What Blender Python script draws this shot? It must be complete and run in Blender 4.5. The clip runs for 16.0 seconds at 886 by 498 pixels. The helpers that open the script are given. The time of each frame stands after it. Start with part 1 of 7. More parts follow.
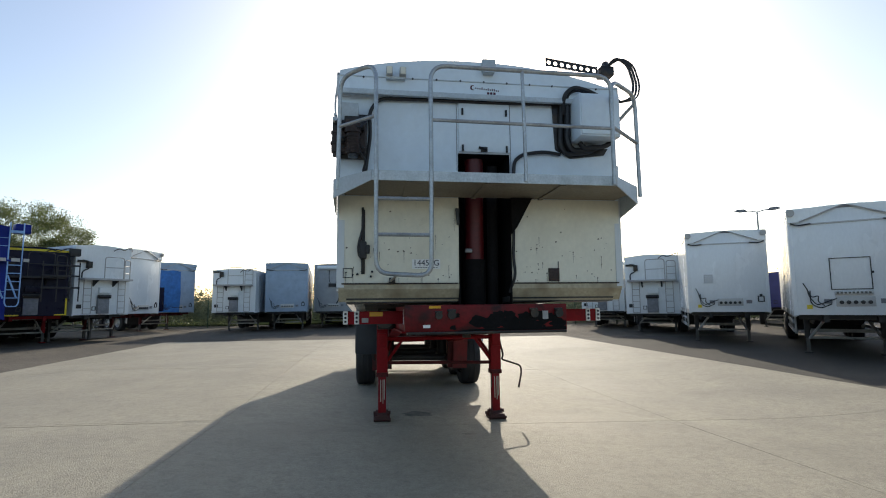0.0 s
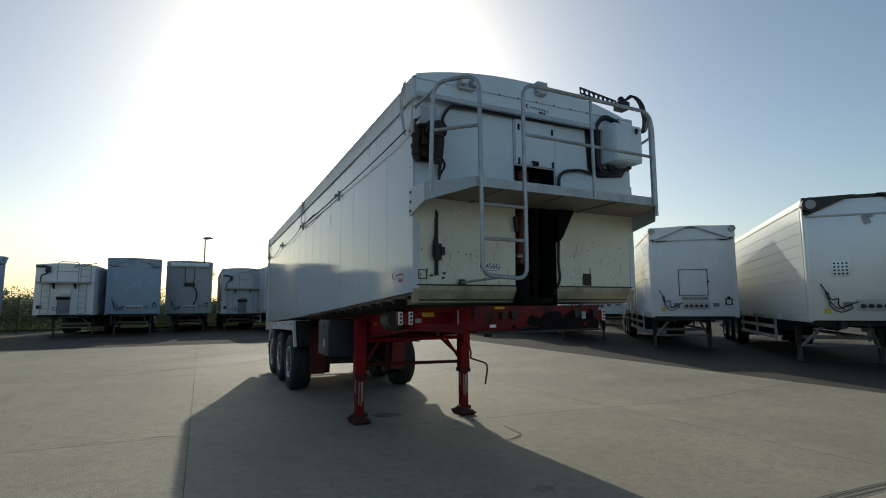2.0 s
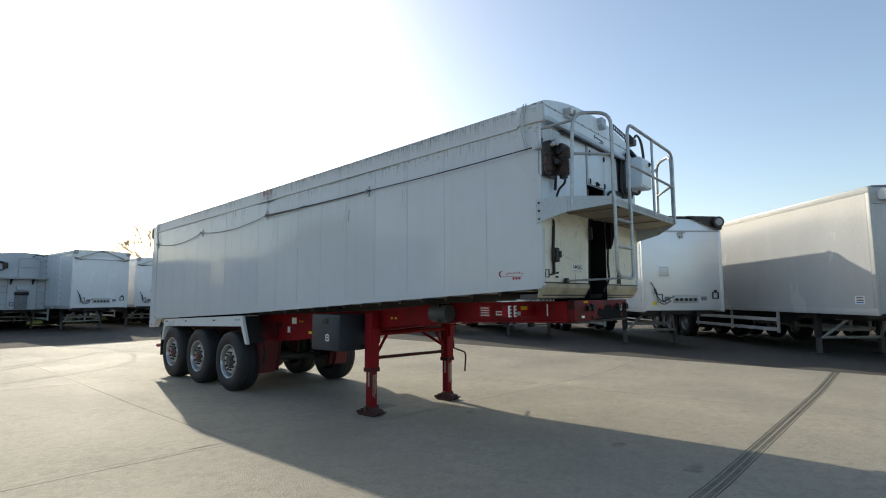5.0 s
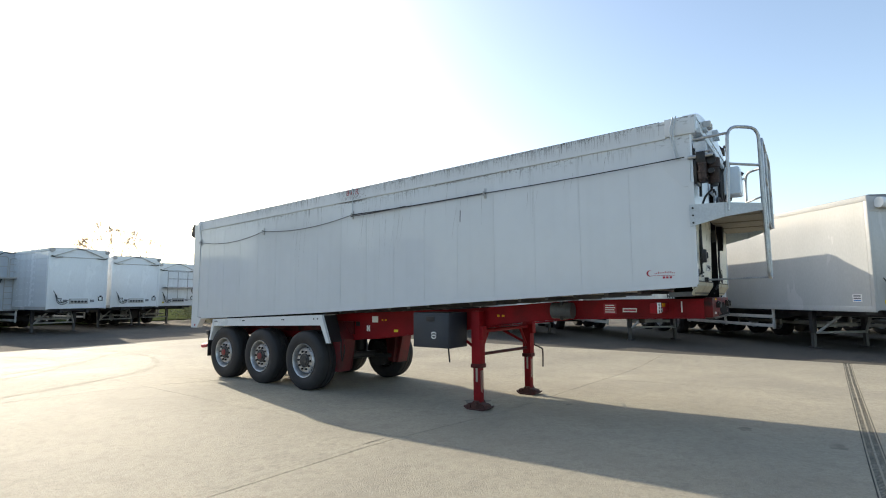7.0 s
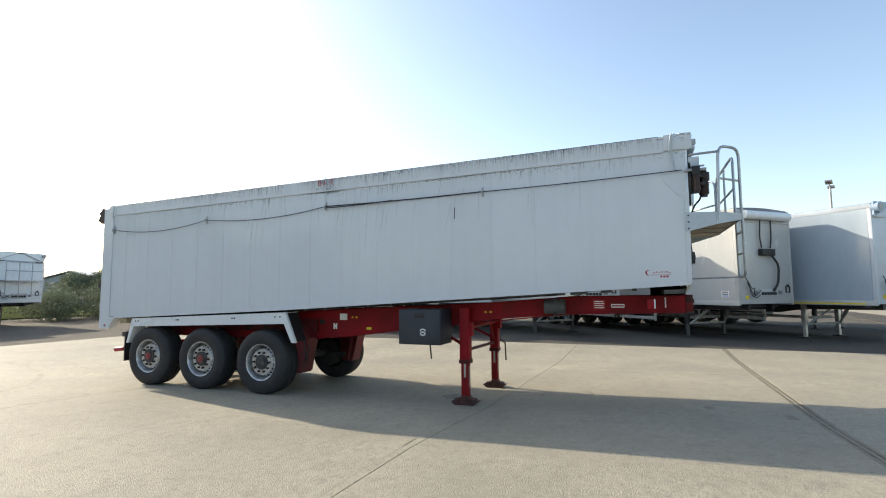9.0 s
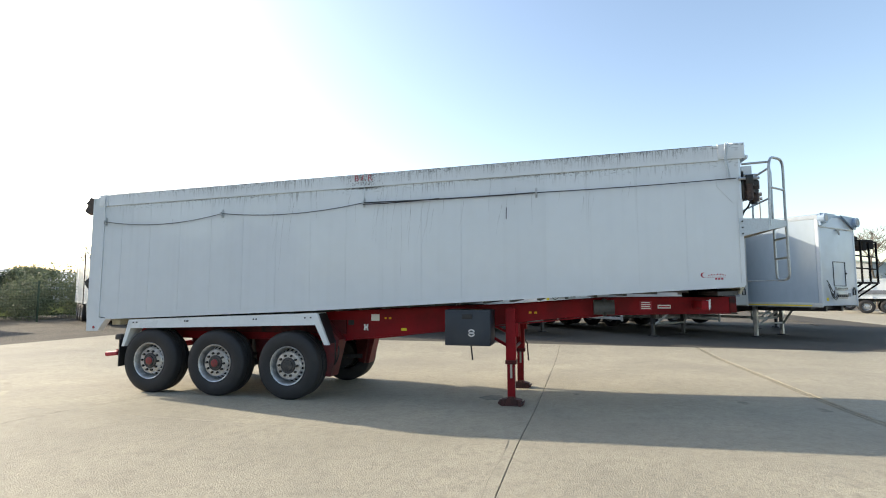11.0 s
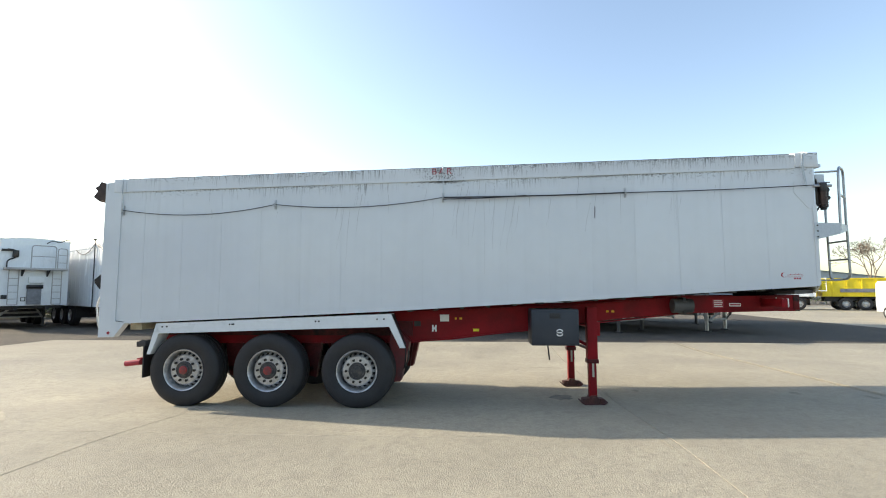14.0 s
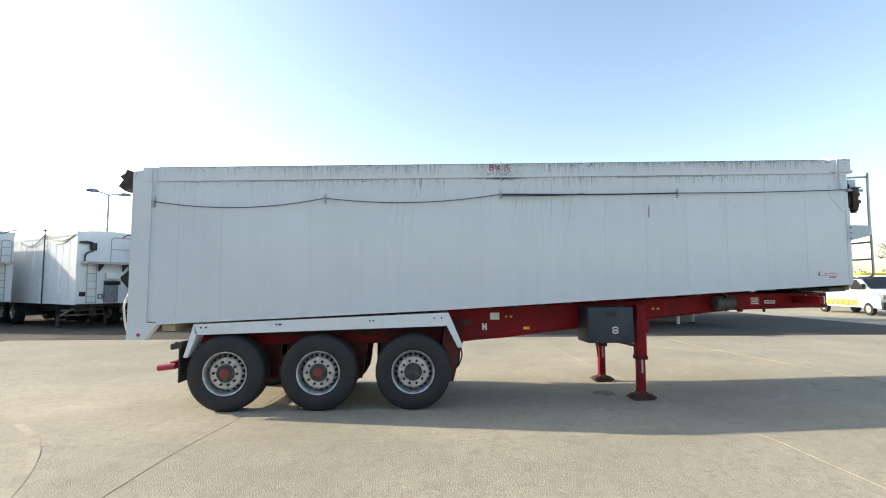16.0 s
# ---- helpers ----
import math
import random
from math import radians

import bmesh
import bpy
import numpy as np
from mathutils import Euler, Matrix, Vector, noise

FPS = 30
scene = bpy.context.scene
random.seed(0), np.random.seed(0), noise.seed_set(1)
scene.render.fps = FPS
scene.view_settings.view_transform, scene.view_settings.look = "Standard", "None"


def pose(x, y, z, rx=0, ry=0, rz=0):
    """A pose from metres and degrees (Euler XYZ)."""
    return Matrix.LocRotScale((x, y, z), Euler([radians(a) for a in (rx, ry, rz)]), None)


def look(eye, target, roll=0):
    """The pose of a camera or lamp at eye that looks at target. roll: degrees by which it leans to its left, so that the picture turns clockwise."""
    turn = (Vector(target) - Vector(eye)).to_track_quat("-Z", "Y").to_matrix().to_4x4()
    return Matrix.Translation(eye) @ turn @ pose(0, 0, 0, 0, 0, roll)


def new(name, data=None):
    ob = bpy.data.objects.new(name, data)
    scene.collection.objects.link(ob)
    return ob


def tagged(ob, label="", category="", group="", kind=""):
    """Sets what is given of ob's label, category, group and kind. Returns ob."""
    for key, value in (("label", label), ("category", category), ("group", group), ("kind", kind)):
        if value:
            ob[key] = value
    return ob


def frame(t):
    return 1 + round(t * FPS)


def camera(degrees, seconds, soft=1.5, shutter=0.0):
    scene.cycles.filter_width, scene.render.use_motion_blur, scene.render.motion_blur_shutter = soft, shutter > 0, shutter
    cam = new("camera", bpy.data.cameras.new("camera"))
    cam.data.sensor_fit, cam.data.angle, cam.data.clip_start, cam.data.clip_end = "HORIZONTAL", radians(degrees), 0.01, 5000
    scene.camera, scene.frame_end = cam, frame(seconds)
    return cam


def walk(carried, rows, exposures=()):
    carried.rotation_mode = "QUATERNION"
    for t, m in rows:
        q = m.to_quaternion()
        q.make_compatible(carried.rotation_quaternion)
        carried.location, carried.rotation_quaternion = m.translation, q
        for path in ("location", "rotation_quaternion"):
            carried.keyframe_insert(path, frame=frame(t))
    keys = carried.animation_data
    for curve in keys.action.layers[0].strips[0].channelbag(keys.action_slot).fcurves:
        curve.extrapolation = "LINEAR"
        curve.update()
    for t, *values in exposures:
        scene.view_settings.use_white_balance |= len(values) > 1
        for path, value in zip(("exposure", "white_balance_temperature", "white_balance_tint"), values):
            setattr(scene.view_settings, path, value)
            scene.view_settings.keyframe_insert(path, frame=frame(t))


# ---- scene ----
cam = camera(83.1, 16.0, 1.05)
PATH = [
    (0, (-0.982, -4.223, 1.612), (-0.696, -2.256, 1.828), -0.6),
    (0.5, (-1.378, -4.213, 1.618), (-0.888, -2.287, 1.842), -0.2),
    (1, (-1.828, -4.109, 1.64), (-1.215, -2.219, 1.865), -0.4),
    (1.5, (-2.358, -4.018, 1.633), (-1.588, -2.186, 1.854), -0.4),
    (2, (-2.839, -3.874, 1.613), (-1.976, -2.083, 1.834), -0.3),
    (2.5, (-3.279, -3.731, 1.6), (-2.26, -2.024, 1.817), -0.3),
    (3, (-3.73, -3.552, 1.617), (-2.632, -1.894, 1.828), -0.5),
    (3.5, (-4.14, -3.293, 1.647), (-2.968, -1.686, 1.853), -0.3),
    (5.8, (-6.209, -1.889, 1.638), (-4.642, -0.661, 1.826), -0.4),
    (6, (-6.349, -1.704, 1.64), (-4.784, -0.474, 1.828), -0.4),
    (6.5, (-6.798, -1.307, 1.626), (-5.228, -0.083, 1.816), -0.3),
    (7, (-7.138, -0.935, 1.63), (-5.525, 0.233, 1.821), -0.4),
    (7.5, (-7.368, -0.613, 1.652), (-5.665, 0.42, 1.838), -0.3),
    (8, (-7.585, -0.221, 1.64), (-5.829, 0.718, 1.824), -0.3),
    (8.5, (-7.753, 0.195, 1.681), (-5.944, 1.029, 1.855), -0.3),
    (8.7, (-7.84, 0.359, 1.669), (-6.008, 1.144, 1.84), -0.3),
    (10.8, (-8.309, 2.089, 1.647), (-6.377, 2.578, 1.821), -0.2),
    (11, (-8.353, 2.244, 1.655), (-6.416, 2.71, 1.827), 0.0),
    (11.5, (-8.426, 2.623, 1.695), (-6.478, 3.048, 1.857), -0.1),
    (12, (-8.418, 2.983, 1.682), (-6.457, 3.346, 1.841), -0.0),
    (12.5, (-8.483, 3.437, 1.668), (-6.51, 3.719, 1.828), 0.0),
    (13, (-8.467, 3.847, 1.649), (-6.486, 4.063, 1.814), -0.0),
    (13.5, (-8.433, 4.25, 1.688), (-6.445, 4.393, 1.846), 0.1),
    (14, (-8.45, 4.764, 1.66), (-6.461, 4.884, 1.828), -0.1),
    (14.5, (-8.397, 5.205, 1.644), (-6.407, 5.31, 1.81), -0.2),
    (15, (-8.406, 5.666, 1.667), (-6.413, 5.724, 1.831), -0.2),
    (15.5, (-8.375, 6.054, 1.692), (-6.381, 6.059, 1.845), -0.2),
    (16, (-8.324, 6.366, 1.721), (-6.331, 6.27, 1.865), -0.1),
]
walk(cam, [(t, look(eye, target, roll)) for t, eye, target, roll in PATH],
     exposures=[(0.0, 0.38, 6880, 10), (0.5, 0.18, 6860, 9), (1.0, -0.02, 6820, 8), (1.6, -0.25, 6760, 5), (2.4, -0.68, 6680, 2), (3.0, -0.74, 6680, 2), (3.5, -0.28, 6780, 5), (4.8, 0.40, 6980, 8), (6.0, 0.88, 7130, 10), (8.0, 1.0, 7230, 10), (11.0, 1.18, 7300, 10), (16.0, 1.25, 7330, 10)])

# ---- sky and sun ----
SUN_AZIMUTH, SUN_HEIGHT = 14.3, 25.0
sky_world = bpy.data.worlds.new("sky")
scene.world = sky_world
sky_world.use_nodes = True
sky_nodes = sky_world.node_tree
sky_tex = sky_nodes.nodes.new("ShaderNodeTexSky")
sky_tex.sky_type, sky_tex.sun_disc = "NISHITA", False
sky_tex.sun_elevation, sky_tex.sun_rotation = radians(SUN_HEIGHT), radians(SUN_AZIMUTH)
sky_tex.air_density, sky_tex.dust_density, sky_tex.ozone_density = 1.0, 1.3, 1.55
sky_nodes.links.new(sky_tex.outputs[0], sky_nodes.nodes["Background"].inputs[0])
sky_nodes.nodes["Background"].inputs[1].default_value = 0.15
sun_data = bpy.data.lights.new("sun", "SUN")
sun_data.energy, sun_data.angle, sun_data.color = 3.05, radians(0.55), (1.0, 0.94, 0.83)
sun = new("sun", sun_data)
sun_way = Vector((math.sin(radians(SUN_AZIMUTH)) * math.cos(radians(SUN_HEIGHT)), math.cos(radians(SUN_AZIMUTH)) * math.cos(radians(SUN_HEIGHT)), math.sin(radians(SUN_HEIGHT))))
sun.matrix_world = look(sun_way * 60, (0, 0, 0))


# ---- materials ----
def surface(name, color, rough=0.5, metal=0.0, spread=0.12, scale=3.0, fine=40.0, bump=0.1, dirt=0.0, dirt_color=(0.12, 0.1, 0.08), dirt_scale=1.5, coat=0.0, stretch=(1, 1, 1), vary=0.0, rough_spread=0.12):
    """A painted, metal or mineral surface with tone at two scales, patchy dirt, roughness wear and fine relief."""
    m = bpy.data.materials.new(name)
    m.use_nodes = True
    nt = m.node_tree
    n, l = nt.nodes, nt.links
    out = n["Principled BSDF"]
    tc = n.new("ShaderNodeTexCoord")
    mp = n.new("ShaderNodeMapping")
    mp.inputs["Scale"].default_value = stretch
    l.new(tc.outputs["Object"], mp.inputs["Vector"])

    def noise_tex(sc, detail=4.0):
        t = n.new("ShaderNodeTexNoise")
        t.inputs["Scale"].default_value, t.inputs["Detail"].default_value = sc, detail
        l.new(mp.outputs[0], t.inputs["Vector"])
        return t

    def mix(kind, fac, a, b):
        x = n.new("ShaderNodeMix")
        x.data_type, x.blend_type = "RGBA", kind
        for sock, val in ((x.inputs["Factor"], fac), (x.inputs["A"], a), (x.inputs["B"], b)):
            if isinstance(val, (int, float)):
                sock.default_value = val
            elif isinstance(val, tuple):
                sock.default_value = (*val, 1)
            else:
                l.new(val, sock)
        return x.outputs["Result"]

    big, small = noise_tex(scale), noise_tex(fine, 6.0)
    ramp = n.new("ShaderNodeMapRange")
    ramp.inputs["From Min"].default_value, ramp.inputs["From Max"].default_value = 0.3, 0.7
    ramp.inputs["To Min"].default_value, ramp.inputs["To Max"].default_value = 1 - spread, 1 + spread * 0.5
    l.new(big.outputs["Fac"], ramp.inputs["Value"])
    ramp2 = n.new("ShaderNodeMapRange")
    ramp2.inputs["From Min"].default_value, ramp2.inputs["From Max"].default_value = 0.3, 0.7
    ramp2.inputs["To Min"].default_value, ramp2.inputs["To Max"].default_value = 1 - spread * 0.7, 1 + spread * 0.4
    l.new(small.outputs["Fac"], ramp2.inputs["Value"])
    tone = mix("MULTIPLY", 1.0, mix("MULTIPLY", 1.0, color, ramp.outputs[0]), ramp2.outputs[0])
    if vary:
        info = n.new("ShaderNodeObjectInfo")
        r3 = n.new("ShaderNodeMapRange")
        r3.inputs["To Min"].default_value, r3.inputs["To Max"].default_value = 1 - vary, 1 + vary * 0.4
        l.new(info.outputs["Random"], r3.inputs["Value"])
        tone = mix("MULTIPLY", 1.0, tone, r3.outputs[0])
    if dirt:
        patch = noise_tex(dirt_scale, 8.0)
        r4 = n.new("ShaderNodeMapRange")
        r4.inputs["From Min"].default_value, r4.inputs["From Max"].default_value = 0.52, 0.72
        r4.inputs["To Min"].default_value, r4.inputs["To Max"].default_value = 0.0, dirt
        l.new(patch.outputs["Fac"], r4.inputs["Value"])
        tone = mix("MIX", r4.outputs[0], tone, dirt_color)
    l.new(tone, out.inputs["Base Color"])
    rr = n.new("ShaderNodeMapRange")
    rr.inputs["To Min"].default_value, rr.inputs["To Max"].default_value = max(0.03, rough - rough_spread), min(1.0, rough + rough_spread)
    l.new(big.outputs["Fac"], rr.inputs["Value"])
    l.new(rr.outputs[0], out.inputs["Roughness"])
    out.inputs["Metallic"].default_value = metal
    if coat:
        out.inputs["Coat Weight"].default_value, out.inputs["Coat Roughness"].default_value = coat, 0.08
    if bump:
        b = n.new("ShaderNodeBump")
        b.inputs["Strength"].default_value, b.inputs["Distance"].default_value = bump, 0.01
        l.new(small.outputs["Fac"], b.inputs["Height"])
        l.new(b.outputs[0], out.inputs["Normal"])
    return m


def streaked(name, color, rough, z_front, z_rear, length, reach, amount=0.8, gloss_wave=0.003, band=0.0):
    """White paint with dark rain streaks that run down from a sloping top rail."""
    m = surface(name, color, rough, spread=0.025, scale=0.6, fine=5, bump=0.004, vary=0.025, rough_spread=0.02)
    n, l = m.node_tree.nodes, m.node_tree.links
    out = n["Principled BSDF"]
    base = out.inputs["Base Color"].links[0].from_socket
    tc = n.new("ShaderNodeTexCoord")
    sep = n.new("ShaderNodeSeparateXYZ")
    l.new(tc.outputs["Object"], sep.inputs[0])

    def calc(op, a, b=None):
        x = n.new("ShaderNodeMath")
        x.operation = op
        for i, v in enumerate((a, b)):
            if v is None:
                continue
            if isinstance(v, (int, float)):
                x.inputs[i].default_value = v
            else:
                l.new(v, x.inputs[i])
        return x.outputs[0]

    def smooth(v, lo, hi, to_lo, to_hi):
        x = n.new("ShaderNodeMapRange")
        x.interpolation_type = "SMOOTHSTEP"
        for key, val in (("From Min", lo), ("From Max", hi), ("To Min", to_lo), ("To Max", to_hi)):
            x.inputs[key].default_value = val
        l.new(v, x.inputs["Value"])
        return x.outputs[0]

    def tex(vx, vy, vz, sc, det=3.0):
        c = n.new("ShaderNodeMapping")
        c.inputs["Scale"].default_value = (vx, vy, vz)
        l.new(tc.outputs["Object"], c.inputs["Vector"])
        t = n.new("ShaderNodeTexNoise")
        t.inputs["Scale"].default_value, t.inputs["Detail"].default_value = sc, det
        l.new(c.outputs[0], t.inputs["Vector"])
        return t.outputs["Fac"]

    slope = (z_rear - z_front) / length
    top = calc("ADD", calc("MULTIPLY", sep.outputs["Y"], slope), z_front)
    below = calc("SUBTRACT", top, sep.outputs["Z"])
    # short drips under the rail, a few long runs, grime patches along the rail
    drip = smooth(tex(1, 1, 0.07, 62, 6), 0.52, 0.66, 0, 1)
    drip = calc("MULTIPLY", drip, smooth(below, 0.0, reach, 1, 0))
    drip = calc("MULTIPLY", drip, smooth(tex(0.3, 1, 0.1, 1.6, 4), 0.4, 0.62, 0.06, 0.85))
    run = smooth(tex(1, 1, 0.012, 15, 6), 0.63, 0.68, 0, 1)
    run = calc("MULTIPLY", run, smooth(tex(0.2, 0.55, 0.1, 1.0, 1), 0.48, 0.62, 0, 1))
    run = calc("MULTIPLY", run, smooth(below, 0.3, reach * 5, 0.12, 0))
    patch = calc("MULTIPLY", smooth(tex(1, 1, 2.2, 16, 10), 0.52, 0.66, 0, 1), smooth(tex(0.3, 1, 0.3, 0.9, 3), 0.44, 0.58, 0, 1))
    patch = calc("MULTIPLY", patch, smooth(below, 0.01, reach * 0.6, 0.9, 0))
    faint = calc("MULTIPLY", smooth(tex(1, 1, 0.03, 9, 4), 0.45, 0.8, 0, 1), 0.05)
    mask = calc("MINIMUM", calc("MULTIPLY", calc("MAXIMUM", calc("MAXIMUM", drip, run), calc("MAXIMUM", patch, faint)), amount), 0.9)
    x = n.new("ShaderNodeMix")
    x.data_type = "RGBA"
    l.new(mask, x.inputs["Factor"])
    l.new(base, x.inputs["A"])
    x.inputs["B"].default_value = (0.075, 0.075, 0.07, 1)
    l.new(x.outputs["Result"], out.inputs["Base Color"])
    out.inputs["Metallic"].default_value = 0.0
    out.inputs["Specular IOR Level"].default_value = 0.3
    if gloss_wave:
        b = n.new("ShaderNodeBump")
        b.inputs["Strength"].default_value, b.inputs["Distance"].default_value = 0.35, gloss_wave
        l.new(tex(1, 1, 0.6, 1.6, 2), b.inputs["Height"])
        l.new(b.outputs[0], out.inputs["Normal"])
    return m


def ground_stuff(name, color, color2, dark, rough, big, fine, bump, dist):
    m = surface(name, color, rough, spread=0.22, scale=big, fine=fine, bump=bump, dirt=0.55, dirt_color=dark, dirt_scale=0.35, vary=0.07)
    n, l = m.node_tree.nodes, m.node_tree.links
    out = n["Principled BSDF"]
    base = out.inputs["Base Color"].links[0].from_socket
    geo = n.new("ShaderNodeNewGeometry")
    for sc, lo, hi, amount, colr, det in ((0.18, 0.42, 0.68, 0.5, color2, 5.0), (6.0, 0.48, 0.72, 0.4, dark, 6.0), (16.0, 0.5, 0.68, 0.45, dark, 5.0), (34.0, 0.5, 0.7, 0.5, dark, 4.0), (110.0, 0.52, 0.7, 0.75, dark, 2.0), (60.0, 0.62, 0.75, 0.6, (0.5, 0.47, 0.4) if rough < 0.9 else (0.28, 0.25, 0.2), 2.0), (1.1, 0.6, 0.75, 0.3, dark, 9.0), (230.0, 0.55, 0.68, 0.7, dark, 1.0), (190.0, 0.6, 0.72, 0.6, (0.55, 0.52, 0.45) if rough < 0.9 else (0.28, 0.25, 0.2), 1.0)):
        t = n.new("ShaderNodeTexNoise")
        t.inputs["Scale"].default_value, t.inputs["Detail"].default_value = sc, det
        l.new(geo.outputs["Position"], t.inputs["Vector"])
        r = n.new("ShaderNodeMapRange")
        r.inputs["From Min"].default_value, r.inputs["From Max"].default_value, r.inputs["To Max"].default_value = lo, hi, amount
        l.new(t.outputs["Fac"], r.inputs["Value"])
        x = n.new("ShaderNodeMix")
        x.data_type = "RGBA"
        l.new(r.outputs[0], x.inputs["Factor"])
        l.new(base, x.inputs["A"])
        x.inputs["B"].default_value = (*colr, 1)
        base = x.outputs["Result"]
    l.new(base, out.inputs["Base Color"])
    out.inputs["Specular IOR Level"].default_value = 0.13 if rough < 0.9 else 0.1
    for b in n:
        if b.type == "BUMP":
            b.inputs["Distance"].default_value = dist
    return m


CONCRETE = ground_stuff("yard concrete", (0.44, 0.4, 0.305), (0.385, 0.352, 0.275), (0.225, 0.207, 0.168), 0.7, 0.6, 75, 0.9, 0.011)
GRAVEL = ground_stuff("trodden gravel", (0.2, 0.178, 0.145), (0.14, 0.125, 0.105), (0.07, 0.065, 0.06), 0.95, 0.5, 22, 1.0, 0.05)
ASPHALT = ground_stuff("worn asphalt", (0.125, 0.115, 0.1), (0.095, 0.088, 0.078), (0.055, 0.052, 0.048), 0.9, 0.5, 60, 0.6, 0.012)
GRASS = surface("rough grass", (0.08, 0.1, 0.04), 0.95, spread=0.5, scale=0.4, fine=9, bump=1.0, dirt=0.7, dirt_color=(0.12, 0.11, 0.06))
SIDE_PAINT = streaked("white side paint", (0.605, 0.64, 0.665), 0.085, 3.38, 3.17, 10.2, 0.22, 0.75)
RAVE_PAINT = streaked("stained white top rail", (0.62, 0.65, 0.67), 0.4, 3.6, 3.38, 10.2, 0.24, 1.0, 0.0)
FRONT_PAINT = surface("white headboard paint", (0.72, 0.8, 0.86), 0.24, spread=0.05, scale=1.3, fine=22, bump=0.02, dirt=0.22, dirt_color=(0.38, 0.38, 0.36), dirt_scale=1.6, stretch=(1, 1, 0.8))
CREAM_PAINT = surface("yellowed white paint", (0.76, 0.73, 0.61), 0.3, spread=0.07, scale=1.4, fine=30, bump=0.03, dirt=0.3, dirt_color=(0.42, 0.38, 0.29), dirt_scale=1.3, stretch=(1, 1, 0.8))
RED_PAINT = surface("red chassis paint", (0.25, 0.006, 0.011), 0.55, spread=0.3, scale=2.5, fine=45, bump=0.08, dirt=0.45, dirt_color=(0.075, 0.012, 0.012), dirt_scale=2.2)
MATT_BLACK = surface("matt black for grease and recess shade", (0.009, 0.0085, 0.009), 0.85, spread=0.4, scale=6, fine=50, bump=0.15)
MATT_BLACK.node_tree.nodes["Principled BSDF"].inputs["Specular IOR Level"].default_value = 0.15
RAM_RED = surface("oily red ram paint", (0.11, 0.006, 0.009), 0.45, spread=0.35, scale=3, fine=40, bump=0.06, dirt=0.6, dirt_color=(0.03, 0.008, 0.008), dirt_scale=3)
# deeper red mottled near-black, mostly for members below the body and behind wheels
DARK_RED = surface("mottled dark red paint", (0.10, 0.014, 0.015), 0.5, spread=0.5, scale=3, fine=40, bump=0.1, dirt=0.9, dirt_color=(0.012, 0.011, 0.011), dirt_scale=3)
FOOT_RUST = surface("dusty rusted red steel", (0.085, 0.028, 0.022), 0.75, spread=0.45, scale=9, fine=50, bump=0.25, dirt=0.7, dirt_color=(0.03, 0.022, 0.018), dirt_scale=12)
HANGER_RED = surface("mottled mid-dark red paint", (0.15, 0.01, 0.013), 0.6, spread=0.4, scale=3, fine=40, bump=0.1, dirt=0.7, dirt_color=(0.04, 0.022, 0.02), dirt_scale=2.5)
BOLSTER = surface("red paint worn black with grease", (0.16, 0.008, 0.01), 0.42, spread=0.4, scale=4, fine=40, bump=0.12, dirt=0.95, dirt_color=(0.01, 0.009, 0.009), dirt_scale=5.5)
GALV = surface("galvanised steel", (0.46, 0.48, 0.49), 0.42, 0.75, spread=0.25, scale=9, fine=70, bump=0.05, dirt=0.3, dirt_color=(0.2, 0.19, 0.17), dirt_scale=6)
PLATE = surface("grey painted bracket", (0.50, 0.56, 0.60), 0.45, spread=0.15, scale=3, fine=50, bump=0.05, dirt=0.3, dirt_color=(0.25, 0.23, 0.2))
RUBBER = surface("tyre rubber", (0.017, 0.017, 0.019), 0.68, spread=0.35, scale=4, fine=60, bump=0.12, dirt=0.35, dirt_color=(0.036, 0.034, 0.032), dirt_scale=3)
BLACK = surface("black rubber and plastic", (0.016, 0.016, 0.018), 0.5, spread=0.3, scale=6, fine=60, bump=0.08)
GREASE = surface("oily black steel", (0.02, 0.019, 0.019), 0.35, 0.3, spread=0.5, scale=7, fine=50, bump=0.25, dirt=0.6, dirt_color=(0.08, 0.05, 0.03), dirt_scale=9)
RUSTY = surface("rusty gearbox iron", (0.062, 0.04, 0.034), 0.6, 0.35, spread=0.5, scale=12, fine=60, bump=0.35, dirt=0.6, dirt_color=(0.03, 0.025, 0.022), dirt_scale=10)
RIM = surface("dull silver wheel steel", (0.55, 0.56, 0.57), 0.33, 0.65, spread=0.25, scale=8, fine=50, bump=0.05, dirt=0.5, dirt_color=(0.16, 0.13, 0.11), dirt_scale=7)
HUB_RED = surface("red hub paint", (0.30, 0.03, 0.03), 0.5, spread=0.3, scale=10, fine=50, dirt=0.6, dirt_color=(0.06, 0.05, 0.05), dirt_scale=14)
HUB_DARK = surface("dark greasy hub", (0.06, 0.06, 0.062), 0.5, 0.4, spread=0.4, scale=12, fine=50, dirt=0.4, dirt_color=(0.14, 0.12, 0.1), dirt_scale=14)
for m in (RED_PAINT, DARK_RED, BOLSTER):
    m.node_tree.nodes["Principled BSDF"].inputs["Specular IOR Level"].default_value = 0.2
NAVY_BOX = surface("dark blue grey plastic", (0.02, 0.027, 0.039), 0.5, spread=0.15, scale=4, fine=60, bump=0.05, dirt=0.25, dirt_color=(0.08, 0.08, 0.08))
MUDGUARD = surface("white mudguard plastic", (0.66, 0.69, 0.7), 0.3, spread=0.05, scale=2, fine=20, dirt=0.15, dirt_color=(0.38, 0.36, 0.33), dirt_scale=4)
CHROME = surface("scraped bare leg steel", (0.5, 0.47, 0.42), 0.4, 0.7, spread=0.3, scale=9, fine=40, dirt=0.6, dirt_color=(0.25, 0.06, 0.05), dirt_scale=9, stretch=(1, 1, 0.1))
WHITE_STICKER = surface("white sticker", (0.8, 0.8, 0.78), 0.4, spread=0.06, bump=0)
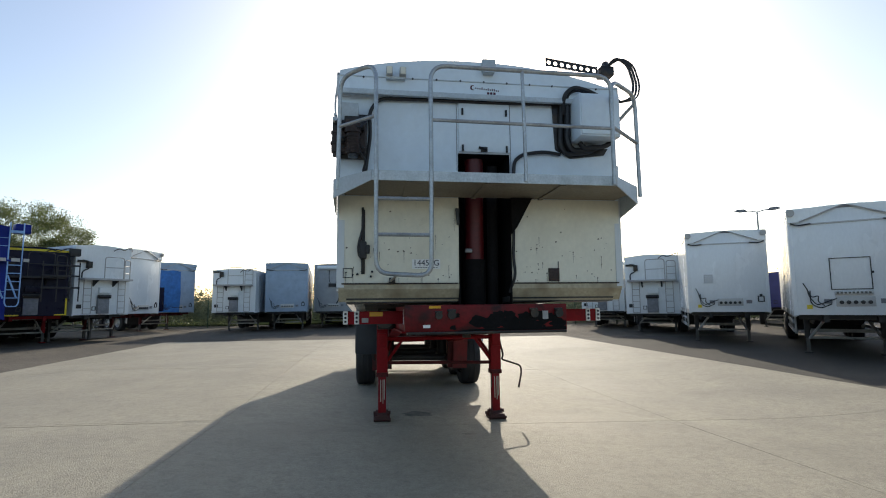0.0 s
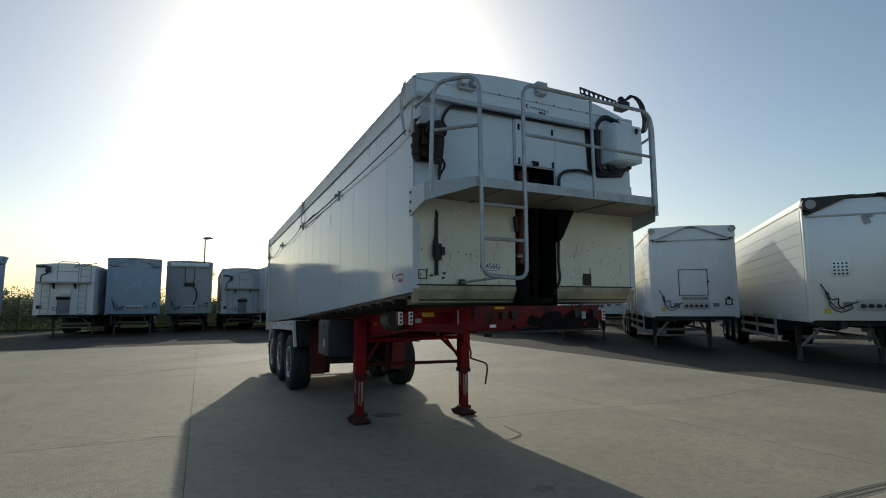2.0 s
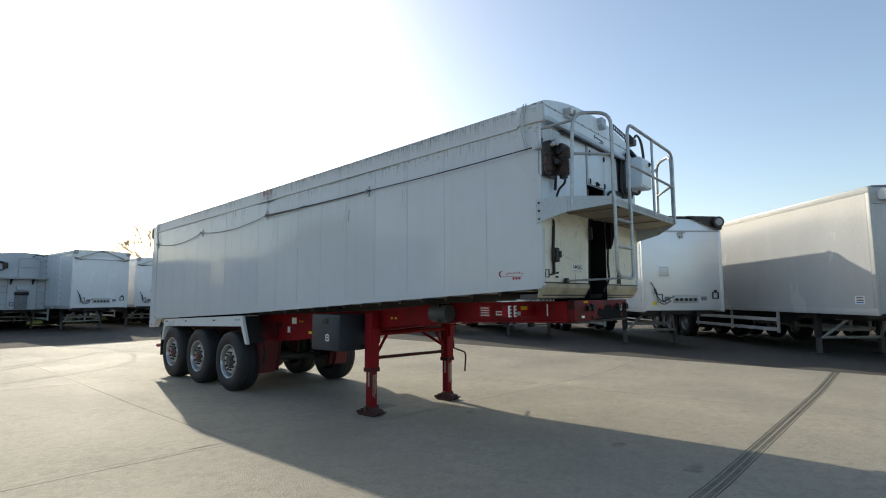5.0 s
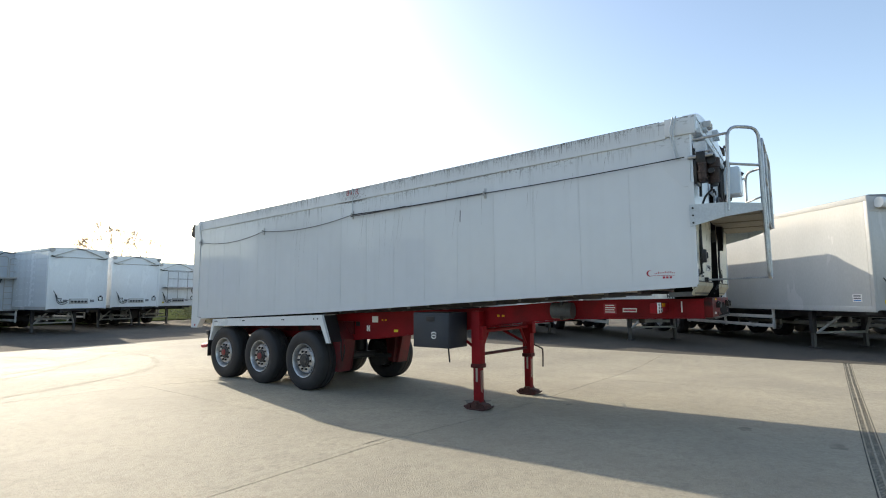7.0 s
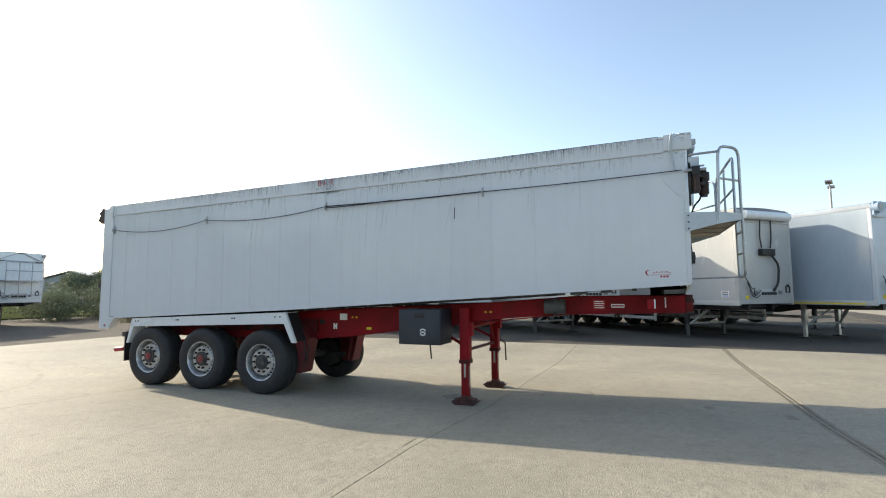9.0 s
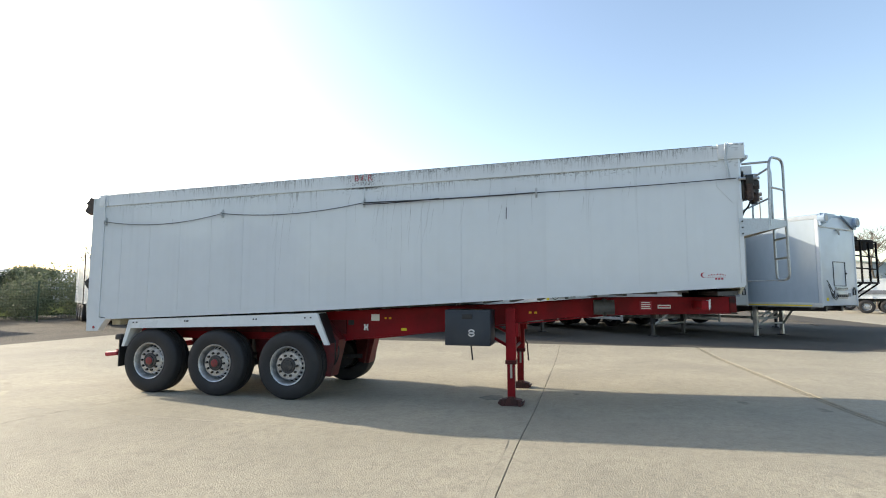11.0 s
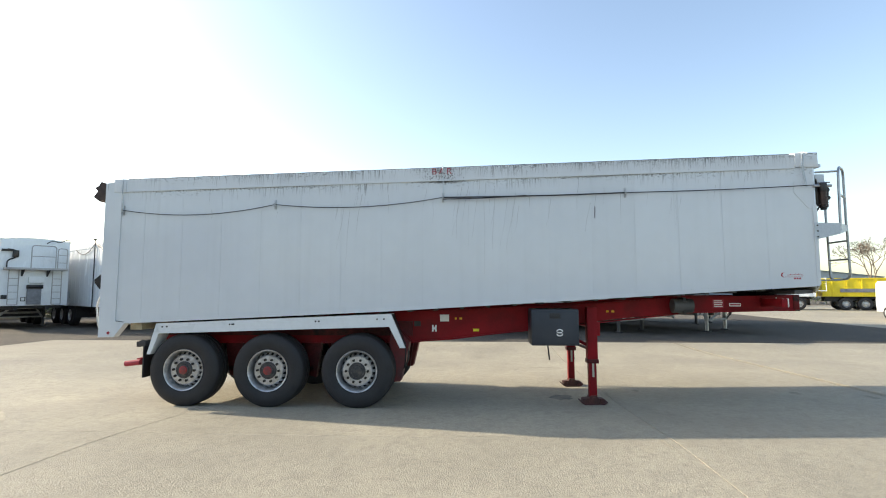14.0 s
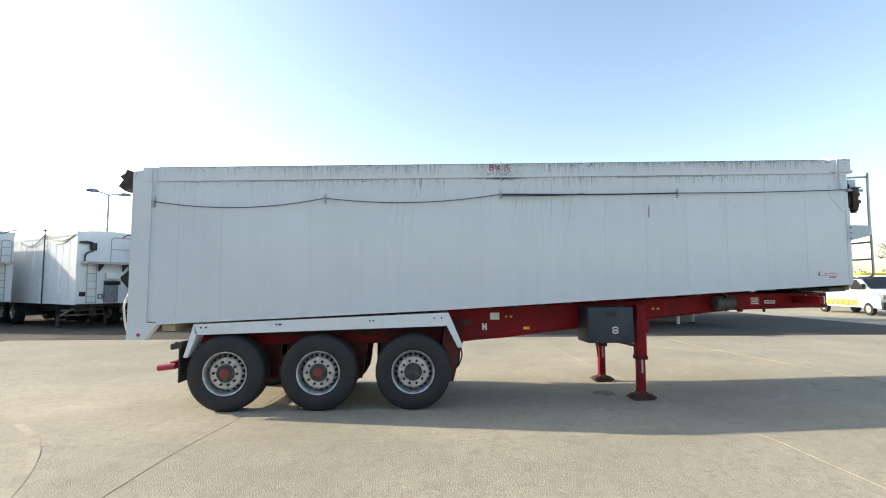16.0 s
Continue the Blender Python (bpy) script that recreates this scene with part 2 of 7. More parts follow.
AMBER = surface("amber reflector", (0.75, 0.36, 0.02), 0.2, spread=0.1, bump=0)
YELLOW = surface("yellow paint", (0.8, 0.62, 0.02), 0.4, spread=0.12, dirt=0.3, dirt_color=(0.35, 0.28, 0.08))
LETTER_RED = surface("faded red lettering", (0.42, 0.03, 0.05), 0.5, spread=0.35, scale=14, fine=60, bump=0)
DARK_MARK = surface("dark maroon printing", (0.09, 0.02, 0.04), 0.5, spread=0.2, bump=0)
INK = surface("dark printing", (0.03, 0.03, 0.045), 0.5, spread=0.1, bump=0)
SILVER_LEG = surface("bright leg steel", (0.6, 0.6, 0.58), 0.35, 0.8, spread=0.2)
GUARD_PAINT = surface("white side guard paint", (0.66, 0.66, 0.64), 0.5, spread=0.15, dirt=0.4, dirt_color=(0.2, 0.19, 0.17))
DULL_FRAME = surface("pale grey frame paint", (0.42, 0.42, 0.41), 0.55, spread=0.2, dirt=0.4, dirt_color=(0.12, 0.11, 0.1))
SILL_PAINT = surface("scuffed tan sill paint", (0.42, 0.37, 0.26), 0.5, spread=0.25, scale=4, dirt=0.6, dirt_color=(0.16, 0.11, 0.06), dirt_scale=5)
UNDERSIDE = surface("brown underside paint with shade in it", (0.24, 0.21, 0.16), 0.6, spread=0.3, scale=3, dirt=0.5, dirt_color=(0.1, 0.085, 0.06))
TANK = surface("grimy tank grey, also underside shade", (0.08, 0.08, 0.078), 0.5, spread=0.3, dirt=0.5, dirt_color=(0.03, 0.03, 0.03))
TARP_BLUE = surface("blue tarpaulin", (0.03, 0.17, 0.5), 0.55, spread=0.25, bump=0.2, fine=8)
DARK_FRAME = surface("dark chassis paint", (0.03, 0.03, 0.033), 0.55, spread=0.35, dirt=0.5, dirt_color=(0.07, 0.06, 0.05))
BLUE_PAINT = surface("bright blue paint", (0.008, 0.022, 0.2), 0.35, spread=0.2, dirt=0.35, dirt_color=(0.02, 0.035, 0.13))
NAVY_PAINT = surface("navy blue paint", (0.009, 0.01, 0.032), 0.3, spread=0.3, dirt=0.3, dirt_color=(0.02, 0.02, 0.03))
for m in (BLUE_PAINT, NAVY_PAINT):
    m.node_tree.nodes["Principled BSDF"].inputs["Specular IOR Level"].default_value = 0.15
SLATE_PAINT = surface("slate blue paint", (0.30, 0.40, 0.52), 0.4, spread=0.15, dirt=0.3, dirt_color=(0.2, 0.23, 0.27))
GREY_PAINT = surface("mid grey paint", (0.36, 0.38, 0.40), 0.4, spread=0.15, dirt=0.3, dirt_color=(0.2, 0.2, 0.2))
WHITE_PAINT = surface("parked trailer white paint", (0.76, 0.8, 0.82), 0.26, spread=0.05, scale=0.9, fine=18, bump=0.015, dirt=0.16, dirt_color=(0.42, 0.42, 0.40), dirt_scale=2.0, stretch=(1, 1, 0.4), vary=0.06)
LIGHT_GREY = surface("light grey panel paint", (0.47, 0.48, 0.475), 0.25, spread=0.08, scale=1.0, fine=25, bump=0.02, dirt=0.25, dirt_color=(0.4, 0.39, 0.37), dirt_scale=1.5, stretch=(1, 1, 0.4), vary=0.05)
ALLOY = surface("dull alloy plank", (0.74, 0.76, 0.78), 0.36, 0.5, spread=0.06, scale=0.9, fine=30, bump=0.0, dirt=0.12, dirt_color=(0.45, 0.44, 0.42), dirt_scale=1.0, stretch=(1, 1, 2.0), vary=0.06)
ALLOY_SIDE = surface("weathered alloy side plank", (0.66, 0.68, 0.69), 0.3, 0.25, spread=0.06, scale=0.6, fine=20, bump=0.01, dirt=0.15, dirt_color=(0.5, 0.49, 0.46), dirt_scale=0.7, stretch=(1, 0.4, 2.0), vary=0.04)
SHEET = surface("grey roll-over sheet", (0.2, 0.21, 0.23), 0.6, spread=0.2, bump=0.15, fine=12)
WHITE_SHEET = surface("pale roll-over sheet", (0.5, 0.53, 0.57), 0.55, spread=0.15, bump=0.2, fine=9)
ORANGE = surface("orange paint", (0.75, 0.14, 0.02), 0.4, spread=0.15)
SHED_WALL = surface("pale shed cladding", (0.34, 0.37, 0.38), 0.6, spread=0.15)
SHED_ROOF = surface("green shed roof", (0.27, 0.35, 0.34), 0.6, spread=0.15)
FENCE_GREEN = surface("green fence coating", (0.035, 0.07, 0.04), 0.6, spread=0.3)
BARK = surface("grey brown bark", (0.2, 0.17, 0.14), 0.9, spread=0.4, scale=6, fine=30, bump=0.6)
LEAF = surface("spring leaves", (0.2, 0.23, 0.085), 0.6, spread=0.5, scale=0.6, fine=3, bump=0, dirt=0.4, dirt_color=(0.13, 0.13, 0.055), dirt_scale=0.7)
HEDGE_LEAF = surface("hedge leaves", (0.21, 0.245, 0.15), 0.7, spread=0.5, scale=0.5, fine=3, bump=0, dirt=0.6, dirt_color=(0.12, 0.1, 0.05), dirt_scale=0.5)
for leaf in (LEAF, HEDGE_LEAF):
    n, l = leaf.node_tree.nodes, leaf.node_tree.links
    thin, both = n.new("ShaderNodeBsdfTranslucent"), n.new("ShaderNodeMixShader")
    l.new(n["Principled BSDF"].inputs["Base Color"].links[0].from_socket, thin.inputs["Color"])
    both.inputs[0].default_value = 0.35 if leaf is LEAF else 0.22
    l.new(n["Principled BSDF"].outputs[0], both.inputs[1])
    l.new(thin.outputs[0], both.inputs[2])
    l.new(both.outputs[0], n["Material Output"].inputs["Surface"])
GRASS.node_tree.nodes["Principled BSDF"].inputs["Specular IOR Level"].default_value = 0.0
GLASS_DARK = surface("dark vehicle glass", (0.02, 0.025, 0.03), 0.06, spread=0.1, bump=0)


# ---- mesh helpers ----
def box(bm, x0, x1, y0, y1, z0, z1, bevel=0.0):
    x0, x1, y0, y1, z0, z1 = min(x0, x1), max(x0, x1), min(y0, y1), max(y0, y1), min(z0, z1), max(z0, z1)
    v = [bm.verts.new(c) for c in ((x0, y0, z0), (x1, y0, z0), (x1, y1, z0), (x0, y1, z0), (x0, y0, z1), (x1, y0, z1), (x1, y1, z1), (x0, y1, z1))]
    for f in ((3, 2, 1, 0), (4, 5, 6, 7), (0, 1, 5, 4), (1, 2, 6, 5), (2, 3, 7, 6), (3, 0, 4, 7)):
        bm.faces.new([v[i] for i in f])
    if bevel:
        edges = {e for w in v for e in w.link_edges}
        bmesh.ops.bevel(bm, geom=list(edges), offset=bevel, segments=2, affect="EDGES", profile=0.6)
    return bm


def prism(bm, pts, axis, a, b):
    """A closed outline pushed from a to b along an axis; its points are the other two axes, in order."""
    def at(u, v, w):
        return {"x": (w, u, v), "y": (u, w, v), "z": (u, v, w)}[axis]
    lo = [bm.verts.new(at(u, v, a)) for u, v in pts]
    hi = [bm.verts.new(at(u, v, b)) for u, v in pts]
    k = len(pts)
    faces = [bm.faces.new(lo[::-1]), bm.faces.new(hi)] + [bm.faces.new((lo[i], lo[(i + 1) % k], hi[(i + 1) % k], hi[i])) for i in range(k)]
    bmesh.ops.recalc_face_normals(bm, faces=faces)
    return bm


def rod(bm, p, q, r, seg=8, r2=None):
    p, q = Vector(p), Vector(q)
    way = q - p
    turn = way.to_track_quat("Z", "Y").to_matrix()
    ux, uy = turn.col[0], turn.col[1]
    round_ = [ux * math.cos(math.tau * i / seg) + uy * math.sin(math.tau * i / seg) for i in range(seg)]
    e = r if r2 is None else r2
    lo = [bm.verts.new(p + d * r) for d in round_]
    hi = [bm.verts.new(q + d * e) for d in round_]
    bm.faces.new(lo[::-1])
    bm.faces.new(hi)
    for i in range(seg):
        j = (i + 1) % seg
        bm.faces.new((lo[i], lo[j], hi[j], hi[i]))
    return bm


def bend(pts, radius, steps=5):
    """A polyline with its corners rounded."""
    pts = [Vector(p) for p in pts]
    out = [pts[0]]
    for a, b, c in zip(pts, pts[1:], pts[2:]):
        u, w = (a - b), (c - b)
        d = min(radius, u.length * 0.48, w.length * 0.48)
        s, e = b + u.normalized() * d, b + w.normalized() * d
        for i in range(steps + 1):
            k = i / steps
            out.append(s * (1 - k) ** 2 + b * 2 * k * (1 - k) + e * k ** 2)
    out.append(pts[-1])
    return out


def tube(bm, pts, r, seg=8, radius=0.0):
    pts = bend(pts, radius) if radius else [Vector(p) for p in pts]
    rings, side = [], None
    for i, p in enumerate(pts):
        way = (pts[min(i + 1, len(pts) - 1)] - pts[max(i - 1, 0)]).normalized()
        if side is None:
            side = way.cross(Vector((0, 0, 1)))
            if side.length < 0.05:
                side = way.cross(Vector((1, 0, 0)))
        side = (side - way * side.dot(way)).normalized()
        up = way.cross(side)
        rings.append([bm.verts.new(p + side * (r * math.cos(k * math.tau / seg)) + up * (r * math.sin(k * math.tau / seg))) for k in range(seg)])
    for a, b in zip(rings, rings[1:]):
        for k in range(seg):
            bm.faces.new((a[k], a[(k + 1) % seg], b[(k + 1) % seg], b[k]))
    bm.faces.new(rings[0][::-1])
    bm.faces.new(rings[-1])
    return bm


def sag(a, b, drop, steps=12):
    a, b = Vector(a), Vector(b)
    return [a.lerp(b, i / steps) - Vector((0, 0, drop * 4 * (i / steps) * (1 - i / steps))) for i in range(steps + 1)]


def lathe(bm, profile, seg=40, gaps=None):
    """Turns (x, radius) points round the x axis; gaps(i, k) leaves faces out."""
    rings = [[bm.verts.new((x, r * math.cos(k * math.tau / seg), r * math.sin(k * math.tau / seg))) for k in range(seg)] for x, r in profile]
    for i, (a, b) in enumerate(zip(rings, rings[1:])):
        for k in range(seg):
            if gaps and gaps(i, k):
                continue
            bm.faces.new((a[k], a[(k + 1) % seg], b[(k + 1) % seg], b[k]))
    return bm


def mesh_of(name, bm, material, smooth=False):
    me = bpy.data.meshes.new(name)
    bm.normal_update()
    bm.to_mesh(me)
    bm.free()
    me.materials.append(material)
    if smooth:
        me.polygons.foreach_set("use_smooth", [True] * len(me.polygons))
        me.set_sharp_from_angle(angle=radians(35))
    return me


def part(name, bm, material, parent, label="", at=None, smooth=True):
    """One mesh object under a thing or a part; bm may be a ready mesh."""
    me = bm if isinstance(bm, bpy.types.Mesh) else mesh_of(name, bm, material, smooth)
    ob = new(name, me)
    ob.parent = parent
    if at is not None:
        ob.matrix_basis = at
    return tagged(ob, label) if label else ob


def thing(name, label, category, m=None, group="", kind=""):
    ob = new(name)
    ob.empty_display_size = 0.3
    if m is not None:
        ob.matrix_basis = m
    return tagged(ob, label, category, group, kind)


def whole(name, bm, material, label, category, m=None, group="", kind="", smooth=True):
    ob = new(name, mesh_of(name, bm, material, smooth))
    if m is not None:
        ob.matrix_basis = m
    return tagged(ob, label, category, group, kind)


def writing(text, size, material, name="lettering"):
    """Lettering as a mesh, flat in x and y, from the built-in font."""
    c = bpy.data.curves.new(name, "FONT")
    c.body, c.size, c.extrude, c.align_x, c.align_y = text, size, 0.001, "CENTER", "CENTER"
    tmp = bpy.data.objects.new(name, c)
    scene.collection.objects.link(tmp)
    me = bpy.data.meshes.new_from_object(tmp)
    bpy.data.objects.remove(tmp)
    me.materials.clear()
    me.materials.append(material)
    return me


def ease(a, b, v):
    k = min(1.0, max(0.0, (v - a) / (b - a)))
    return k * k * (3 - 2 * k)


def ground_z(x, y):
    """The yard's gentle falls: it drops across the tipper and from the drain towards the far row."""
    across = -0.02 * (x + 0.8) if x > -0.8 else -0.055 * (max(x, -3.2) + 0.8) - 0.008 * (min(x, -3.2) + 3.2)
    along = -0.022 * (max(y, -1.8) - 3) if y < 3 else -0.01 * (min(y, 6.0) - 3)
    return (across + along) * ease(-10, -7, x) * ease(8.1, 4.5, x) * ease(-13, -6, y) * ease(17, 10, y)


def steps_between(a, b, size=0.5):
    n = max(1, math.ceil((b - a) / size))
    return [a + (b - a) * i / n for i in range(n + 1)]


def band(bm, xs, low, high, z0, z1):
    """A strip along x between two lines, lying on the yard's falls, from z0 to z1 above them."""
    rings = []
    for x in xs:
        ya, yb = low(x), high(x)
        rings.append([bm.verts.new((x, y, ground_z(x, y) + z)) for y, z in ((ya, z0), (yb, z0), (yb, z1), (ya, z1))])
    for a, b in zip(rings, rings[1:]):
        for k in range(4):
            bm.faces.new((a[k], b[k], b[(k + 1) % 4], a[(k + 1) % 4]))
    bm.faces.new(rings[0])
    bm.faces.new(rings[-1][::-1])
    return bm


FACING_FRONT = Matrix(((1, 0, 0, 0), (0, 0, -1, 0), (0, 1, 0, 0), (0, 0, 0, 1)))
FACING_SIDE = Matrix(((0, 0, -1, 0), (-1, 0, 0, 0), (0, 1, 0, 0), (0, 0, 0, 1)))
nb = bmesh.new


# ---- the tipping trailer ----
def floor_z(y):
    return 1.72 - 0.35 * min(y, 6.0) / 6.0 - 0.18 * max(0.0, y - 6.0) / 3.93


def rail_z(y):
    return 3.385 - 0.0205 * y


def top_z(y):
    return 3.575 - 0.0215 * y


tipper = thing("tipping_trailer", "white alloy tipping trailer on a red three-axle chassis, unhitched", "trailer")

GRIME = surface("dark rain grime", (0.2, 0.205, 0.21), 0.6, spread=0.4, scale=8, fine=60, bump=0)
# side walls of upright alloy planks, 0.6 m wide
PLANK_EDGES = [0.02, 0.66] + [1.26 + 0.604 * i for i in range(14)] + [9.70, 10.08]
for side in (-1, 1):
    wall = part("side_wall", prism(nb(), [(0.01, floor_z(0) + 0.02), (0.0, 3.5), (10.2, 3.28), (10.2, 1.25), (9.93, floor_z(9.93) + 0.02), (6.0, floor_z(6) + 0.02)], "x", side * 1.19, side * 1.2475), SIDE_PAINT, tipper, smooth=False)
    for y0, y1 in zip(PLANK_EDGES, PLANK_EDGES[1:]):
        g = 0.0028
        prof = [(y0 + g, floor_z(y0) + 0.06), (y0 + g, rail_z(y0)), (y1 - g, rail_z(y1)), (y1 - g, floor_z(y1) + 0.06)]
        bm = prism(nb(), prof, "x", side * 1.2476, side * 1.2505)
        part("plank", bm, SIDE_PAINT, wall, smooth=False)
    # bottom rail, with a rolled edge
    for ya, yb in ((0.0, 6.0), (6.0, 9.95)):
        bm = nb()
        prism(bm, [(ya, floor_z(ya)), (ya, floor_z(ya) + 0.058), (yb, floor_z(yb) + 0.058), (yb, floor_z(yb))], "x", side * 1.18, side * 1.258)
        part("bottom_rail", bm, SIDE_PAINT, wall, smooth=False)
    # top rail with its stained face and a small drip lip
    bm = prism(nb(), [(0.24, rail_z(0.24)), (0.24, top_z(0.24)), (10.02, top_z(10.02)), (10.02, rail_z(10.02))], "x", side * 1.19, side * 1.262)
    prism(bm, [(0.24, rail_z(0.24) - 0.012), (0.24, rail_z(0.24)), (10.02, rail_z(10.02)), (10.02, rail_z(10.02) - 0.012)], "x", side * 1.19, side * 1.268)
    part("top_rail", bm, RAVE_PAINT, wall, "white top rail streaked with black grime", smooth=False)
    part("sheet_hem", tube(nb(), [(side * 1.235, 0.3, top_z(0.3) + 0.004), (side * 1.235, 5.0, top_z(5.0) + 0.002), (side * 1.235, 10.0, top_z(10.0) + 0.004)], 0.011, 6), GREASE, wall, "black hem along the top rail")
    # front and rear corner posts
    bm = prism(nb(), [(-0.012, floor_z(0) + 0.03), (0.012, floor_z(0)), (0.035, floor_z(0)), (0.035, 2.85), (-0.02, 2.85)], "x", side * 1.2, side * 1.262)
    part("front_post", bm, SIDE_PAINT, wall, smooth=False)
    bm = prism(nb(), [(9.93, 1.205), (10.10, 0.99), (10.34, 0.985), (10.335, 3.3), (10.075, 3.345), (10.085, 1.22)], "x", side * 1.14, side * 1.264)
    part("rear_post", bm, SIDE_PAINT, wall, smooth=False)
    bm = box(nb(), side * 1.18, side * 1.272, 10.01, 10.2, rail_z(10) - 0.02, top_z(10) + 0.004, 0.006)
    part("rail_end_cap", bm, RAVE_PAINT, wall)
    bm = box(nb(), side * 1.16, side * 1.275, -0.062, 0.245, 3.385, 3.585, 0.008)
    part("rail_end_cap", bm, RAVE_PAINT, wall)
    bm = prism(nb(), [(0.275, 3.185), (0.275, 3.03), (0.09, 2.805), (0.012, 2.805), (0.0, 3.185)], "x", side * 1.25, side * 1.258)
    part("gusset_plate", bm, SIDE_PAINT, wall, smooth=False)
    for y in (10.18,):
        part("marker_lamp", rod(nb(), (side * 1.262, y, 1.05), (side * 1.272, y, 1.05), 0.022, 14), LETTER_RED, wall, "small round red reflector")
    if side < 0:
        # roll-over sheet rope with its clips
        clips = [(-1.262, 0.10, 3.115), (-1.262, 2.593, 3.055), (-1.262, 5.195, 3.02), (-1.262, 7.69, 2.945), (-1.262, 10.04, 2.885)]
        for x, y, z in clips[1:]:
            bm = box(nb(), x - 0.006, x + 0.01, y - 0.016, y + 0.016, z - 0.07, z + 0.07, 0.004)
            rod(bm, (x - 0.04, y, z), (x, y, z), 0.013, 8)
            tube(bm, [(x - 0.02, y, z + 0.025), (x - 0.045, y, z + 0.012), (x - 0.045, y, z - 0.03), (x - 0.02, y, z - 0.04)], 0.007, 6)
            part("rope_clip", bm, GALV, wall)
        ropes = [sag((-1.285, 0.05, 3.12), clips[1], 0.012), sag(clips[1], clips[2], 0.012), sag((-1.285, 4.0, 3.03), (-1.29, 5.195, 2.99), 0.012), sag(clips[2], clips[3], 0.09), sag(clips[3], clips[4], 0.11)]
        for k, r in enumerate(ropes):
            pts = [Vector((p[0] - 0.018, p[1], p[2])) for p in r]
            part("sheet_rope", tube(nb(), pts, ((0.0065, 0.0095, 0.008, 0.0058, 0.0058)[k]), 6), BLACK, wall, "sagging black sheet rope")
        for pts in ([(-1.27, 10.06, 3.37), (-1.285, 10.07, 3.2), (-1.275, 10.03, 2.9), (-1.272, 10.06, 2.8)], [(-1.275, 5.2, 3.5), (-1.28, 5.19, 3.3), (-1.275, 5.195, 3.05)], [(-1.28, 0.12, 3.6), (-1.3, 0.16, 3.4), (-1.285, 0.11, 3.1)], [(-1.28, 0.15, 3.6), (-1.31, 0.19, 3.42), (-1.285, 0.13, 3.11)]):
            part("strap", tube(nb(), pts, 0.007, 6, 0.08), PLATE, wall)
        for letter, y in (("B", 5.325), ("A", 5.215), ("R", 5.105)):
            part("lettering", writing(letter, 0.135, LETTER_RED), None, wall, "faded red letter " + letter, Matrix.Translation((-1.2632, y, 3.405)) @ FACING_SIDE)
        # thin grime runs that hang from the rail and lean towards the tail
        rng = random.Random(31)
        bm = nb()

        def grime_run(y, z, length, width, lean):
            x = -1.2518 if z < rail_z(y) else -1.2632
            n = max(2, int(length / 0.09))
            prev = None
            for i in range(n + 1):
                k = i / n
                yy = y + lean * length * k + 0.006 * math.sin(k * 7 + y * 40)
                w = width * (1 - 0.75 * k) * rng.uniform(0.5, 1.2)
                pair = (bm.verts.new((x, yy - w, z - length * k)), bm.verts.new((x, yy + w, z - length * k)))
                if prev:
                    bm.faces.new((prev[0], prev[1], pair[1], pair[0]))
                prev = pair

        for centre, wide, count, longest in ((4.55, 0.55, 14, 1.1), (6.65, 0.3, 6, 1.0), (3.7, 0.6, 8, 0.6), (2.2, 0.5, 7, 0.5), (5.9, 0.5, 4, 0.4), (1.0, 0.4, 4, 0.35), (8.2, 0.9, 4, 0.3)):
            for _ in range(count):
                y = rng.gauss(centre, wide)
                grime_run(y, rail_z(y) - rng.uniform(0.02, 0.42), rng.uniform(0.2, 1.0) * longest, rng.uniform(0.001, 0.0022), rng.uniform(0.0, 0.22))
        for _ in range(820):
            y = min(9.95, max(0.3, rng.choice((rng.uniform(0.4, 4.6), rng.gauss(3.2, 0.7), rng.gauss(1.4, 0.6), rng.uniform(0.4, 9.9), rng.gauss(5.2, 0.25), rng.gauss(7.6, 0.8)))))
            grime_run(y, top_z(y) - 0.004, rng.uniform(0.015, 0.06) if rng.random() < 0.72 else rng.uniform(0.07, 0.17), rng.uniform(0.0009, 0.0026), rng.uniform(-0.03, 0.1))
        # blackened crust along the underside of the rail
        for centre, wide, count in ((2.6, 0.45, 150), (3.3, 0.3, 70), (5.2, 0.16, 260), (8.3, 0.45, 130), (7.2, 0.35, 50), (9.3, 0.3, 40)):
            for _ in range(int(count * 1.6)):
                y = min(9.9, max(0.4, rng.gauss(centre, wide)))
                z = rail_z(y) - 0.014 - abs(rng.gauss(0, 0.014))
                a, b = rng.uniform(0.003, 0.018), rng.uniform(0.001, 0.004)
                bm.faces.new([bm.verts.new((-1.2519, y + u * a, z + v * b + u * 0.003)) for u, v in ((-1, 0), (-0.3, -1), (1, -0.2), (0.4, 1))])
        for _ in range(190):
            y, z = rng.gauss(5.2, 0.14), rng.choice((rng.gauss(3.33, 0.03), rng.gauss(3.4, 0.05)))
            a, b = rng.uniform(0.002, 0.012), rng.uniform(0.002, 0.012)
            if rail_z(y) + 0.006 < z < top_z(y) - 0.01:
                bm.faces.new([bm.verts.new((-1.2644, y + u * a, z + v * b)) for u, v in ((-1, 0), (-0.3, -1), (1, -0.2), (0.4, 1))])
        tagged(part("grime", bm, GRIME, wall, "thin dark runs of grime below the rail", smooth=False), kind="stuff")
        # maker's mark as plain shapes
        bm = nb()
        arc = [(math.cos(a) * 0.034, math.sin(a) * 0.034) for a in [radians(60 + 12 * i) for i in range(21)]] + [(math.cos(a) * 0.026 + 0.011, math.sin(a) * 0.0295) for a in [radians(300 - 12 * i) for i in range(21)]]
        prism(bm, [(0.475 - u, 1.875 + v) for u, v in arc], "x", -1.2525, -1.25)
        part("maker_mark", bm, LETTER_RED, wall, "dark red crescent mark", smooth=False)
        bm = nb()
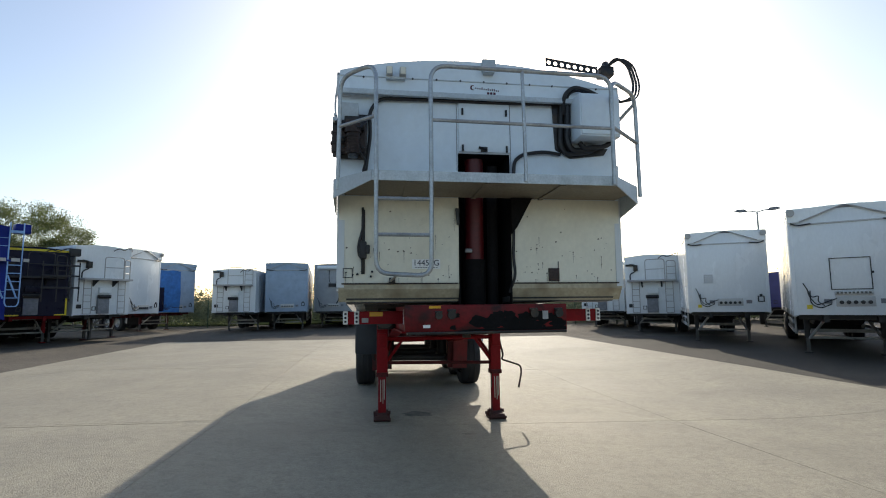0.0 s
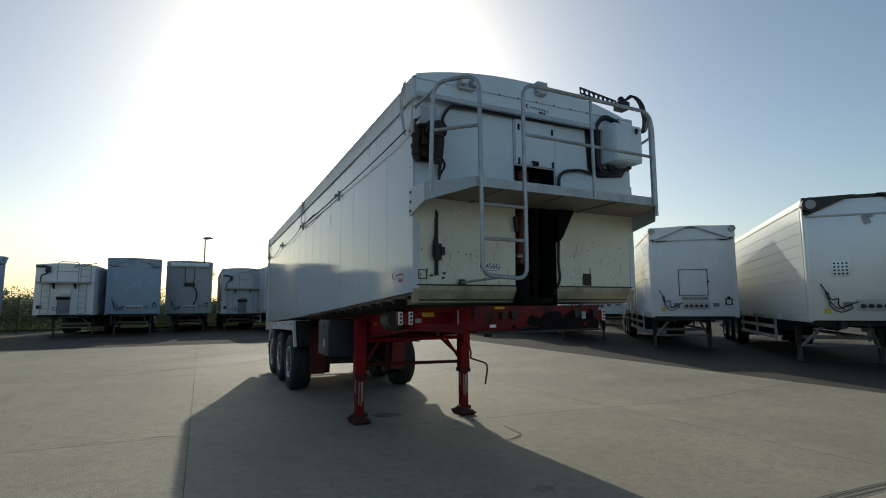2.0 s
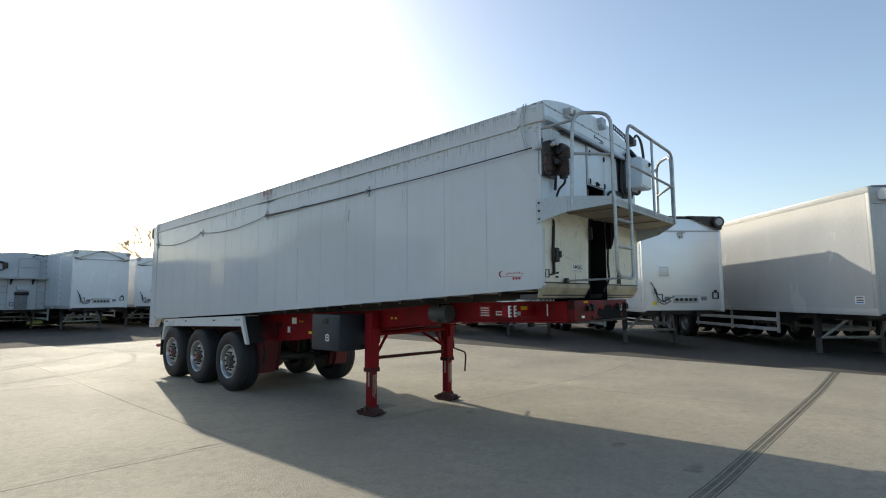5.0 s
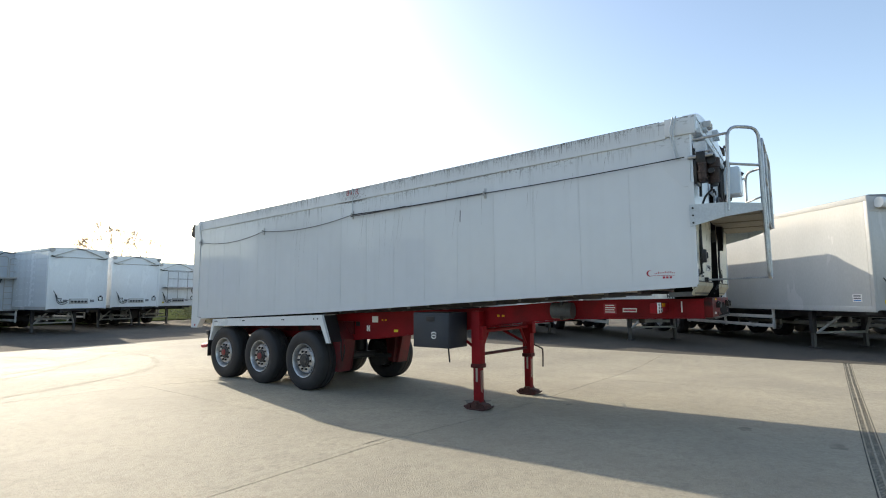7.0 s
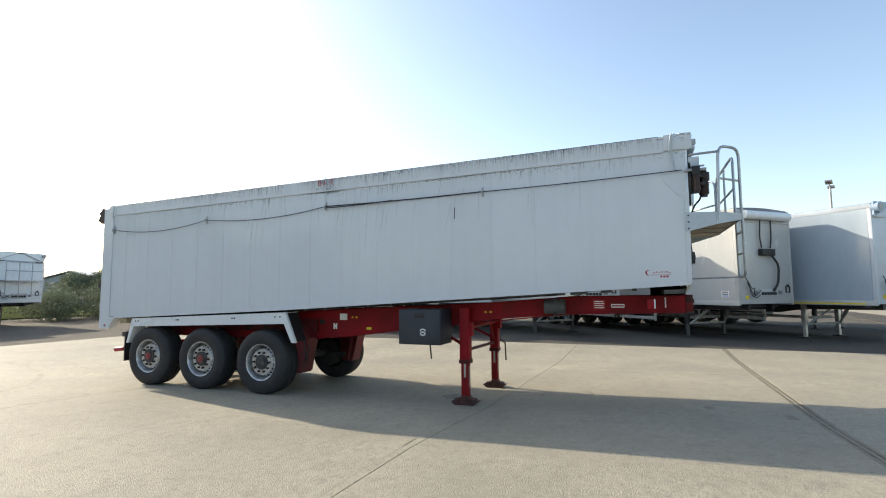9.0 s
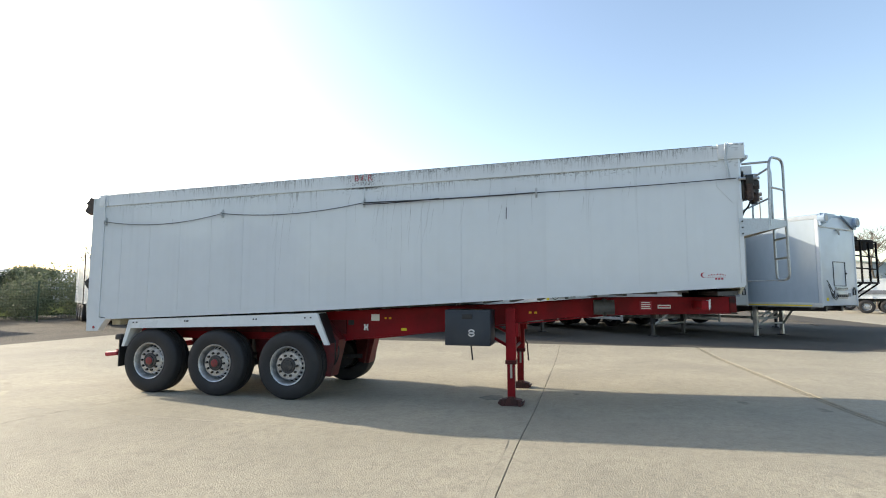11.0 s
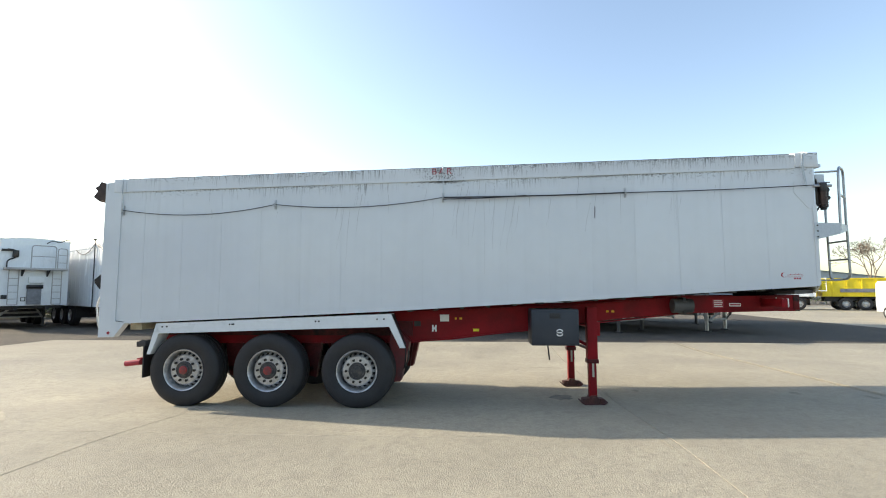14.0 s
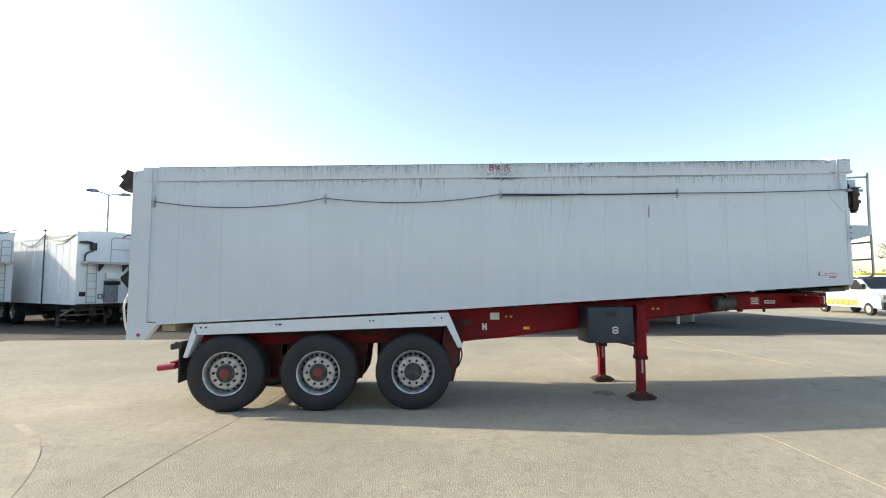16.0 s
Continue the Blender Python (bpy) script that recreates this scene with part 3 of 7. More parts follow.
        for i in range(12):
            y = 0.425 - i * 0.018
            box(bm, -1.2525, -1.25, y - 0.011, y - 0.003, 1.866 + 0.008 * math.sin(i * 0.26), 1.878 + 0.008 * math.sin(i * 0.26) + (0.009 if i in (2, 6, 8, 9) else 0))
        box(bm, -1.2525, -1.25, 0.215, 0.46, 1.846, 1.85)
        part("maker_mark", bm, LETTER_RED, wall, smooth=False)
        for k in range(3):
            part("maker_mark", box(nb(), -1.2525, -1.25, 0.245 + k * 0.035, 0.27 + k * 0.035, 1.815, 1.838), LETTER_RED, wall, smooth=False)
        part("scrape", prism(nb(), [(3.025, 2.87), (3.03, 2.7), (3.018, 2.69), (3.012, 2.86)], "x", -1.2512, -1.25), INK, wall, "short dark scrape", smooth=False)

# folded sheet bracket at the rear top corner, tailgate and its gear
for side in (-1, 1):
    bm = prism(nb(), [(10.2, 3.07), (10.21, 3.26), (10.24, 3.3), (10.33, 3.3), (10.43, 3.335), (10.455, 3.28), (10.52, 3.24), (10.475, 3.19), (10.54, 3.1), (10.44, 3.03), (10.4, 3.06)], "x", side * 1.10, side * 1.25)
    box(bm, side * 1.25, side * 1.258, 10.25, 10.4, 3.12, 3.2)
    part("sheet_bracket", bm, RUSTY, tipper, "rusty brown folded sheet bracket", smooth=False)
tail = part("tailgate", box(nb(), -1.13, 1.13, 10.12, 10.2, 1.15, 3.3, 0.01), FRONT_PAINT, tipper)
for side in (-1, 1):
    part("tailgate_hinge", prism(nb(), [(10.2, 1.95), (10.36, 1.93), (10.47, 1.84), (10.46, 1.79), (10.38, 1.7), (10.2, 1.62)], "x", side * 1.18, side * 1.23), GREASE, tail, "dark steel tailgate arm", smooth=False)
    part("tailgate_rod", tube(nb(), [(side * 1.2, 10.36, 1.62), (side * 1.2, 10.43, 1.45), (side * 1.2, 10.4, 1.2), (side * 1.2, 10.35, 1.05)], 0.014, 6, 0.06), GALV, tail)
part("floor_pan", prism(nb(), [(0.45, floor_z(0.45) + 0.01), (0.45, floor_z(0.45) + 0.05), (9.95, floor_z(9.95) + 0.05), (9.95, floor_z(9.95) + 0.01), (6, floor_z(6) + 0.01)], "x", -1.19, 1.19), CREAM_PAINT, tipper, smooth=False)
for i in range(23):
    y = 0.62 + i * 0.39
    part("floor_bearer", box(nb(), -1.05, 1.05, y, y + 0.05, floor_z(y) - 0.035, floor_z(y) + 0.02), TANK, tipper, smooth=False)
part("rear_crossbeam", box(nb(), -1.14, 1.14, 9.75, 9.93, 1.09, 1.19, 0.006), SILL_PAINT, tipper)

# sheet over the top, arched at the headboard
def arch(x):
    return 3.555 + 0.185 * (1 - abs((x + 0.1) / 1.3) ** 2.2) if abs(x + 0.1) < 1.3 else 3.555


bm = nb()
xs = [-1.2 + 2.4 * i / 24 for i in range(25)]
ys = [0.1, 0.5, 1.2] + [2.0 + 0.8 * i for i in range(11)]
grid = [[bm.verts.new((x, y, top_z(y) + 0.006 + 0.16 * max(0.0, 1 - (x / 1.2) ** 2) * (1.0 if y < 1 else 0.35 + 0.08 * math.sin(y * 3.1 + x * 2)))) for x in xs] for y in ys]
for a, b in zip(grid, grid[1:]):
    for k in range(24):
        bm.faces.new((a[k], a[k + 1], b[k + 1], b[k]))
part("roof_sheet", bm, WHITE_SHEET, tipper, "pale fabric roll-over sheet")

# ---- headboard ----
head = part("headboard", prism(nb(), [(-1.245, 2.5), (-0.232, 2.5), (-0.232, 2.92), (0.236, 2.92), (0.236, 2.5), (1.245, 2.5), (1.245, 3.42), (-1.245, 3.42)], "y", -0.02, 0.05), FRONT_PAINT, tipper, smooth=False)
outline = [(-1.255, 3.41)] + [(x, arch(x)) for x in [-1.25 + 0.1 * i for i in range(26)]] + [(1.26, 3.41)]
bm = prism(nb(), outline, "y", -0.075, 0.06)
part("header_panel", bm, FRONT_PAINT, head, "arched white headboard top", smooth=False)
bm = box(nb(), -1.255, 1.255, -0.11, -0.07, 3.385, 3.43, 0.006)
box(bm, -1.25, 1.25, -0.082, -0.074, 3.548, 3.556)
part("header_lip", bm, PLATE, head)
for x in [-1.05 + 0.21 * i for i in range(11)]:
    part("rivet", rod(nb(), (x, -0.083, 3.535 + 0.02 * math.cos(x)), (x, -0.075, 3.535 + 0.02 * math.cos(x)), 0.009, 6), INK, head)
for xa, xb in ((-1.245, -0.232), (0.236, 1.245)):
    lower = prism(nb(), [(0.0, floor_z(0) + 0.03), (-0.022, 2.52), (0.05, 2.52), (0.05, floor_z(0) - 0.02), (0.03, floor_z(0) - 0.02)], "x", xa, xb)
    low = part("lower_front_panel", lower, CREAM_PAINT, head, "yellowed white lower front panel", smooth=False)
    part("front_sill", prism(nb(), [(-0.012, 1.735), (-0.012, 1.775), (0.02, 1.775), (0.06, 1.64), (0.05, 1.63)], "x", xa, xb), SILL_PAINT, head, smooth=False)
    # dark grey gives this lip the shade under the body
    part("under_lip", prism(nb(), [(0.03, 1.66), (0.06, 1.62), (0.3, 1.61), (0.3, 1.66), (0.06, 1.67)], "x", xa * 0.95, xb * 0.95), TANK, head, smooth=False)
chips = random.Random(17)
for xa, xb in ((-1.2, -0.26), (0.27, 1.2)):
    bm = nb()
    for _ in range(46):
        x, z = chips.uniform(xa, xb), chips.choice((chips.uniform(1.8, 2.45), chips.uniform(1.8, 1.95), chips.uniform(2.0, 2.2)))
        r = chips.uniform(0.002, 0.008)
        y = -0.0245 * (z - 1.75) / 0.77 - 0.0035
        bm.faces.new([bm.verts.new((x + r * u, y, z + r * w)) for u, w in ((-1, 0), (-0.4, -0.9), (0.7, -0.6), (1, 0.3), (0.1, 1))])
        if chips.random() < 0.3:
            n = chips.uniform(0.03, 0.14)
            bm.faces.new([bm.verts.new((x + u, y + 0.0245 * w / 0.77 * 0.5, z - w)) for u, w in ((-0.002, 0), (-0.0006, n), (0.0006, n), (0.002, 0))])
    tagged(part("rust_wear", bm, RUSTY, head, "scattered rust chips and drips", smooth=False), kind="stuff")
    part("sill_edge", box(nb(), xa - 0.02, xb + 0.02, -0.0165, -0.008, 1.774, 1.786), RUSTY, head, "rust brown line along the sill", smooth=False)
# ram recess; near-black here paints in its inner shade besides the oil
bm = box(nb(), -0.23, -0.222, -0.015, 0.42, 1.5, 2.92)
box(bm, 0.226, 0.234, -0.015, 0.42, 1.5, 2.92)
box(bm, -0.23, 0.234, 0.4, 0.43, 1.5, 2.92)
box(bm, -0.23, 0.234, -0.01, 0.4, 2.915, 2.925)
part("ram_recess", bm, MATT_BLACK, head, "oily ram recess with its shade painted black", smooth=False)
bm = rod(nb(), (-0.06, 0.2, 1.35), (-0.06, 0.13, 2.9), 0.085, 20)
ram = part("tipping_ram", bm, RAM_RED, tipper, "red hydraulic tipping ram")
part("ram_sleeve", rod(nb(), (-0.06, 0.195, 1.42), (-0.06, 0.172, 2.0), 0.1, 20), MATT_BLACK, ram)
part("ram_rod", rod(nb(), (0.11, 0.2, 1.45), (0.11, 0.14, 2.85), 0.05, 14), MATT_BLACK, ram)
part("ram_pin", rod(nb(), (-0.16, 0.08, 2.07), (-0.1, 0.08, 2.07), 0.02, 10), GALV, ram)
# hatch door
bm = box(nb(), -0.222, 0.236, -0.04, -0.02, 2.93, 3.375, 0.006)
hatch = part("hatch_door", bm, FRONT_PAINT, head)
for x in (-0.19, 0.205):
    for z in (2.97, 3.3):
        part("hatch_catch", box(nb(), x - 0.009, x + 0.009, -0.055, -0.04, z - 0.04, z + 0.02, 0.004), BLACK, hatch)
bm = rod(nb(), (-0.05, -0.06, 2.965), (0.02, -0.06, 2.945), 0.012, 6)
box(bm, -0.03, 0.03, -0.055, -0.04, 2.93, 2.975, 0.004)
part("hatch_handle", bm, GREASE, hatch)
for x in (-0.24, 0.245):
    part("hatch_seam", box(nb(), x - 0.002, x + 0.002, -0.026, -0.019, 2.62, 3.38), SHEET, head, smooth=False)
# work lamps, grey box and maker's mark on the header
for x in (-0.86, -0.745):
    lamp = part("work_lamp", box(nb(), x, x + 0.055, -0.16, -0.075, 3.545, 3.62, 0.012), DULL_FRAME, head, "small yellowed work lamp")
    part("lens", box(nb(), x + 0.006, x + 0.049, -0.166, -0.158, 3.552, 3.613, 0.004), CREAM_PAINT, lamp)
part("lamp_bar", box(nb(), -0.86, -0.7, -0.12, -0.076, 3.525, 3.545), PLATE, head)
bm = box(nb(), -0.02, 0.1, -0.135, -0.07, 3.645, 3.745, 0.008)
box(bm, -0.005, 0.085, -0.145, -0.07, 3.62, 3.645)
part("ventilator_box", bm, PLATE, head, "small grey blue box on the headboard")
bm = nb()
for i in range(12):
    box(bm, -0.075 + i * 0.0185, -0.067 + i * 0.0185, -0.0795, -0.075, 3.49 - 0.0015 * i, 3.502 - 0.0015 * i + (0.008 if i in (3, 6, 8, 9) else 0))
prism(bm, [(-0.1 - u, 3.50 + v) for u, v in [(math.cos(a) * 0.022, math.sin(a) * 0.022) for a in [radians(-110 + 11 * i) for i in range(21)]] + [(math.cos(a) * 0.016 - 0.008, math.sin(a) * 0.018) for a in [radians(110 - 11 * i) for i in range(21)]]], "y", -0.0795, -0.075)
for k in range(3):
    box(bm, 0.03 + k * 0.028, 0.05 + k * 0.028, -0.0795, -0.075, 3.445, 3.465)
part("maker_mark", bm, DARK_MARK, head, smooth=False)
# electric cabinet with conduits
cab = part("control_cabinet", box(nb(), 0.80, 1.17, -0.27, -0.02, 3.035, 3.42, 0.012), FRONT_PAINT, tipper, "grey steel control cabinet")
part("cabinet_door", box(nb(), 0.812, 1.158, -0.282, -0.268, 3.05, 3.405, 0.006), FRONT_PAINT, cab)
bm = box(nb(), 1.065, 1.095, -0.298, -0.28, 3.33, 3.385, 0.006)
rod(bm, (1.08, -0.31, 3.36), (1.08, -0.28, 3.36), 0.012, 10)
part("cabinet_lock", bm, BLACK, cab)
bm = tube(nb(), [(0.86, -0.1, 3.03), (0.9, -0.1, 2.98), (1.08, -0.12, 2.99), (1.15, -0.12, 3.03)], 0.022, 8, 0.05)
tube(bm, [(0.78, -0.06, 3.42), (0.76, -0.06, 3.05), (0.8, -0.06, 2.96), (0.98, -0.07, 2.97)], 0.03, 8, 0.06)
tube(bm, [(0.72, -0.05, 3.4), (0.7, -0.05, 3.0), (0.75, -0.05, 2.93), (0.95, -0.06, 2.95), (1.05, -0.07, 3.0)], 0.022, 8, 0.06)
part("conduit", bm, BLACK, cab, "thick black conduits")
part("dark_plate", prism(nb(), [(0.64, 3.42), (0.8, 3.42), (0.8, 3.0), (1.16, 3.0), (1.12, 2.94), (0.8, 2.9), (0.66, 2.98)], "y", -0.035, -0.0205), GREASE, cab, "soot black backing", smooth=False)
for pts, r in (([(0.74, -0.06, 3.3), (0.72, -0.12, 3.45), (0.80, -0.14, 3.53), (0.95, -0.14, 3.5), (1.08, -0.13, 3.44), (1.25, -0.12, 3.42)], 0.018),
               ([(0.77, -0.05, 3.3), (0.76, -0.1, 3.47), (0.85, -0.11, 3.52), (1.0, -0.11, 3.47), (1.25, -0.1, 3.4)], 0.014),
               ([(0.7, -0.045, 2.93), (0.55, -0.05, 2.95), (0.35, -0.05, 2.92), (0.27, -0.05, 2.86), (0.255, -0.06, 2.7), (0.25, -0.04, 2.5)], 0.016),
               ([(0.25, -0.03, 2.55), (0.255, -0.04, 2.3), (0.245, -0.03, 2.0), (0.26, -0.04, 1.85), (0.22, 0.02, 1.7)], 0.013),
               ([(0.7, -0.04, 3.40), (0.2, -0.04, 3.385), (-0.6, -0.045, 3.38), (-0.92, -0.05, 3.37), (-1.0, -0.05, 3.25), (-0.99, -0.05, 3.05), (-1.02, -0.05, 2.8), (-1.03, -0.05, 2.72)], 0.015),
               ([(-1.04, -0.03, 2.4), (-1.045, -0.03, 2.25), (-1.085, -0.04, 2.1), (-1.08, -0.04, 2.02), (-1.05, -0.03, 1.98)], 0.011),
               ([(-1.05, -0.03, 2.42), (-1.045, -0.03, 2.3), (-1.05, -0.03, 2.16)], 0.01)):
    part("cable", tube(nb(), pts, r, 8, 0.06), BLACK, head, "black cable")
plug = part("cable_plug", box(nb(), -1.075, -1.015, -0.075, -0.015, 1.985, 2.13, 0.012), BLACK, head)
part("plug_flap", box(nb(), -1.025, -0.99, -0.085, -0.02, 2.03, 2.1, 0.008), BLACK, plug)
part("plug_strip", box(nb(), -1.06, -1.03, -0.03, -0.01, 1.86, 2.35, 0.004), GREASE, plug)
sq = nb()
for a in ((-1.21, -1.13, 1.83, 1.836), (-1.21, -1.13, 1.904, 1.91), (-1.21, -1.204, 1.83, 1.91), (-1.136, -1.13, 1.83, 1.91)):
    box(sq, a[0], a[1], -0.017, -0.008, a[2], a[3])
part("stencil_square", sq, INK, head, smooth=False)
for x, z in ((-1.09, 1.86), (-0.98, 1.84), (-0.97, 1.88)):
    part("peg", rod(nb(), (x, -0.03, z), (x, -0.005, z), 0.01, 6), BLACK, head)
sticker = part("number_sticker", box(nb(), -0.635, -0.395, -0.015, -0.006, 1.905, 1.985), WHITE_STICKER, head, "white stock number sticker", smooth=False)
part("lettering", writing("14456G", 0.07, INK), None, sticker, "", Matrix.Translation((-0.515, -0.0165, 1.953)) @ FACING_FRONT)
for i in range(9):
    part("small_print", box(nb(), -0.61 + i * 0.022, -0.595 + i * 0.022, -0.017, -0.0145, 1.913, 1.919), INK, sticker, smooth=False)
bm = box(nb(), 0.565, 0.665, -0.016, -0.006, 1.795, 1.91, 0.004)
part("worn_patch", bm, RUSTY, head, "square patch of bare corroded metal")
part("patch_drip", box(nb(), 0.655, 0.661, -0.011, -0.006, 1.76, 1.97), GREASE, head, smooth=False)
part("worn_patch", box(nb(), 0.86, 0.93, -0.0085, -0.006, 2.07, 2.11), LIGHT_GREY, head, smooth=False)
part("worn_patch", box(nb(), 0.94, 1.02, -0.0085, -0.006, 2.07, 2.085), LIGHT_GREY, head, smooth=False)
part("gusset", prism(nb(), [(0.22, 2.515), (0.41, 2.515), (0.27, 2.26), (0.22, 2.2)], "y", -0.09, -0.03), MATT_BLACK, head, "dark steel gusset", smooth=False)
part("gusset", prism(nb(), [(-0.265, 2.42), (-0.235, 2.42), (-0.235, 2.28), (-0.25, 2.28)], "y", -0.07, -0.03), GREASE, head, smooth=False)

# sheeting gear box on the near corner
gear = part("sheet_gearbox", box(nb(), -1.235, -1.03, -0.15, -0.055, 2.86, 3.13, 0.02), RUSTY, tipper, "rusty sheeting gearbox")
part("mounting_plate", box(nb(), -1.25, -1.02, -0.055, -0.03, 2.83, 3.22, 0.004), GREASE, gear)
bm = rod(nb(), (-1.13, -0.2, 2.83), (-1.13, -0.2, 3.0), 0.055, 16)
motor = part("motor", bm, RUSTY, gear, "ribbed rusty motor")
part("motor_end", rod(nb(), (-1.13, -0.2, 3.0), (-1.13, -0.2, 3.1), 0.068, 16), RUSTY, gear)
part("motor_cap", rod(nb(), (-1.13, -0.2, 2.8), (-1.13, -0.2, 2.83), 0.04, 12), GREASE, gear)
for k in range(6):
    part("cooling_rib", rod(nb(), (-1.13, -0.2, 2.845 + k * 0.024), (-1.13, -0.2, 2.853 + k * 0.024), 0.061, 16), RUSTY, gear)
bm = rod(nb(), (-1.22, -0.19, 3.07), (-1.04, -0.19, 3.07), 0.045, 12)
rod(bm, (-1.25, -0.19, 2.95), (-1.2, -0.19, 2.95), 0.03, 10)
box(bm, -1.2, -1.06, -0.23, -0.14, 3.08, 3.14, 0.01)
part("gear_case", bm, GREASE, gear)
for k, (x, z) in enumerate(((-1.21, 2.9), (-1.21, 3.09), (-1.05, 2.9), (-1.05, 3.09), (-1.1, 3.11), (-1.16, 2.88))):
    part("case_bolt", rod(nb(), (x, -0.165, z), (x, -0.15, z), 0.013, 6), GREASE, gear)
part("motor_cover", box(nb(), -1.25, -1.09, -0.15, -0.03, 3.13, 3.285, 0.008), PLATE, gear, "pale grey motor cover")
part("shaft_plate", box(nb(), -1.3, -1.262, -0.15, -0.06, 3.04, 3.16, 0.008), GREASE, gear)
for z0, z1, r in ((2.83, 2.86, 0.03), (2.86, 2.93, 0.042), (2.93, 2.95, 0.05), (2.95, 3.02, 0.038), (3.02, 3.04, 0.046)):
    part("gear_stage", rod(nb(), (-1.268, -0.11, z0), (-1.268, -0.11, z1), r, 14), RUSTY, gear)
bm = rod(nb(), (-1.275, 0.02, 3.115), (-1.275, -0.22, 3.115), 0.02, 8)
rod(bm, (-1.275, -0.05, 3.16), (-1.275, -0.2, 3.16), 0.012, 8)
part("sheet_shaft", bm, GALV, gear)
part("gear_cable", tube(nb(), [(-1.08, -0.18, 2.86), (-1.02, -0.16, 2.78), (-1.05, -0.1, 2.72), (-1.04, -0.06, 2.62)], 0.012, 6, 0.04), BLACK, gear)
part("gear_cable", tube(nb(), [(-1.15, -0.23, 3.1), (-1.08, -0.26, 3.02), (-1.03, -0.2, 3.1), (-1.01, -0.08, 3.2)], 0.012, 6, 0.04), BLACK, gear)
# drilled arm and hose loops on the off corner
pts = [Vector((0.6 + 0.5 * k / 8, -0.02, 3.81 - 0.062 * k / 8)) for k in range(9)]
drilled = part("drilled_arm", rod(nb(), pts[0] + Vector((0, 0, 0.036)), pts[8] + Vector((0, 0, 0.036)), 0.005, 6), GREASE, tipper, "black steel arm with a row of holes")
for k in range(8):
    mid = (pts[k] + pts[k + 1]) / 2
    bm, rings = nb(), []
    for dy in (-0.004, 0.004):
        for rad in (0.02, None):
            rings.append([])
            for j in range(16):
                u, v = math.cos(j * math.tau / 16), math.sin(j * math.tau / 16)
                p = (u * rad, v * rad) if rad else (max(-1, min(1, u * 1.42)) * 0.0312, max(-1, min(1, v * 1.42)) * 0.036)
                rings[-1].append(bm.verts.new(mid + Vector((p[0], dy, p[1]))))
    for a, b in ((0, 1), (1, 3), (3, 2), (2, 0)):
        for j in range(16):
            n = (j + 1) % 16
            bm.faces.new((rings[a][j], rings[a][n], rings[b][n], rings[b][j]))
    part("arm_segment", bm, GREASE, drilled, smooth=False)
swivel = part("hose_swivel", box(nb(), 1.11, 1.24, -0.08, 0.04, 3.69, 3.78, 0.015), GREASE, tipper)
part("swivel_cap", rod(nb(), (1.2, -0.06, 3.74), (1.2, 0.02, 3.84), 0.035, 10), GREASE, swivel)
for dx, r in ((0.0, 0.012), (0.03, 0.011), (0.06, 0.009)):
    part("hose_loop", tube(nb(), [(1.18, -0.06, 3.78), (1.26 + dx, -0.07, 3.87), (1.37 + dx, -0.08, 3.8), (1.42 + dx, -0.09, 3.6), (1.38 + dx, -0.1, 3.46), (1.26, -0.1, 3.42), (1.15, -0.09, 3.42)], r, 6, 0.12), BLACK, swivel, "looped black hydraulic hose")

# ---- platform, rails and ladder ----
plat = part("platform", box(nb(), -0.98, 0.93, -0.6, -0.02, 2.545, 2.575), GALV, tipper, "grey chequer-plate catwalk")
bm = box(nb(), -0.98, 0.93, -0.615, -0.603, 2.515, 2.59)
for i in range(54):
    x = -0.965 + i * 0.035
    for dx, z in ((0.0, 2.54), (0.0175, 2.565)):
        s = 1 if i % 2 else -1
        prism(bm, [(x + dx - 0.01, z - 0.008 * s), (x + dx - 0.006, z - 0.011 * s), (x + dx + 0.01, z + 0.008 * s), (x + dx + 0.006, z + 0.011 * s)][::s], "y", -0.618, -0.614)
part("kick_plate", bm, GALV, plat, smooth=False)
for side, xe in ((-1, -0.98), (1, 0.93)):
    xo = side * 1.268
    bm = prism(nb(), [(xe, -0.61), (xo, -0.30), (xo, -0.02), (xe, -0.02)], "z", 2.548, 2.572)
    part("platform_wing", bm, GALV, plat, smooth=False)
    # side bracket plate: runs along the body, then angles in to the kick plate
    bm = prism(nb(), [(-0.3, 2.44), (-0.3, 2.59), (0.035, 2.60), (0.035, 2.36)], "x", xo, xo + side * 0.008)
    part("side_bracket", bm, PLATE, plat, "grey blue bracket plate with bolts", smooth=False)
    a, b = Vector((xo, -0.3, 0)), Vector((xe, -0.61, 0))
    way = (b - a).normalized()
    out = Vector((-way.y, way.x, 0)) * (0.004 if side > 0 else -0.004)
    bm = nb()
    lo, hi = (2.44, 2.59), (2.515, 2.59)
    v = [bm.verts.new(a + o + Vector((0, 0, z))) for o in (out, -out) for z in lo] + [bm.verts.new(b + o + Vector((0, 0, z))) for o in (out, -out) for z in hi]
    for f in ((0, 1, 5, 4), (2, 3, 7, 6), (1, 3, 7, 5), (0, 2, 6, 4)):
        bm.faces.new([v[i] for i in f])
    part("angled_plate", bm, PLATE, plat, smooth=False)
    for z in (2.40, 2.48, 2.56):
        part("bolt", rod(nb(), (xo + side * 0.006, 0.0, z), (xo + side * 0.016, 0.0, z), 0.011, 6), BLACK, plat)
# the shade below the deck is put into this brown colour
part("underside_plate", prism(nb(), [(-0.97, -0.59), (0.92, -0.59), (1.2, -0.3), (1.2, -0.03), (-1.2, -0.03), (-1.2, -0.3)], "z", 2.522, 2.532), UNDERSIDE, plat, "underside sheet, shade painted in brown", smooth=False)
for x in (-0.7, -0.1, 0.5):
    part("deck_bearer", box(nb(), x - 0.02, x + 0.02, -0.585, -0.03, 2.512, 2.522), UNDERSIDE, plat, smooth=False)
RAIL_R = 0.017
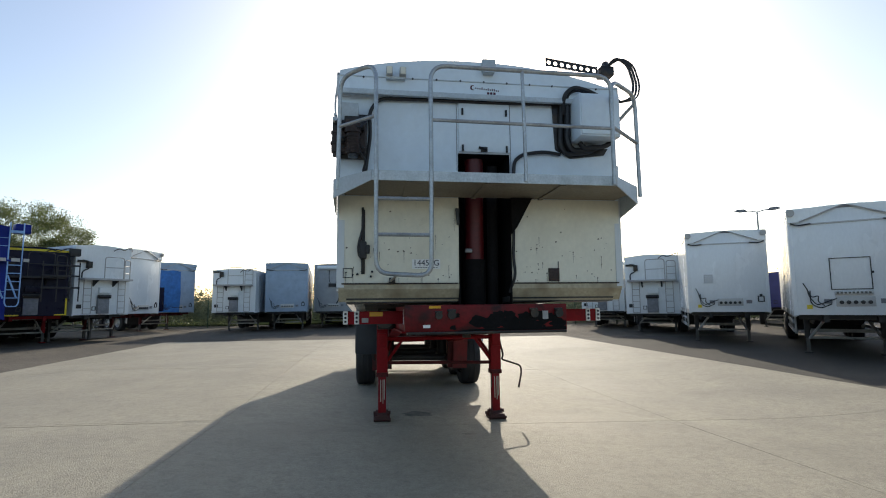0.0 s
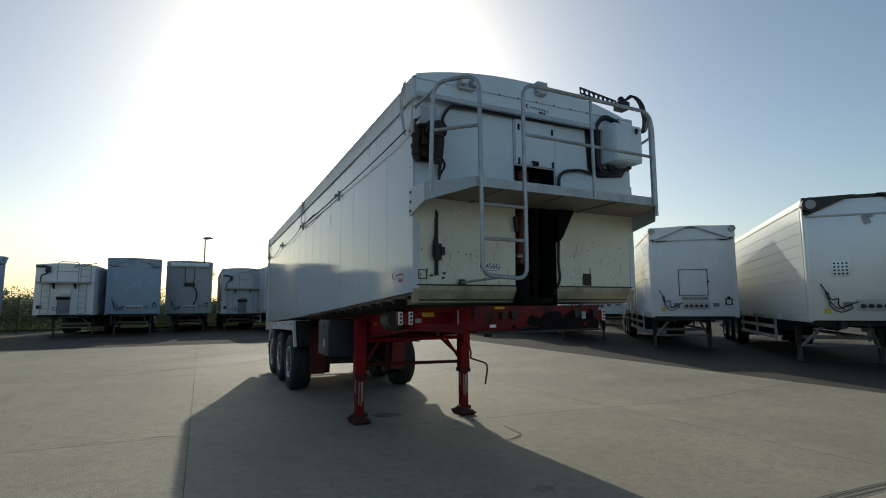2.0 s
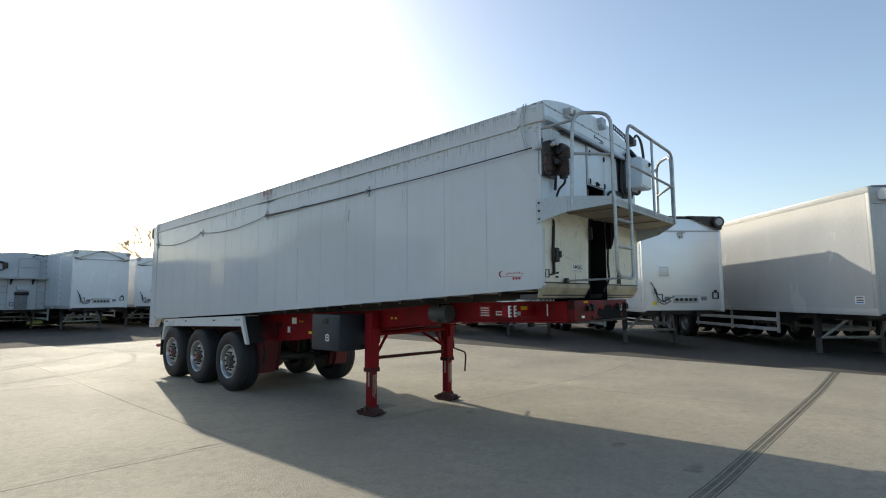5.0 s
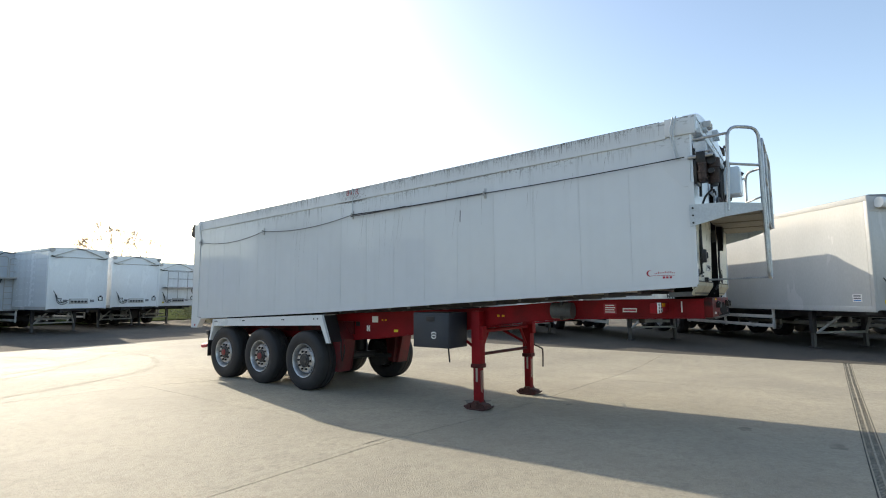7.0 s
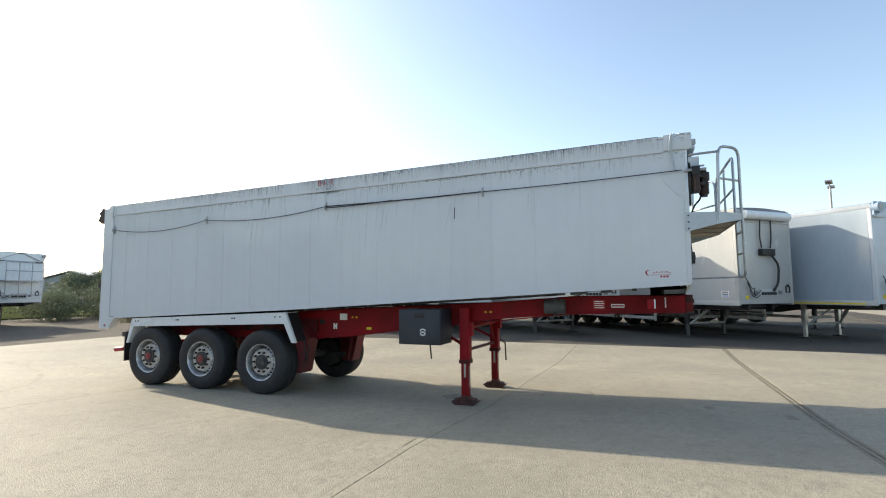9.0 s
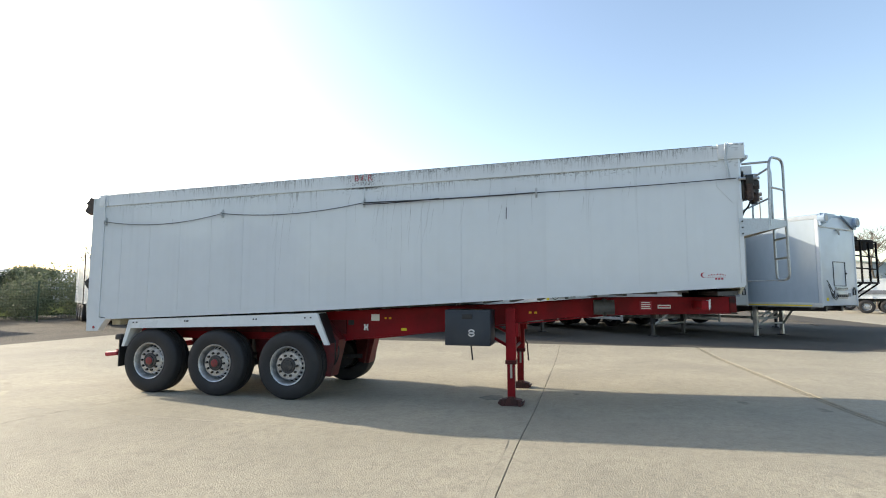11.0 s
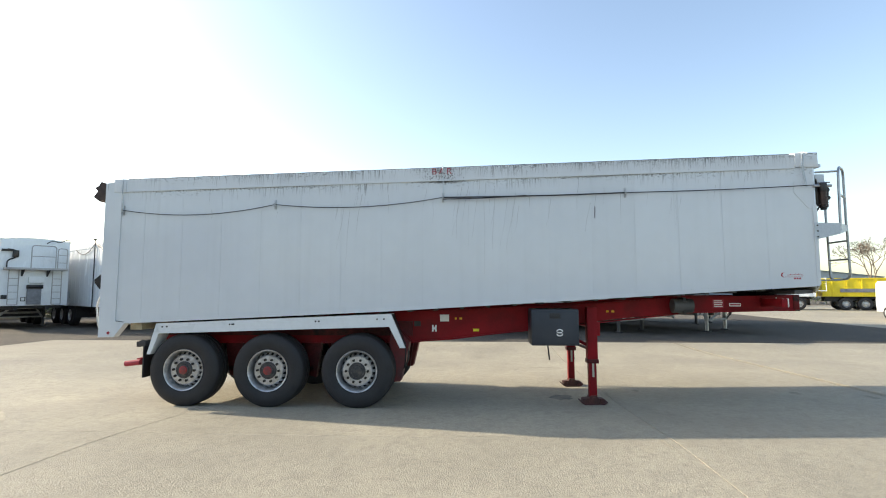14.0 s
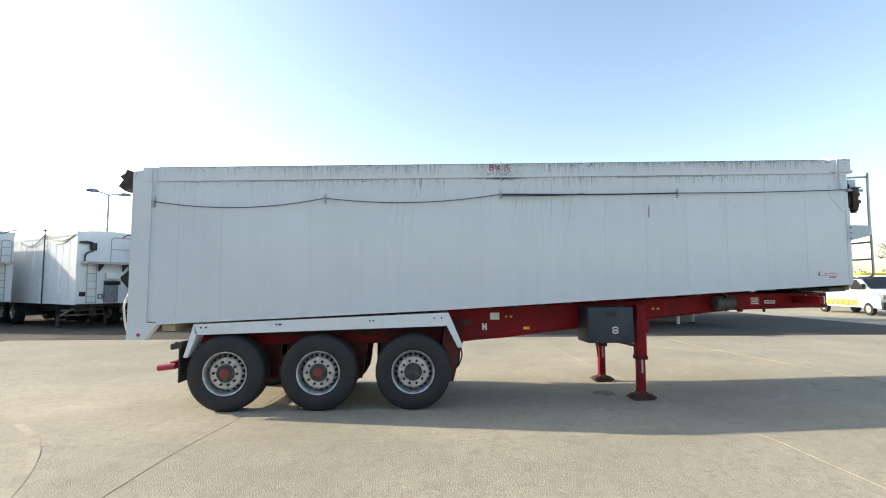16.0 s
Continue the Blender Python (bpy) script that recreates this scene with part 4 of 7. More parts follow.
hoops = [
    [(-1.24, -0.33, 2.50), (-1.225, -0.36, 3.40), (-0.95, -0.62, 3.41), (-0.945, -0.62, 2.55)],
    [(-0.54, -0.62, 2.55), (-0.54, -0.62, 3.415), (0.915, -0.62, 3.405), (0.905, -0.62, 2.52)],
    [(0.92, -0.60, 2.52), (0.92, -0.60, 3.39), (1.29, -0.31, 3.40), (1.30, -0.30, 2.50)],
]
for h in hoops:
    part("guard_rail", tube(nb(), h, RAIL_R, 10, 0.13), GALV, plat, "galvanised tube guard rail")
for p, q in (((-1.235, -0.345, 3.0), (-0.945, -0.62, 3.0)), ((-0.54, -0.62, 2.985), (0.91, -0.62, 2.975)), ((0.92, -0.6, 3.0), (1.295, -0.305, 2.97)), ((0.18, -0.62, 3.41), (0.19, -0.62, 2.53)), ((-1.25, -0.03, 3.31), (-1.225, -0.35, 3.33)), ((1.25, -0.03, 3.24), (1.29, -0.31, 3.33))):
    part("rail_bar", rod(nb(), p, q, 0.0145, 8), GALV, plat)
ladder = part("ladder", tube(nb(), [(-0.945, -0.625, 2.6), (-0.945, -0.63, 1.83), (-0.545, -0.63, 1.81), (-0.54, -0.625, 2.6)], RAIL_R, 10, 0.1), GALV, tipper, "galvanised tube ladder")
for z in (2.375, 2.11):
    part("rung", rod(nb(), (-0.945, -0.628, z), (-0.54, -0.628, z), 0.014, 8), GALV, ladder)
part("ladder_stay", rod(nb(), (-0.80, -0.62, 1.815), (-0.82, -0.01, 1.80), 0.011, 6), GALV, ladder)
bm = box(nb(), -0.83, -0.78, -0.05, -0.01, 1.78, 1.83, 0.006)
part("stay_foot", bm, GREASE, ladder)

# ---- chassis ----
chassis = part("chassis_beam", prism(nb(), [(0.02, 1.375), (0.02, 1.59), (1.6, 1.57), (3.2, 1.45), (5.9, 1.34), (9.75, 1.06), (9.75, 0.86), (6.1, 0.86), (5.8, 0.87), (5.08, 0.92), (3.9, 1.07), (2.6, 1.24), (1.54, 1.335)], "x", -0.69, -0.66), RED_PAINT, tipper, "red painted steel chassis", smooth=False)
part("chassis_beam", prism(nb(), [(0.02, 1.375), (0.02, 1.59), (1.6, 1.57), (3.2, 1.45), (5.9, 1.34), (9.75, 1.06), (9.75, 0.86), (6.1, 0.86), (5.8, 0.87), (5.08, 0.92), (3.9, 1.07), (2.6, 1.24), (1.54, 1.335)], "x", 0.66, 0.69), RED_PAINT, tipper, "red painted steel chassis", smooth=False)
for side in (-1, 1):
    for seg in ([(0.02, 1.365), (1.54, 1.325)], [(1.54, 1.325), (3.9, 1.06)], [(3.9, 1.06), (5.8, 0.86)], [(5.8, 0.86), (9.75, 0.85)]):
        (ya, za), (yb, zb) = seg
        part("flange", prism(nb(), [(ya, za), (ya, za + 0.014), (yb, zb + 0.014), (yb, zb)], "x", side * 0.58, side * 0.72), RED_PAINT, tipper, smooth=False)
for y, z in ((0.5, 1.4), (1.5, 1.38), (2.4, 1.3), (3.05, 1.22), (4.2, 1.1), (5.4, 1.0), (6.45, 0.95), (7.76, 0.95), (9.06, 0.95), (9.7, 0.9)):
    part("cross_member", box(nb(), -0.66, 0.66, y - 0.05, y + 0.05, z, z + 0.14, 0.006), DARK_RED, tipper)
bolster = part("front_bolster", box(nb(), -0.7, 0.7, -0.06, 0.03, 1.375, 1.6, 0.01), BOLSTER, tipper, "red front cross beam, black with grease")
part("rubbing_plate", box(nb(), -0.68, 0.69, -0.075, 0.6, 1.355, 1.377, 0.006), GREASE, bolster)
greasy = random.Random(9)
bm = nb()
for _ in range(70):
    x, z, r = greasy.gauss(0.2, 0.24), greasy.gauss(1.435, 0.045), greasy.uniform(0.012, 0.06)
    if abs(x) < 0.62 and 1.39 + r * 0.5 < z < 1.585 - r * 0.5:
        bm.faces.new([bm.verts.new((min(0.69, x + r * 1.5 * math.cos(k * 0.5712) * greasy.uniform(0.5, 1.1)), -0.0625 - 0.00003 * _, min(1.594, max(1.382, z + r * math.sin(k * 0.5712) * greasy.uniform(0.5, 1.1))))) for k in range(11)])
tagged(part("grease_coating", bm, MATT_BLACK, bolster, "black grease smeared over red paint", smooth=False), kind="stuff")
part("lower_grease", prism(nb(), [(-0.26, 1.38), (-0.18, 1.392), (0.05, 1.4), (0.3, 1.415), (0.5, 1.405), (0.69, 1.41), (0.69, 1.38)], "y", -0.0655, -0.06), MATT_BLACK, bolster, "black grease along the lower edge", smooth=False)
for x, z, r in ((-0.42, 1.51, 0.03), (0.4, 1.52, 0.035), (0.62, 1.52, 0.035), (-0.31, 1.515, 0.036)):
    bm = rod(nb(), (x, -0.06, z), (x, -0.1, z), r, 14)
    box(bm, x - r, x + r, -0.085, -0.06, z + r * 0.7, z + r * 1.3, 0.003)
    part("air_coupling" if r > 0.033 else "socket", bm, GREASE, bolster)
part("amber_reflector", box(nb(), -0.5, -0.4, -0.068, -0.06, 1.57, 1.592), AMBER, bolster, smooth=False)
part("data_plate", box(nb(), -0.55, -0.49, -0.067, -0.06, 1.41, 1.435), WHITE_STICKER, bolster, smooth=False)
part("data_plate", box(nb(), 0.48, 0.53, -0.0665, -0.06, 1.47, 1.54), DULL_FRAME, bolster, smooth=False)
for side in (-1, 1):
    rig = part("outrigger", box(nb(), side * 0.69, side * 1.22, 0.42, 0.5, 1.43, 1.545, 0.006), RED_PAINT, tipper)
    for k in range(2):
        x = side * (1.205 - 0.1 * k)
        bm = box(nb(), x - 0.022, x + 0.022, 0.405, 0.42, 1.43, 1.55, 0.008)
        lampb = part("marker_board", bm, WHITE_STICKER, rig, "white slotted rope plate")
        for z in (1.455, 1.49, 1.525):
            part("slot", rod(nb(), (x, 0.4, z), (x, 0.406, z), 0.011, 10), INK, lampb)
    if side < 0:
        part("amber_reflector", box(nb(), -0.99, -0.87, 0.41, 0.42, 1.5, 1.54), AMBER, rig, smooth=False)
        part("data_plate", box(nb(), -1.06, -1.0, 0.412, 0.42, 1.445, 1.485), DULL_FRAME, rig, smooth=False)
# markings on the beam
for y0, y1, z0, z1, mat, lab in ((5.14, 5.28, 1.195, 1.3, WHITE_STICKER, "white data plate"), (4.68, 4.77, 1.045, 1.085, YELLOW, "yellow warning label"), (5.02, 5.05, 1.225, 1.255, AMBER, "amber reflector"), (4.94, 4.98, 1.225, 1.255, AMBER, "amber reflector"), (5.58, 5.68, 1.12, 1.2, GREASE, "dark green oil stain"), (1.03, 1.19, 1.4, 1.53, LETTER_RED, "red warning panel"), (0.78, 0.95, 1.425, 1.475, WHITE_STICKER, "white lettered label"), (2.72, 2.76, 1.335, 1.365, AMBER, "amber reflector"), (2.64, 2.68, 1.335, 1.365, AMBER, "amber reflector"), (0.26, 0.275, 1.43, 1.56, WHITE_STICKER, "white stripe"), (9.3, 9.34, 0.95, 0.97, AMBER, "amber reflector"), (6.8, 6.84, 1.07, 1.09, AMBER, "amber reflector")):
    p = part("marking", box(nb(), -0.694, -0.69, y0, y1, z0, z1), mat, chassis, lab, smooth=False)
    if "warning panel" in lab:
        for k in range(4):
            part("print_bar", box(nb(), -0.6955, -0.694, y0 + 0.015 + 0.01 * (k % 2), y1 - 0.02, z0 + 0.018 + 0.028 * k, z0 + 0.03 + 0.028 * k), WHITE_STICKER, p, smooth=False)
    if "lettered" in lab:
        part("print_bar", box(nb(), -0.6955, -0.694, y0 + 0.01, y1 - 0.01, z0 + 0.015, z1 - 0.015), LETTER_RED, p, smooth=False)
hook = [(5.33, 1.04), (5.355, 1.04), (5.36, 1.075), (5.375, 1.075), (5.38, 1.04), (5.405, 1.04), (5.4, 1.09), (5.405, 1.14), (5.38, 1.14), (5.375, 1.105), (5.36, 1.105), (5.355, 1.14), (5.33, 1.14), (5.335, 1.09)]
bm = prism(nb(), hook, "x", -0.7, -0.69)
part("rope_hook", bm, WHITE_STICKER, chassis, "white rope hook plate")
tank = part("air_tank", rod(nb(), (-0.82, 1.55, 1.44), (-0.82, 1.83, 1.44), 0.105, 18), TANK, tipper, "grimy grey air tank")
part("tank_strap", box(nb(), -0.9, -0.69, 1.66, 1.7, 1.32, 1.56, 0.006), GREASE, tank)
part("king_pin", rod(nb(), (0, 0.9, 1.26), (0, 0.9, 1.37), 0.045, 12), GREASE, tipper)
part("king_pin", rod(nb(), (-0.6, 0.9, 1.29), (-0.6, 0.9, 1.37), 0.02, 8), GREASE, tipper)
toolbox = part("tool_box", box(nb(), -1.19, -0.72, 3.27, 3.94, 0.885, 1.4, 0.015), NAVY_BOX, tipper, "dark blue grey plastic tool box")
part("box_lid", box(nb(), -1.2, -1.17, 3.285, 3.925, 0.9, 1.375, 0.01), NAVY_BOX, toolbox)
part("box_latch", box(nb(), -1.208, -1.198, 3.53, 3.68, 1.27, 1.345, 0.006), BLACK, toolbox)
mark = bmesh.new()
for a0 in (200, 20):
    arc = [radians(a0 + i * 14) for i in range(11)]
    prism(mark, [(3.545 + 0.052 * math.cos(a), 1.07 + 0.052 * math.sin(a)) for a in arc] + [(3.545 + 0.038 * math.cos(a), 1.07 + 0.038 * math.sin(a)) for a in arc[::-1]], "x", -1.2035, -1.199)
box(mark, -1.2035, -1.199, 3.51, 3.58, 1.062, 1.078)
part("maker_mark", mark, WHITE_STICKER, toolbox, "white round mark", smooth=False)
# landing legs
for side in (-1, 1):
    x = side * 0.815
    fz = ground_z(x, 3.02)
    leg = part("landing_leg", box(nb(), x - 0.075, x + 0.075, 2.945, 3.09, 0.63, 1.42, 0.01), RED_PAINT, tipper, "red landing leg")
    part("collar", box(nb(), x - 0.083, x + 0.083, 2.935, 3.1, 0.6, 0.66, 0.006), DARK_RED, leg)
    inner = part("inner_leg", box(nb(), x - 0.055, x + 0.055, 2.965, 3.075, fz + 0.1, 0.64, 0.006), RED_PAINT, leg)
    for dx in (-0.02, 0.012, 0.03):
        part("scraped_strip", box(nb(), x + dx - 0.006, x + dx + 0.006, 2.961, 2.966, 0.2 + abs(dx) * 3, 0.56), CHROME, inner, smooth=False)
    part("scraped_strip", box(nb(), x - 0.0585, x - 0.0545, 3.0, 3.03, 0.4, 0.6), CHROME, inner, smooth=False)
    # sprung foot: a turned-up sole, a pivot block and two coil rolls
    sole = [(2.83, 0.045), (2.855, 0.025), (2.89, 0.004), (2.93, 0.0), (3.11, 0.0), (3.15, 0.004), (3.185, 0.025), (3.21, 0.045), (3.205, 0.06), (3.17, 0.038), (3.13, 0.022), (2.91, 0.022), (2.87, 0.038), (2.835, 0.06)]
    part("foot", prism(nb(), [(u, v + fz) for u, v in sole], "x", x - 0.115, x + 0.115), FOOT_RUST, leg, "rusty red sprung foot", smooth=False)
    bm = prism(nb(), [(2.93, fz + 0.022), (3.11, fz + 0.022), (3.09, fz + 0.09), (3.06, fz + 0.135), (2.98, fz + 0.135), (2.95, fz + 0.09)], "x", x - 0.085, x + 0.085)
    rod(bm, (x - 0.118, 3.02, fz + 0.1), (x + 0.118, 3.02, fz + 0.1), 0.024, 10)
    part("foot_rocker", bm, FOOT_RUST, leg, smooth=False)
    for dy in (-0.12, 0.12):
        part("foot_spring", rod(nb(), (x - 0.1, 3.02 + dy, fz + 0.05), (x + 0.1, 3.02 + dy, fz + 0.05), 0.03, 10), FOOT_RUST, leg)
        part("foot_strap", prism(nb(), [(3.02 + dy * 0.45, fz + 0.075), (3.02 + dy * 0.45, fz + 0.1), (3.02 + dy * 1.25, fz + 0.085), (3.02 + dy * 1.3, fz + 0.065)], "x", x - 0.07, x + 0.07), FOOT_RUST, leg, smooth=False)
    part("leg_brace", rod(nb(), (x * 0.93, 3.08, 0.86), (side * 0.66, 3.6, 1.12), 0.024, 8), RED_PAINT, leg)
    part("leg_brace", rod(nb(), (x * 0.92, 3.02, 0.8), (side * 0.5, 3.02, 1.14), 0.022, 8), RED_PAINT, leg)
    part("gear_housing", box(nb(), x - 0.06, x + 0.06, 2.9, 2.95, 1.0, 1.2, 0.01), RED_PAINT, leg)
part("leg_cross_tube", rod(nb(), (-0.75, 3.02, 0.785), (0.75, 3.02, 0.755), 0.024, 10), DARK_RED, tipper)
part("leg_cross_tube", rod(nb(), (-0.75, 3.0, 1.12), (0.75, 3.0, 1.12), 0.028, 10), RED_PAINT, tipper)
crank = part("crank_handle", tube(nb(), [(0.88, 2.98, 1.08), (0.93, 2.97, 0.86), (0.9, 2.95, 0.8), (1.17, 2.92, 0.71), (1.185, 2.92, 0.62), (1.13, 2.9, 0.40)], 0.014, 8, 0.06), RUSTY, tipper, "rusty crank handle")
part("breather_pipe", rod(nb(), (-0.69, 3.62, 0.62), (-0.69, 3.65, 0.9), 0.012, 6), BLACK, tipper)

# ---- axles, wheels, mudguards ----
tyre_prof = [(-1.03 + 0.09, 0.3), (-1.235, 0.3), (-1.25, 0.33), (-1.262, 0.40), (-1.255, 0.46), (-1.24, 0.495), (-1.225, 0.515), (-1.2, 0.526), (-1.12, 0.53), (-1.118, 0.518), (-1.1, 0.518), (-1.098, 0.53), (-1.03, 0.53), (-1.028, 0.518), (-1.01, 0.518), (-1.008, 0.53), (-0.93, 0.526), (-0.905, 0.51), (-0.885, 0.47), (-0.875, 0.40), (-0.885, 0.32), (-0.9, 0.3)]
tyre_me = mesh_of("tyre", lathe(nb(), tyre_prof, 64), RUBBER, True)
rim_prof = [(-0.9, 0.275), (-1.08, 0.262), (-1.215, 0.27), (-1.245, 0.285), (-1.25, 0.297), (-1.24, 0.302), (-1.22, 0.296)]
dish_prof = [(-1.10, 0.268), (-1.135, 0.252), (-1.19, 0.222), (-1.206, 0.205), (-1.208, 0.12), (-1.18, 0.1)]
rim_bm = lathe(nb(), rim_prof, 60)
lathe(rim_bm, dish_prof, 80, lambda i, k: i == 1 and k % 4 in (1, 2))
rim_me = mesh_of("rim", rim_bm, RIM, True)
nut_me = mesh_of("wheel_nut", rod(nb(), (-1.2, 0, 0), (-1.236, 0, 0), 0.0195, 6), GREASE)
# drum widened into a dark disc that blocks light through the rim holes
back_me = mesh_of("brake_drum", rod(nb(), (-1.075, 0, 0), (-0.72, 0, 0), 0.256, 32), DARK_FRAME, True)
hub_me = mesh_of("hub", lathe(nb(), [(-1.19, 0.126), (-1.222, 0.123), (-1.23, 0.112), (-1.228, 0.085), (-1.24, 0.08), (-1.243, 0.06), (-1.243, 0.001)], 32), HUB_DARK, True)
hub_cap = mesh_of("hub_cap", lathe(nb(), [(-1.235, 0.066), (-1.25, 0.06), (-1.256, 0.045), (-1.257, 0.001)], 24), HUB_RED, True)
AXLES = (6.445, 7.755, 9.02)
for i, y in enumerate(AXLES):
    axle = part("axle", rod(nb(), (-0.95, y, 0.512), (0.95, y, 0.468), 0.07, 16), DARK_FRAME, tipper)
    for side in (-1, 1):
        wheel = part("wheel", tyre_me, None, tipper, "worn black tyre on silver steel wheel", pose(0, y, ground_z(side * 1.08, y) + 0.528, 0, 0, 0 if side < 0 else 180) @ pose(0, 0, 0, 37 * i))
        rim = part("rim", rim_me, None, wheel)
        part("hub", hub_me, None, wheel, "dark greasy hub")
        if i:
            part("hub_cap", hub_cap, None, wheel, "red painted hub cap")
        part("brake_drum", back_me, None, wheel)
        for k in range(10):
            a = math.tau * k / 10
            part("wheel_nut", nut_me, None, wheel, "", Matrix.Translation((0, 0.158 * math.cos(a), 0.158 * math.sin(a))))
        part("hanger", prism(nb(), [(y - 0.62, 0.86), (y - 0.34, 0.86), (y - 0.42, 0.36), (y - 0.54, 0.33)], "x", side * 0.56, side * 0.66), DARK_RED, tipper, smooth=False)
        part("air_spring", rod(nb(), (side * 0.6, y + 0.42, 0.5), (side * 0.6, y + 0.42, 0.86), 0.13, 20), BLACK, axle)
        part("trailing_arm", box(nb(), side * 0.54, side * 0.66, y - 0.5, y + 0.5, 0.42, 0.5, 0.01), DARK_FRAME, axle)
for side in (-1, 1):
    guard = part("mudguard", prism(nb(), [(9.45, 1.19), (9.42, 1.06), (5.985, 1.165), (5.95, 1.335)], "x", side * 0.95, side * 1.262), MUDGUARD, tipper, "white plastic mudguard", smooth=False)
    part("guard_front", prism(nb(), [(5.95, 1.335), (5.985, 1.17), (5.82, 0.85), (5.74, 0.85)], "x", side * 1.215, side * 1.262), MUDGUARD, guard, smooth=False)
    # grey plate coloured black to stand for the shade on its front
    part("guard_apron", prism(nb(), [(5.955, 1.33), (5.985, 1.17), (5.83, 0.86), (5.77, 0.86)], "x", side * 0.92, side * 1.215), BLACK, guard, "inner apron blackened for shade", smooth=False)
    part("guard_rear", prism(nb(), [(9.45, 1.19), (9.4, 1.06), (9.52, 0.74), (9.575, 0.74)], "x", side * 1.0, side * 1.262), MUDGUARD, guard, smooth=False)
    part("guard_lip", prism(nb(), [(9.42, 1.062), (9.42, 1.045), (5.985, 1.15), (5.985, 1.167)], "x", side * 1.2, side * 1.27), MUDGUARD, guard, smooth=False)
    for y in (9.35, 9.28, 8.33, 8.29, 8.27, 7.05, 7.0, 6.15, 6.05):
        z = 1.12 + (9.45 - y) * 0.036 + 0.02
        part("guard_bolt", rod(nb(), (side * 1.262, y, z), (side * 1.272, y, z), 0.013, 6), BLACK, guard)
    part("mud_flap", box(nb(), side * 0.87, side * 1.25, 9.62, 9.64, 0.4, 0.93), BLACK, tipper, "black rubber mud flap", smooth=False)
    part("flap_holder", box(nb(), side * 0.85, side * 1.26, 9.6, 9.7, 0.86, 0.94, 0.01), DARK_FRAME, tipper)
    part("bumper_end", rod(nb(), (side * 1.2, 9.7, 0.62), (side * 1.2, 9.93, 0.595), 0.042, 14), LETTER_RED, tipper, "red tube bumper end")
    part("rear_lamp", box(nb(), side * 0.9, side * 1.2, 9.72, 9.78, 0.84, 0.92, 0.01), DARK_FRAME, tipper)
    part("rear_chain", tube(nb(), [(side * 1.1, 9.64, 0.9), (side * 1.12, 9.74, 0.93), (side * 1.12, 9.78, 0.84)], 0.018, 6), GREASE, tipper)
part("bumper_bar", box(nb(), -1.15, 1.15, 9.72, 9.8, 0.57, 0.67, 0.01), RED_PAINT, tipper)
for side in (-1, 1):
    part("inner_guard", box(nb(), side * 0.70, side * 0.74, 5.7, 9.6, 0.98, 1.2), DARK_RED, tipper, smooth=False)
    part("inner_guard_front", prism(nb(), [(5.98, 1.2), (5.72, 0.9), (5.86, 0.32), (5.95, 0.32), (6.02, 0.9)], "x", side * 0.66, side * 0.94), HANGER_RED, tipper, smooth=False)
for dy, dx in ((0.0, 0.0), (0.05, -0.05)):
    part("brake_hose", tube(nb(), [(-0.9 + dx, 5.78, 0.9), (-0.92 + dx, 5.72 + dy, 0.7), (-0.9, 5.8, 0.5), (-0.8, 6.0, 0.45)], 0.011, 6, 0.08), BLACK, tipper)


# ---- the yard ----
bm = nb()
gx = [-900, -300, -100, -40, -20, -12] + steps_between(-10.5, 9.0) + [12, 20, 40, 100, 300, 900]
gy = [-900, -300, -100, -40, -20] + steps_between(-13.5, 17.5) + [25, 40, 100, 300, 900]
sheet_rows = [[bm.verts.new((x, y, ground_z(x, y) - 0.05 + (0.02 if x < -10.2 or x > 8.2 or y > 17 else 0.0))) for x in gx] for y in gy]
for a, b in zip(sheet_rows, sheet_rows[1:]):
    for k in range(len(gx) - 1):
        bm.faces.new((a[k], a[k + 1], b[k + 1], b[k]))
tagged(whole("ground", bm, GRAVEL, "trodden grey brown gravel ground", "ground", kind="structure", smooth=False))
# dark ground sheet; its colour takes in the parked row's shade
bm = nb()
prism(bm, [(8.24, -13.2), (8.76, -13.3), (8.76, -40), (44, -40), (44, -14), (20, -10), (20, 16), (8.24, 18.5)], "z", -0.06, -0.006)
whole("asphalt_strip", bm, ASPHALT, "worn asphalt under the parked trailers, darkened with their shade", "asphalt", kind="structure", smooth=False)
bm = nb()
box(bm, -120, 150, 39, 400, -0.1, 0.05)
whole("grass_bank", bm, GRASS, "rough grass beyond the fence", "grass", kind="structure", smooth=False)


def slant(x, y):
    return y - (0.026 if y < 0 else 0.03 if y < 5 else 0.04) * x


yard = thing("pavement", "sunlit pale concrete yard of large cast slabs", "pavement", kind="structure")
COLS = [-10.1, -8.7, -2.9, 3.28, 8.2]
ROWS_Y = [-30.4, -24.6, -18.8, -13.0, -7.2, -1.46, -1.32, 2.63, 8.6, 14.4, 19.6]
slabs = []
for xa, xb in zip(COLS, COLS[1:]):
    for ya, yb in zip(ROWS_Y, ROWS_Y[1:]):
        if (ya, yb) != (-1.46, -1.32):
            slabs.append((xa, xb, ya, yb))
for xa, xb in ((8.2, 14.5), (14.5, 20.3), (20.3, 26.1), (26.1, 31.9), (31.9, 37.7), (37.7, 43.5), (43.5, 49.3)):
    for ya, yb in ((-48.0, -42.2), (-42.2, -36.4), (-36.4, -30.4), (-30.4, -24.6), (-24.6, -18.8), (-18.8, -13.0)):
        slabs.append((xa, xb, ya, yb))
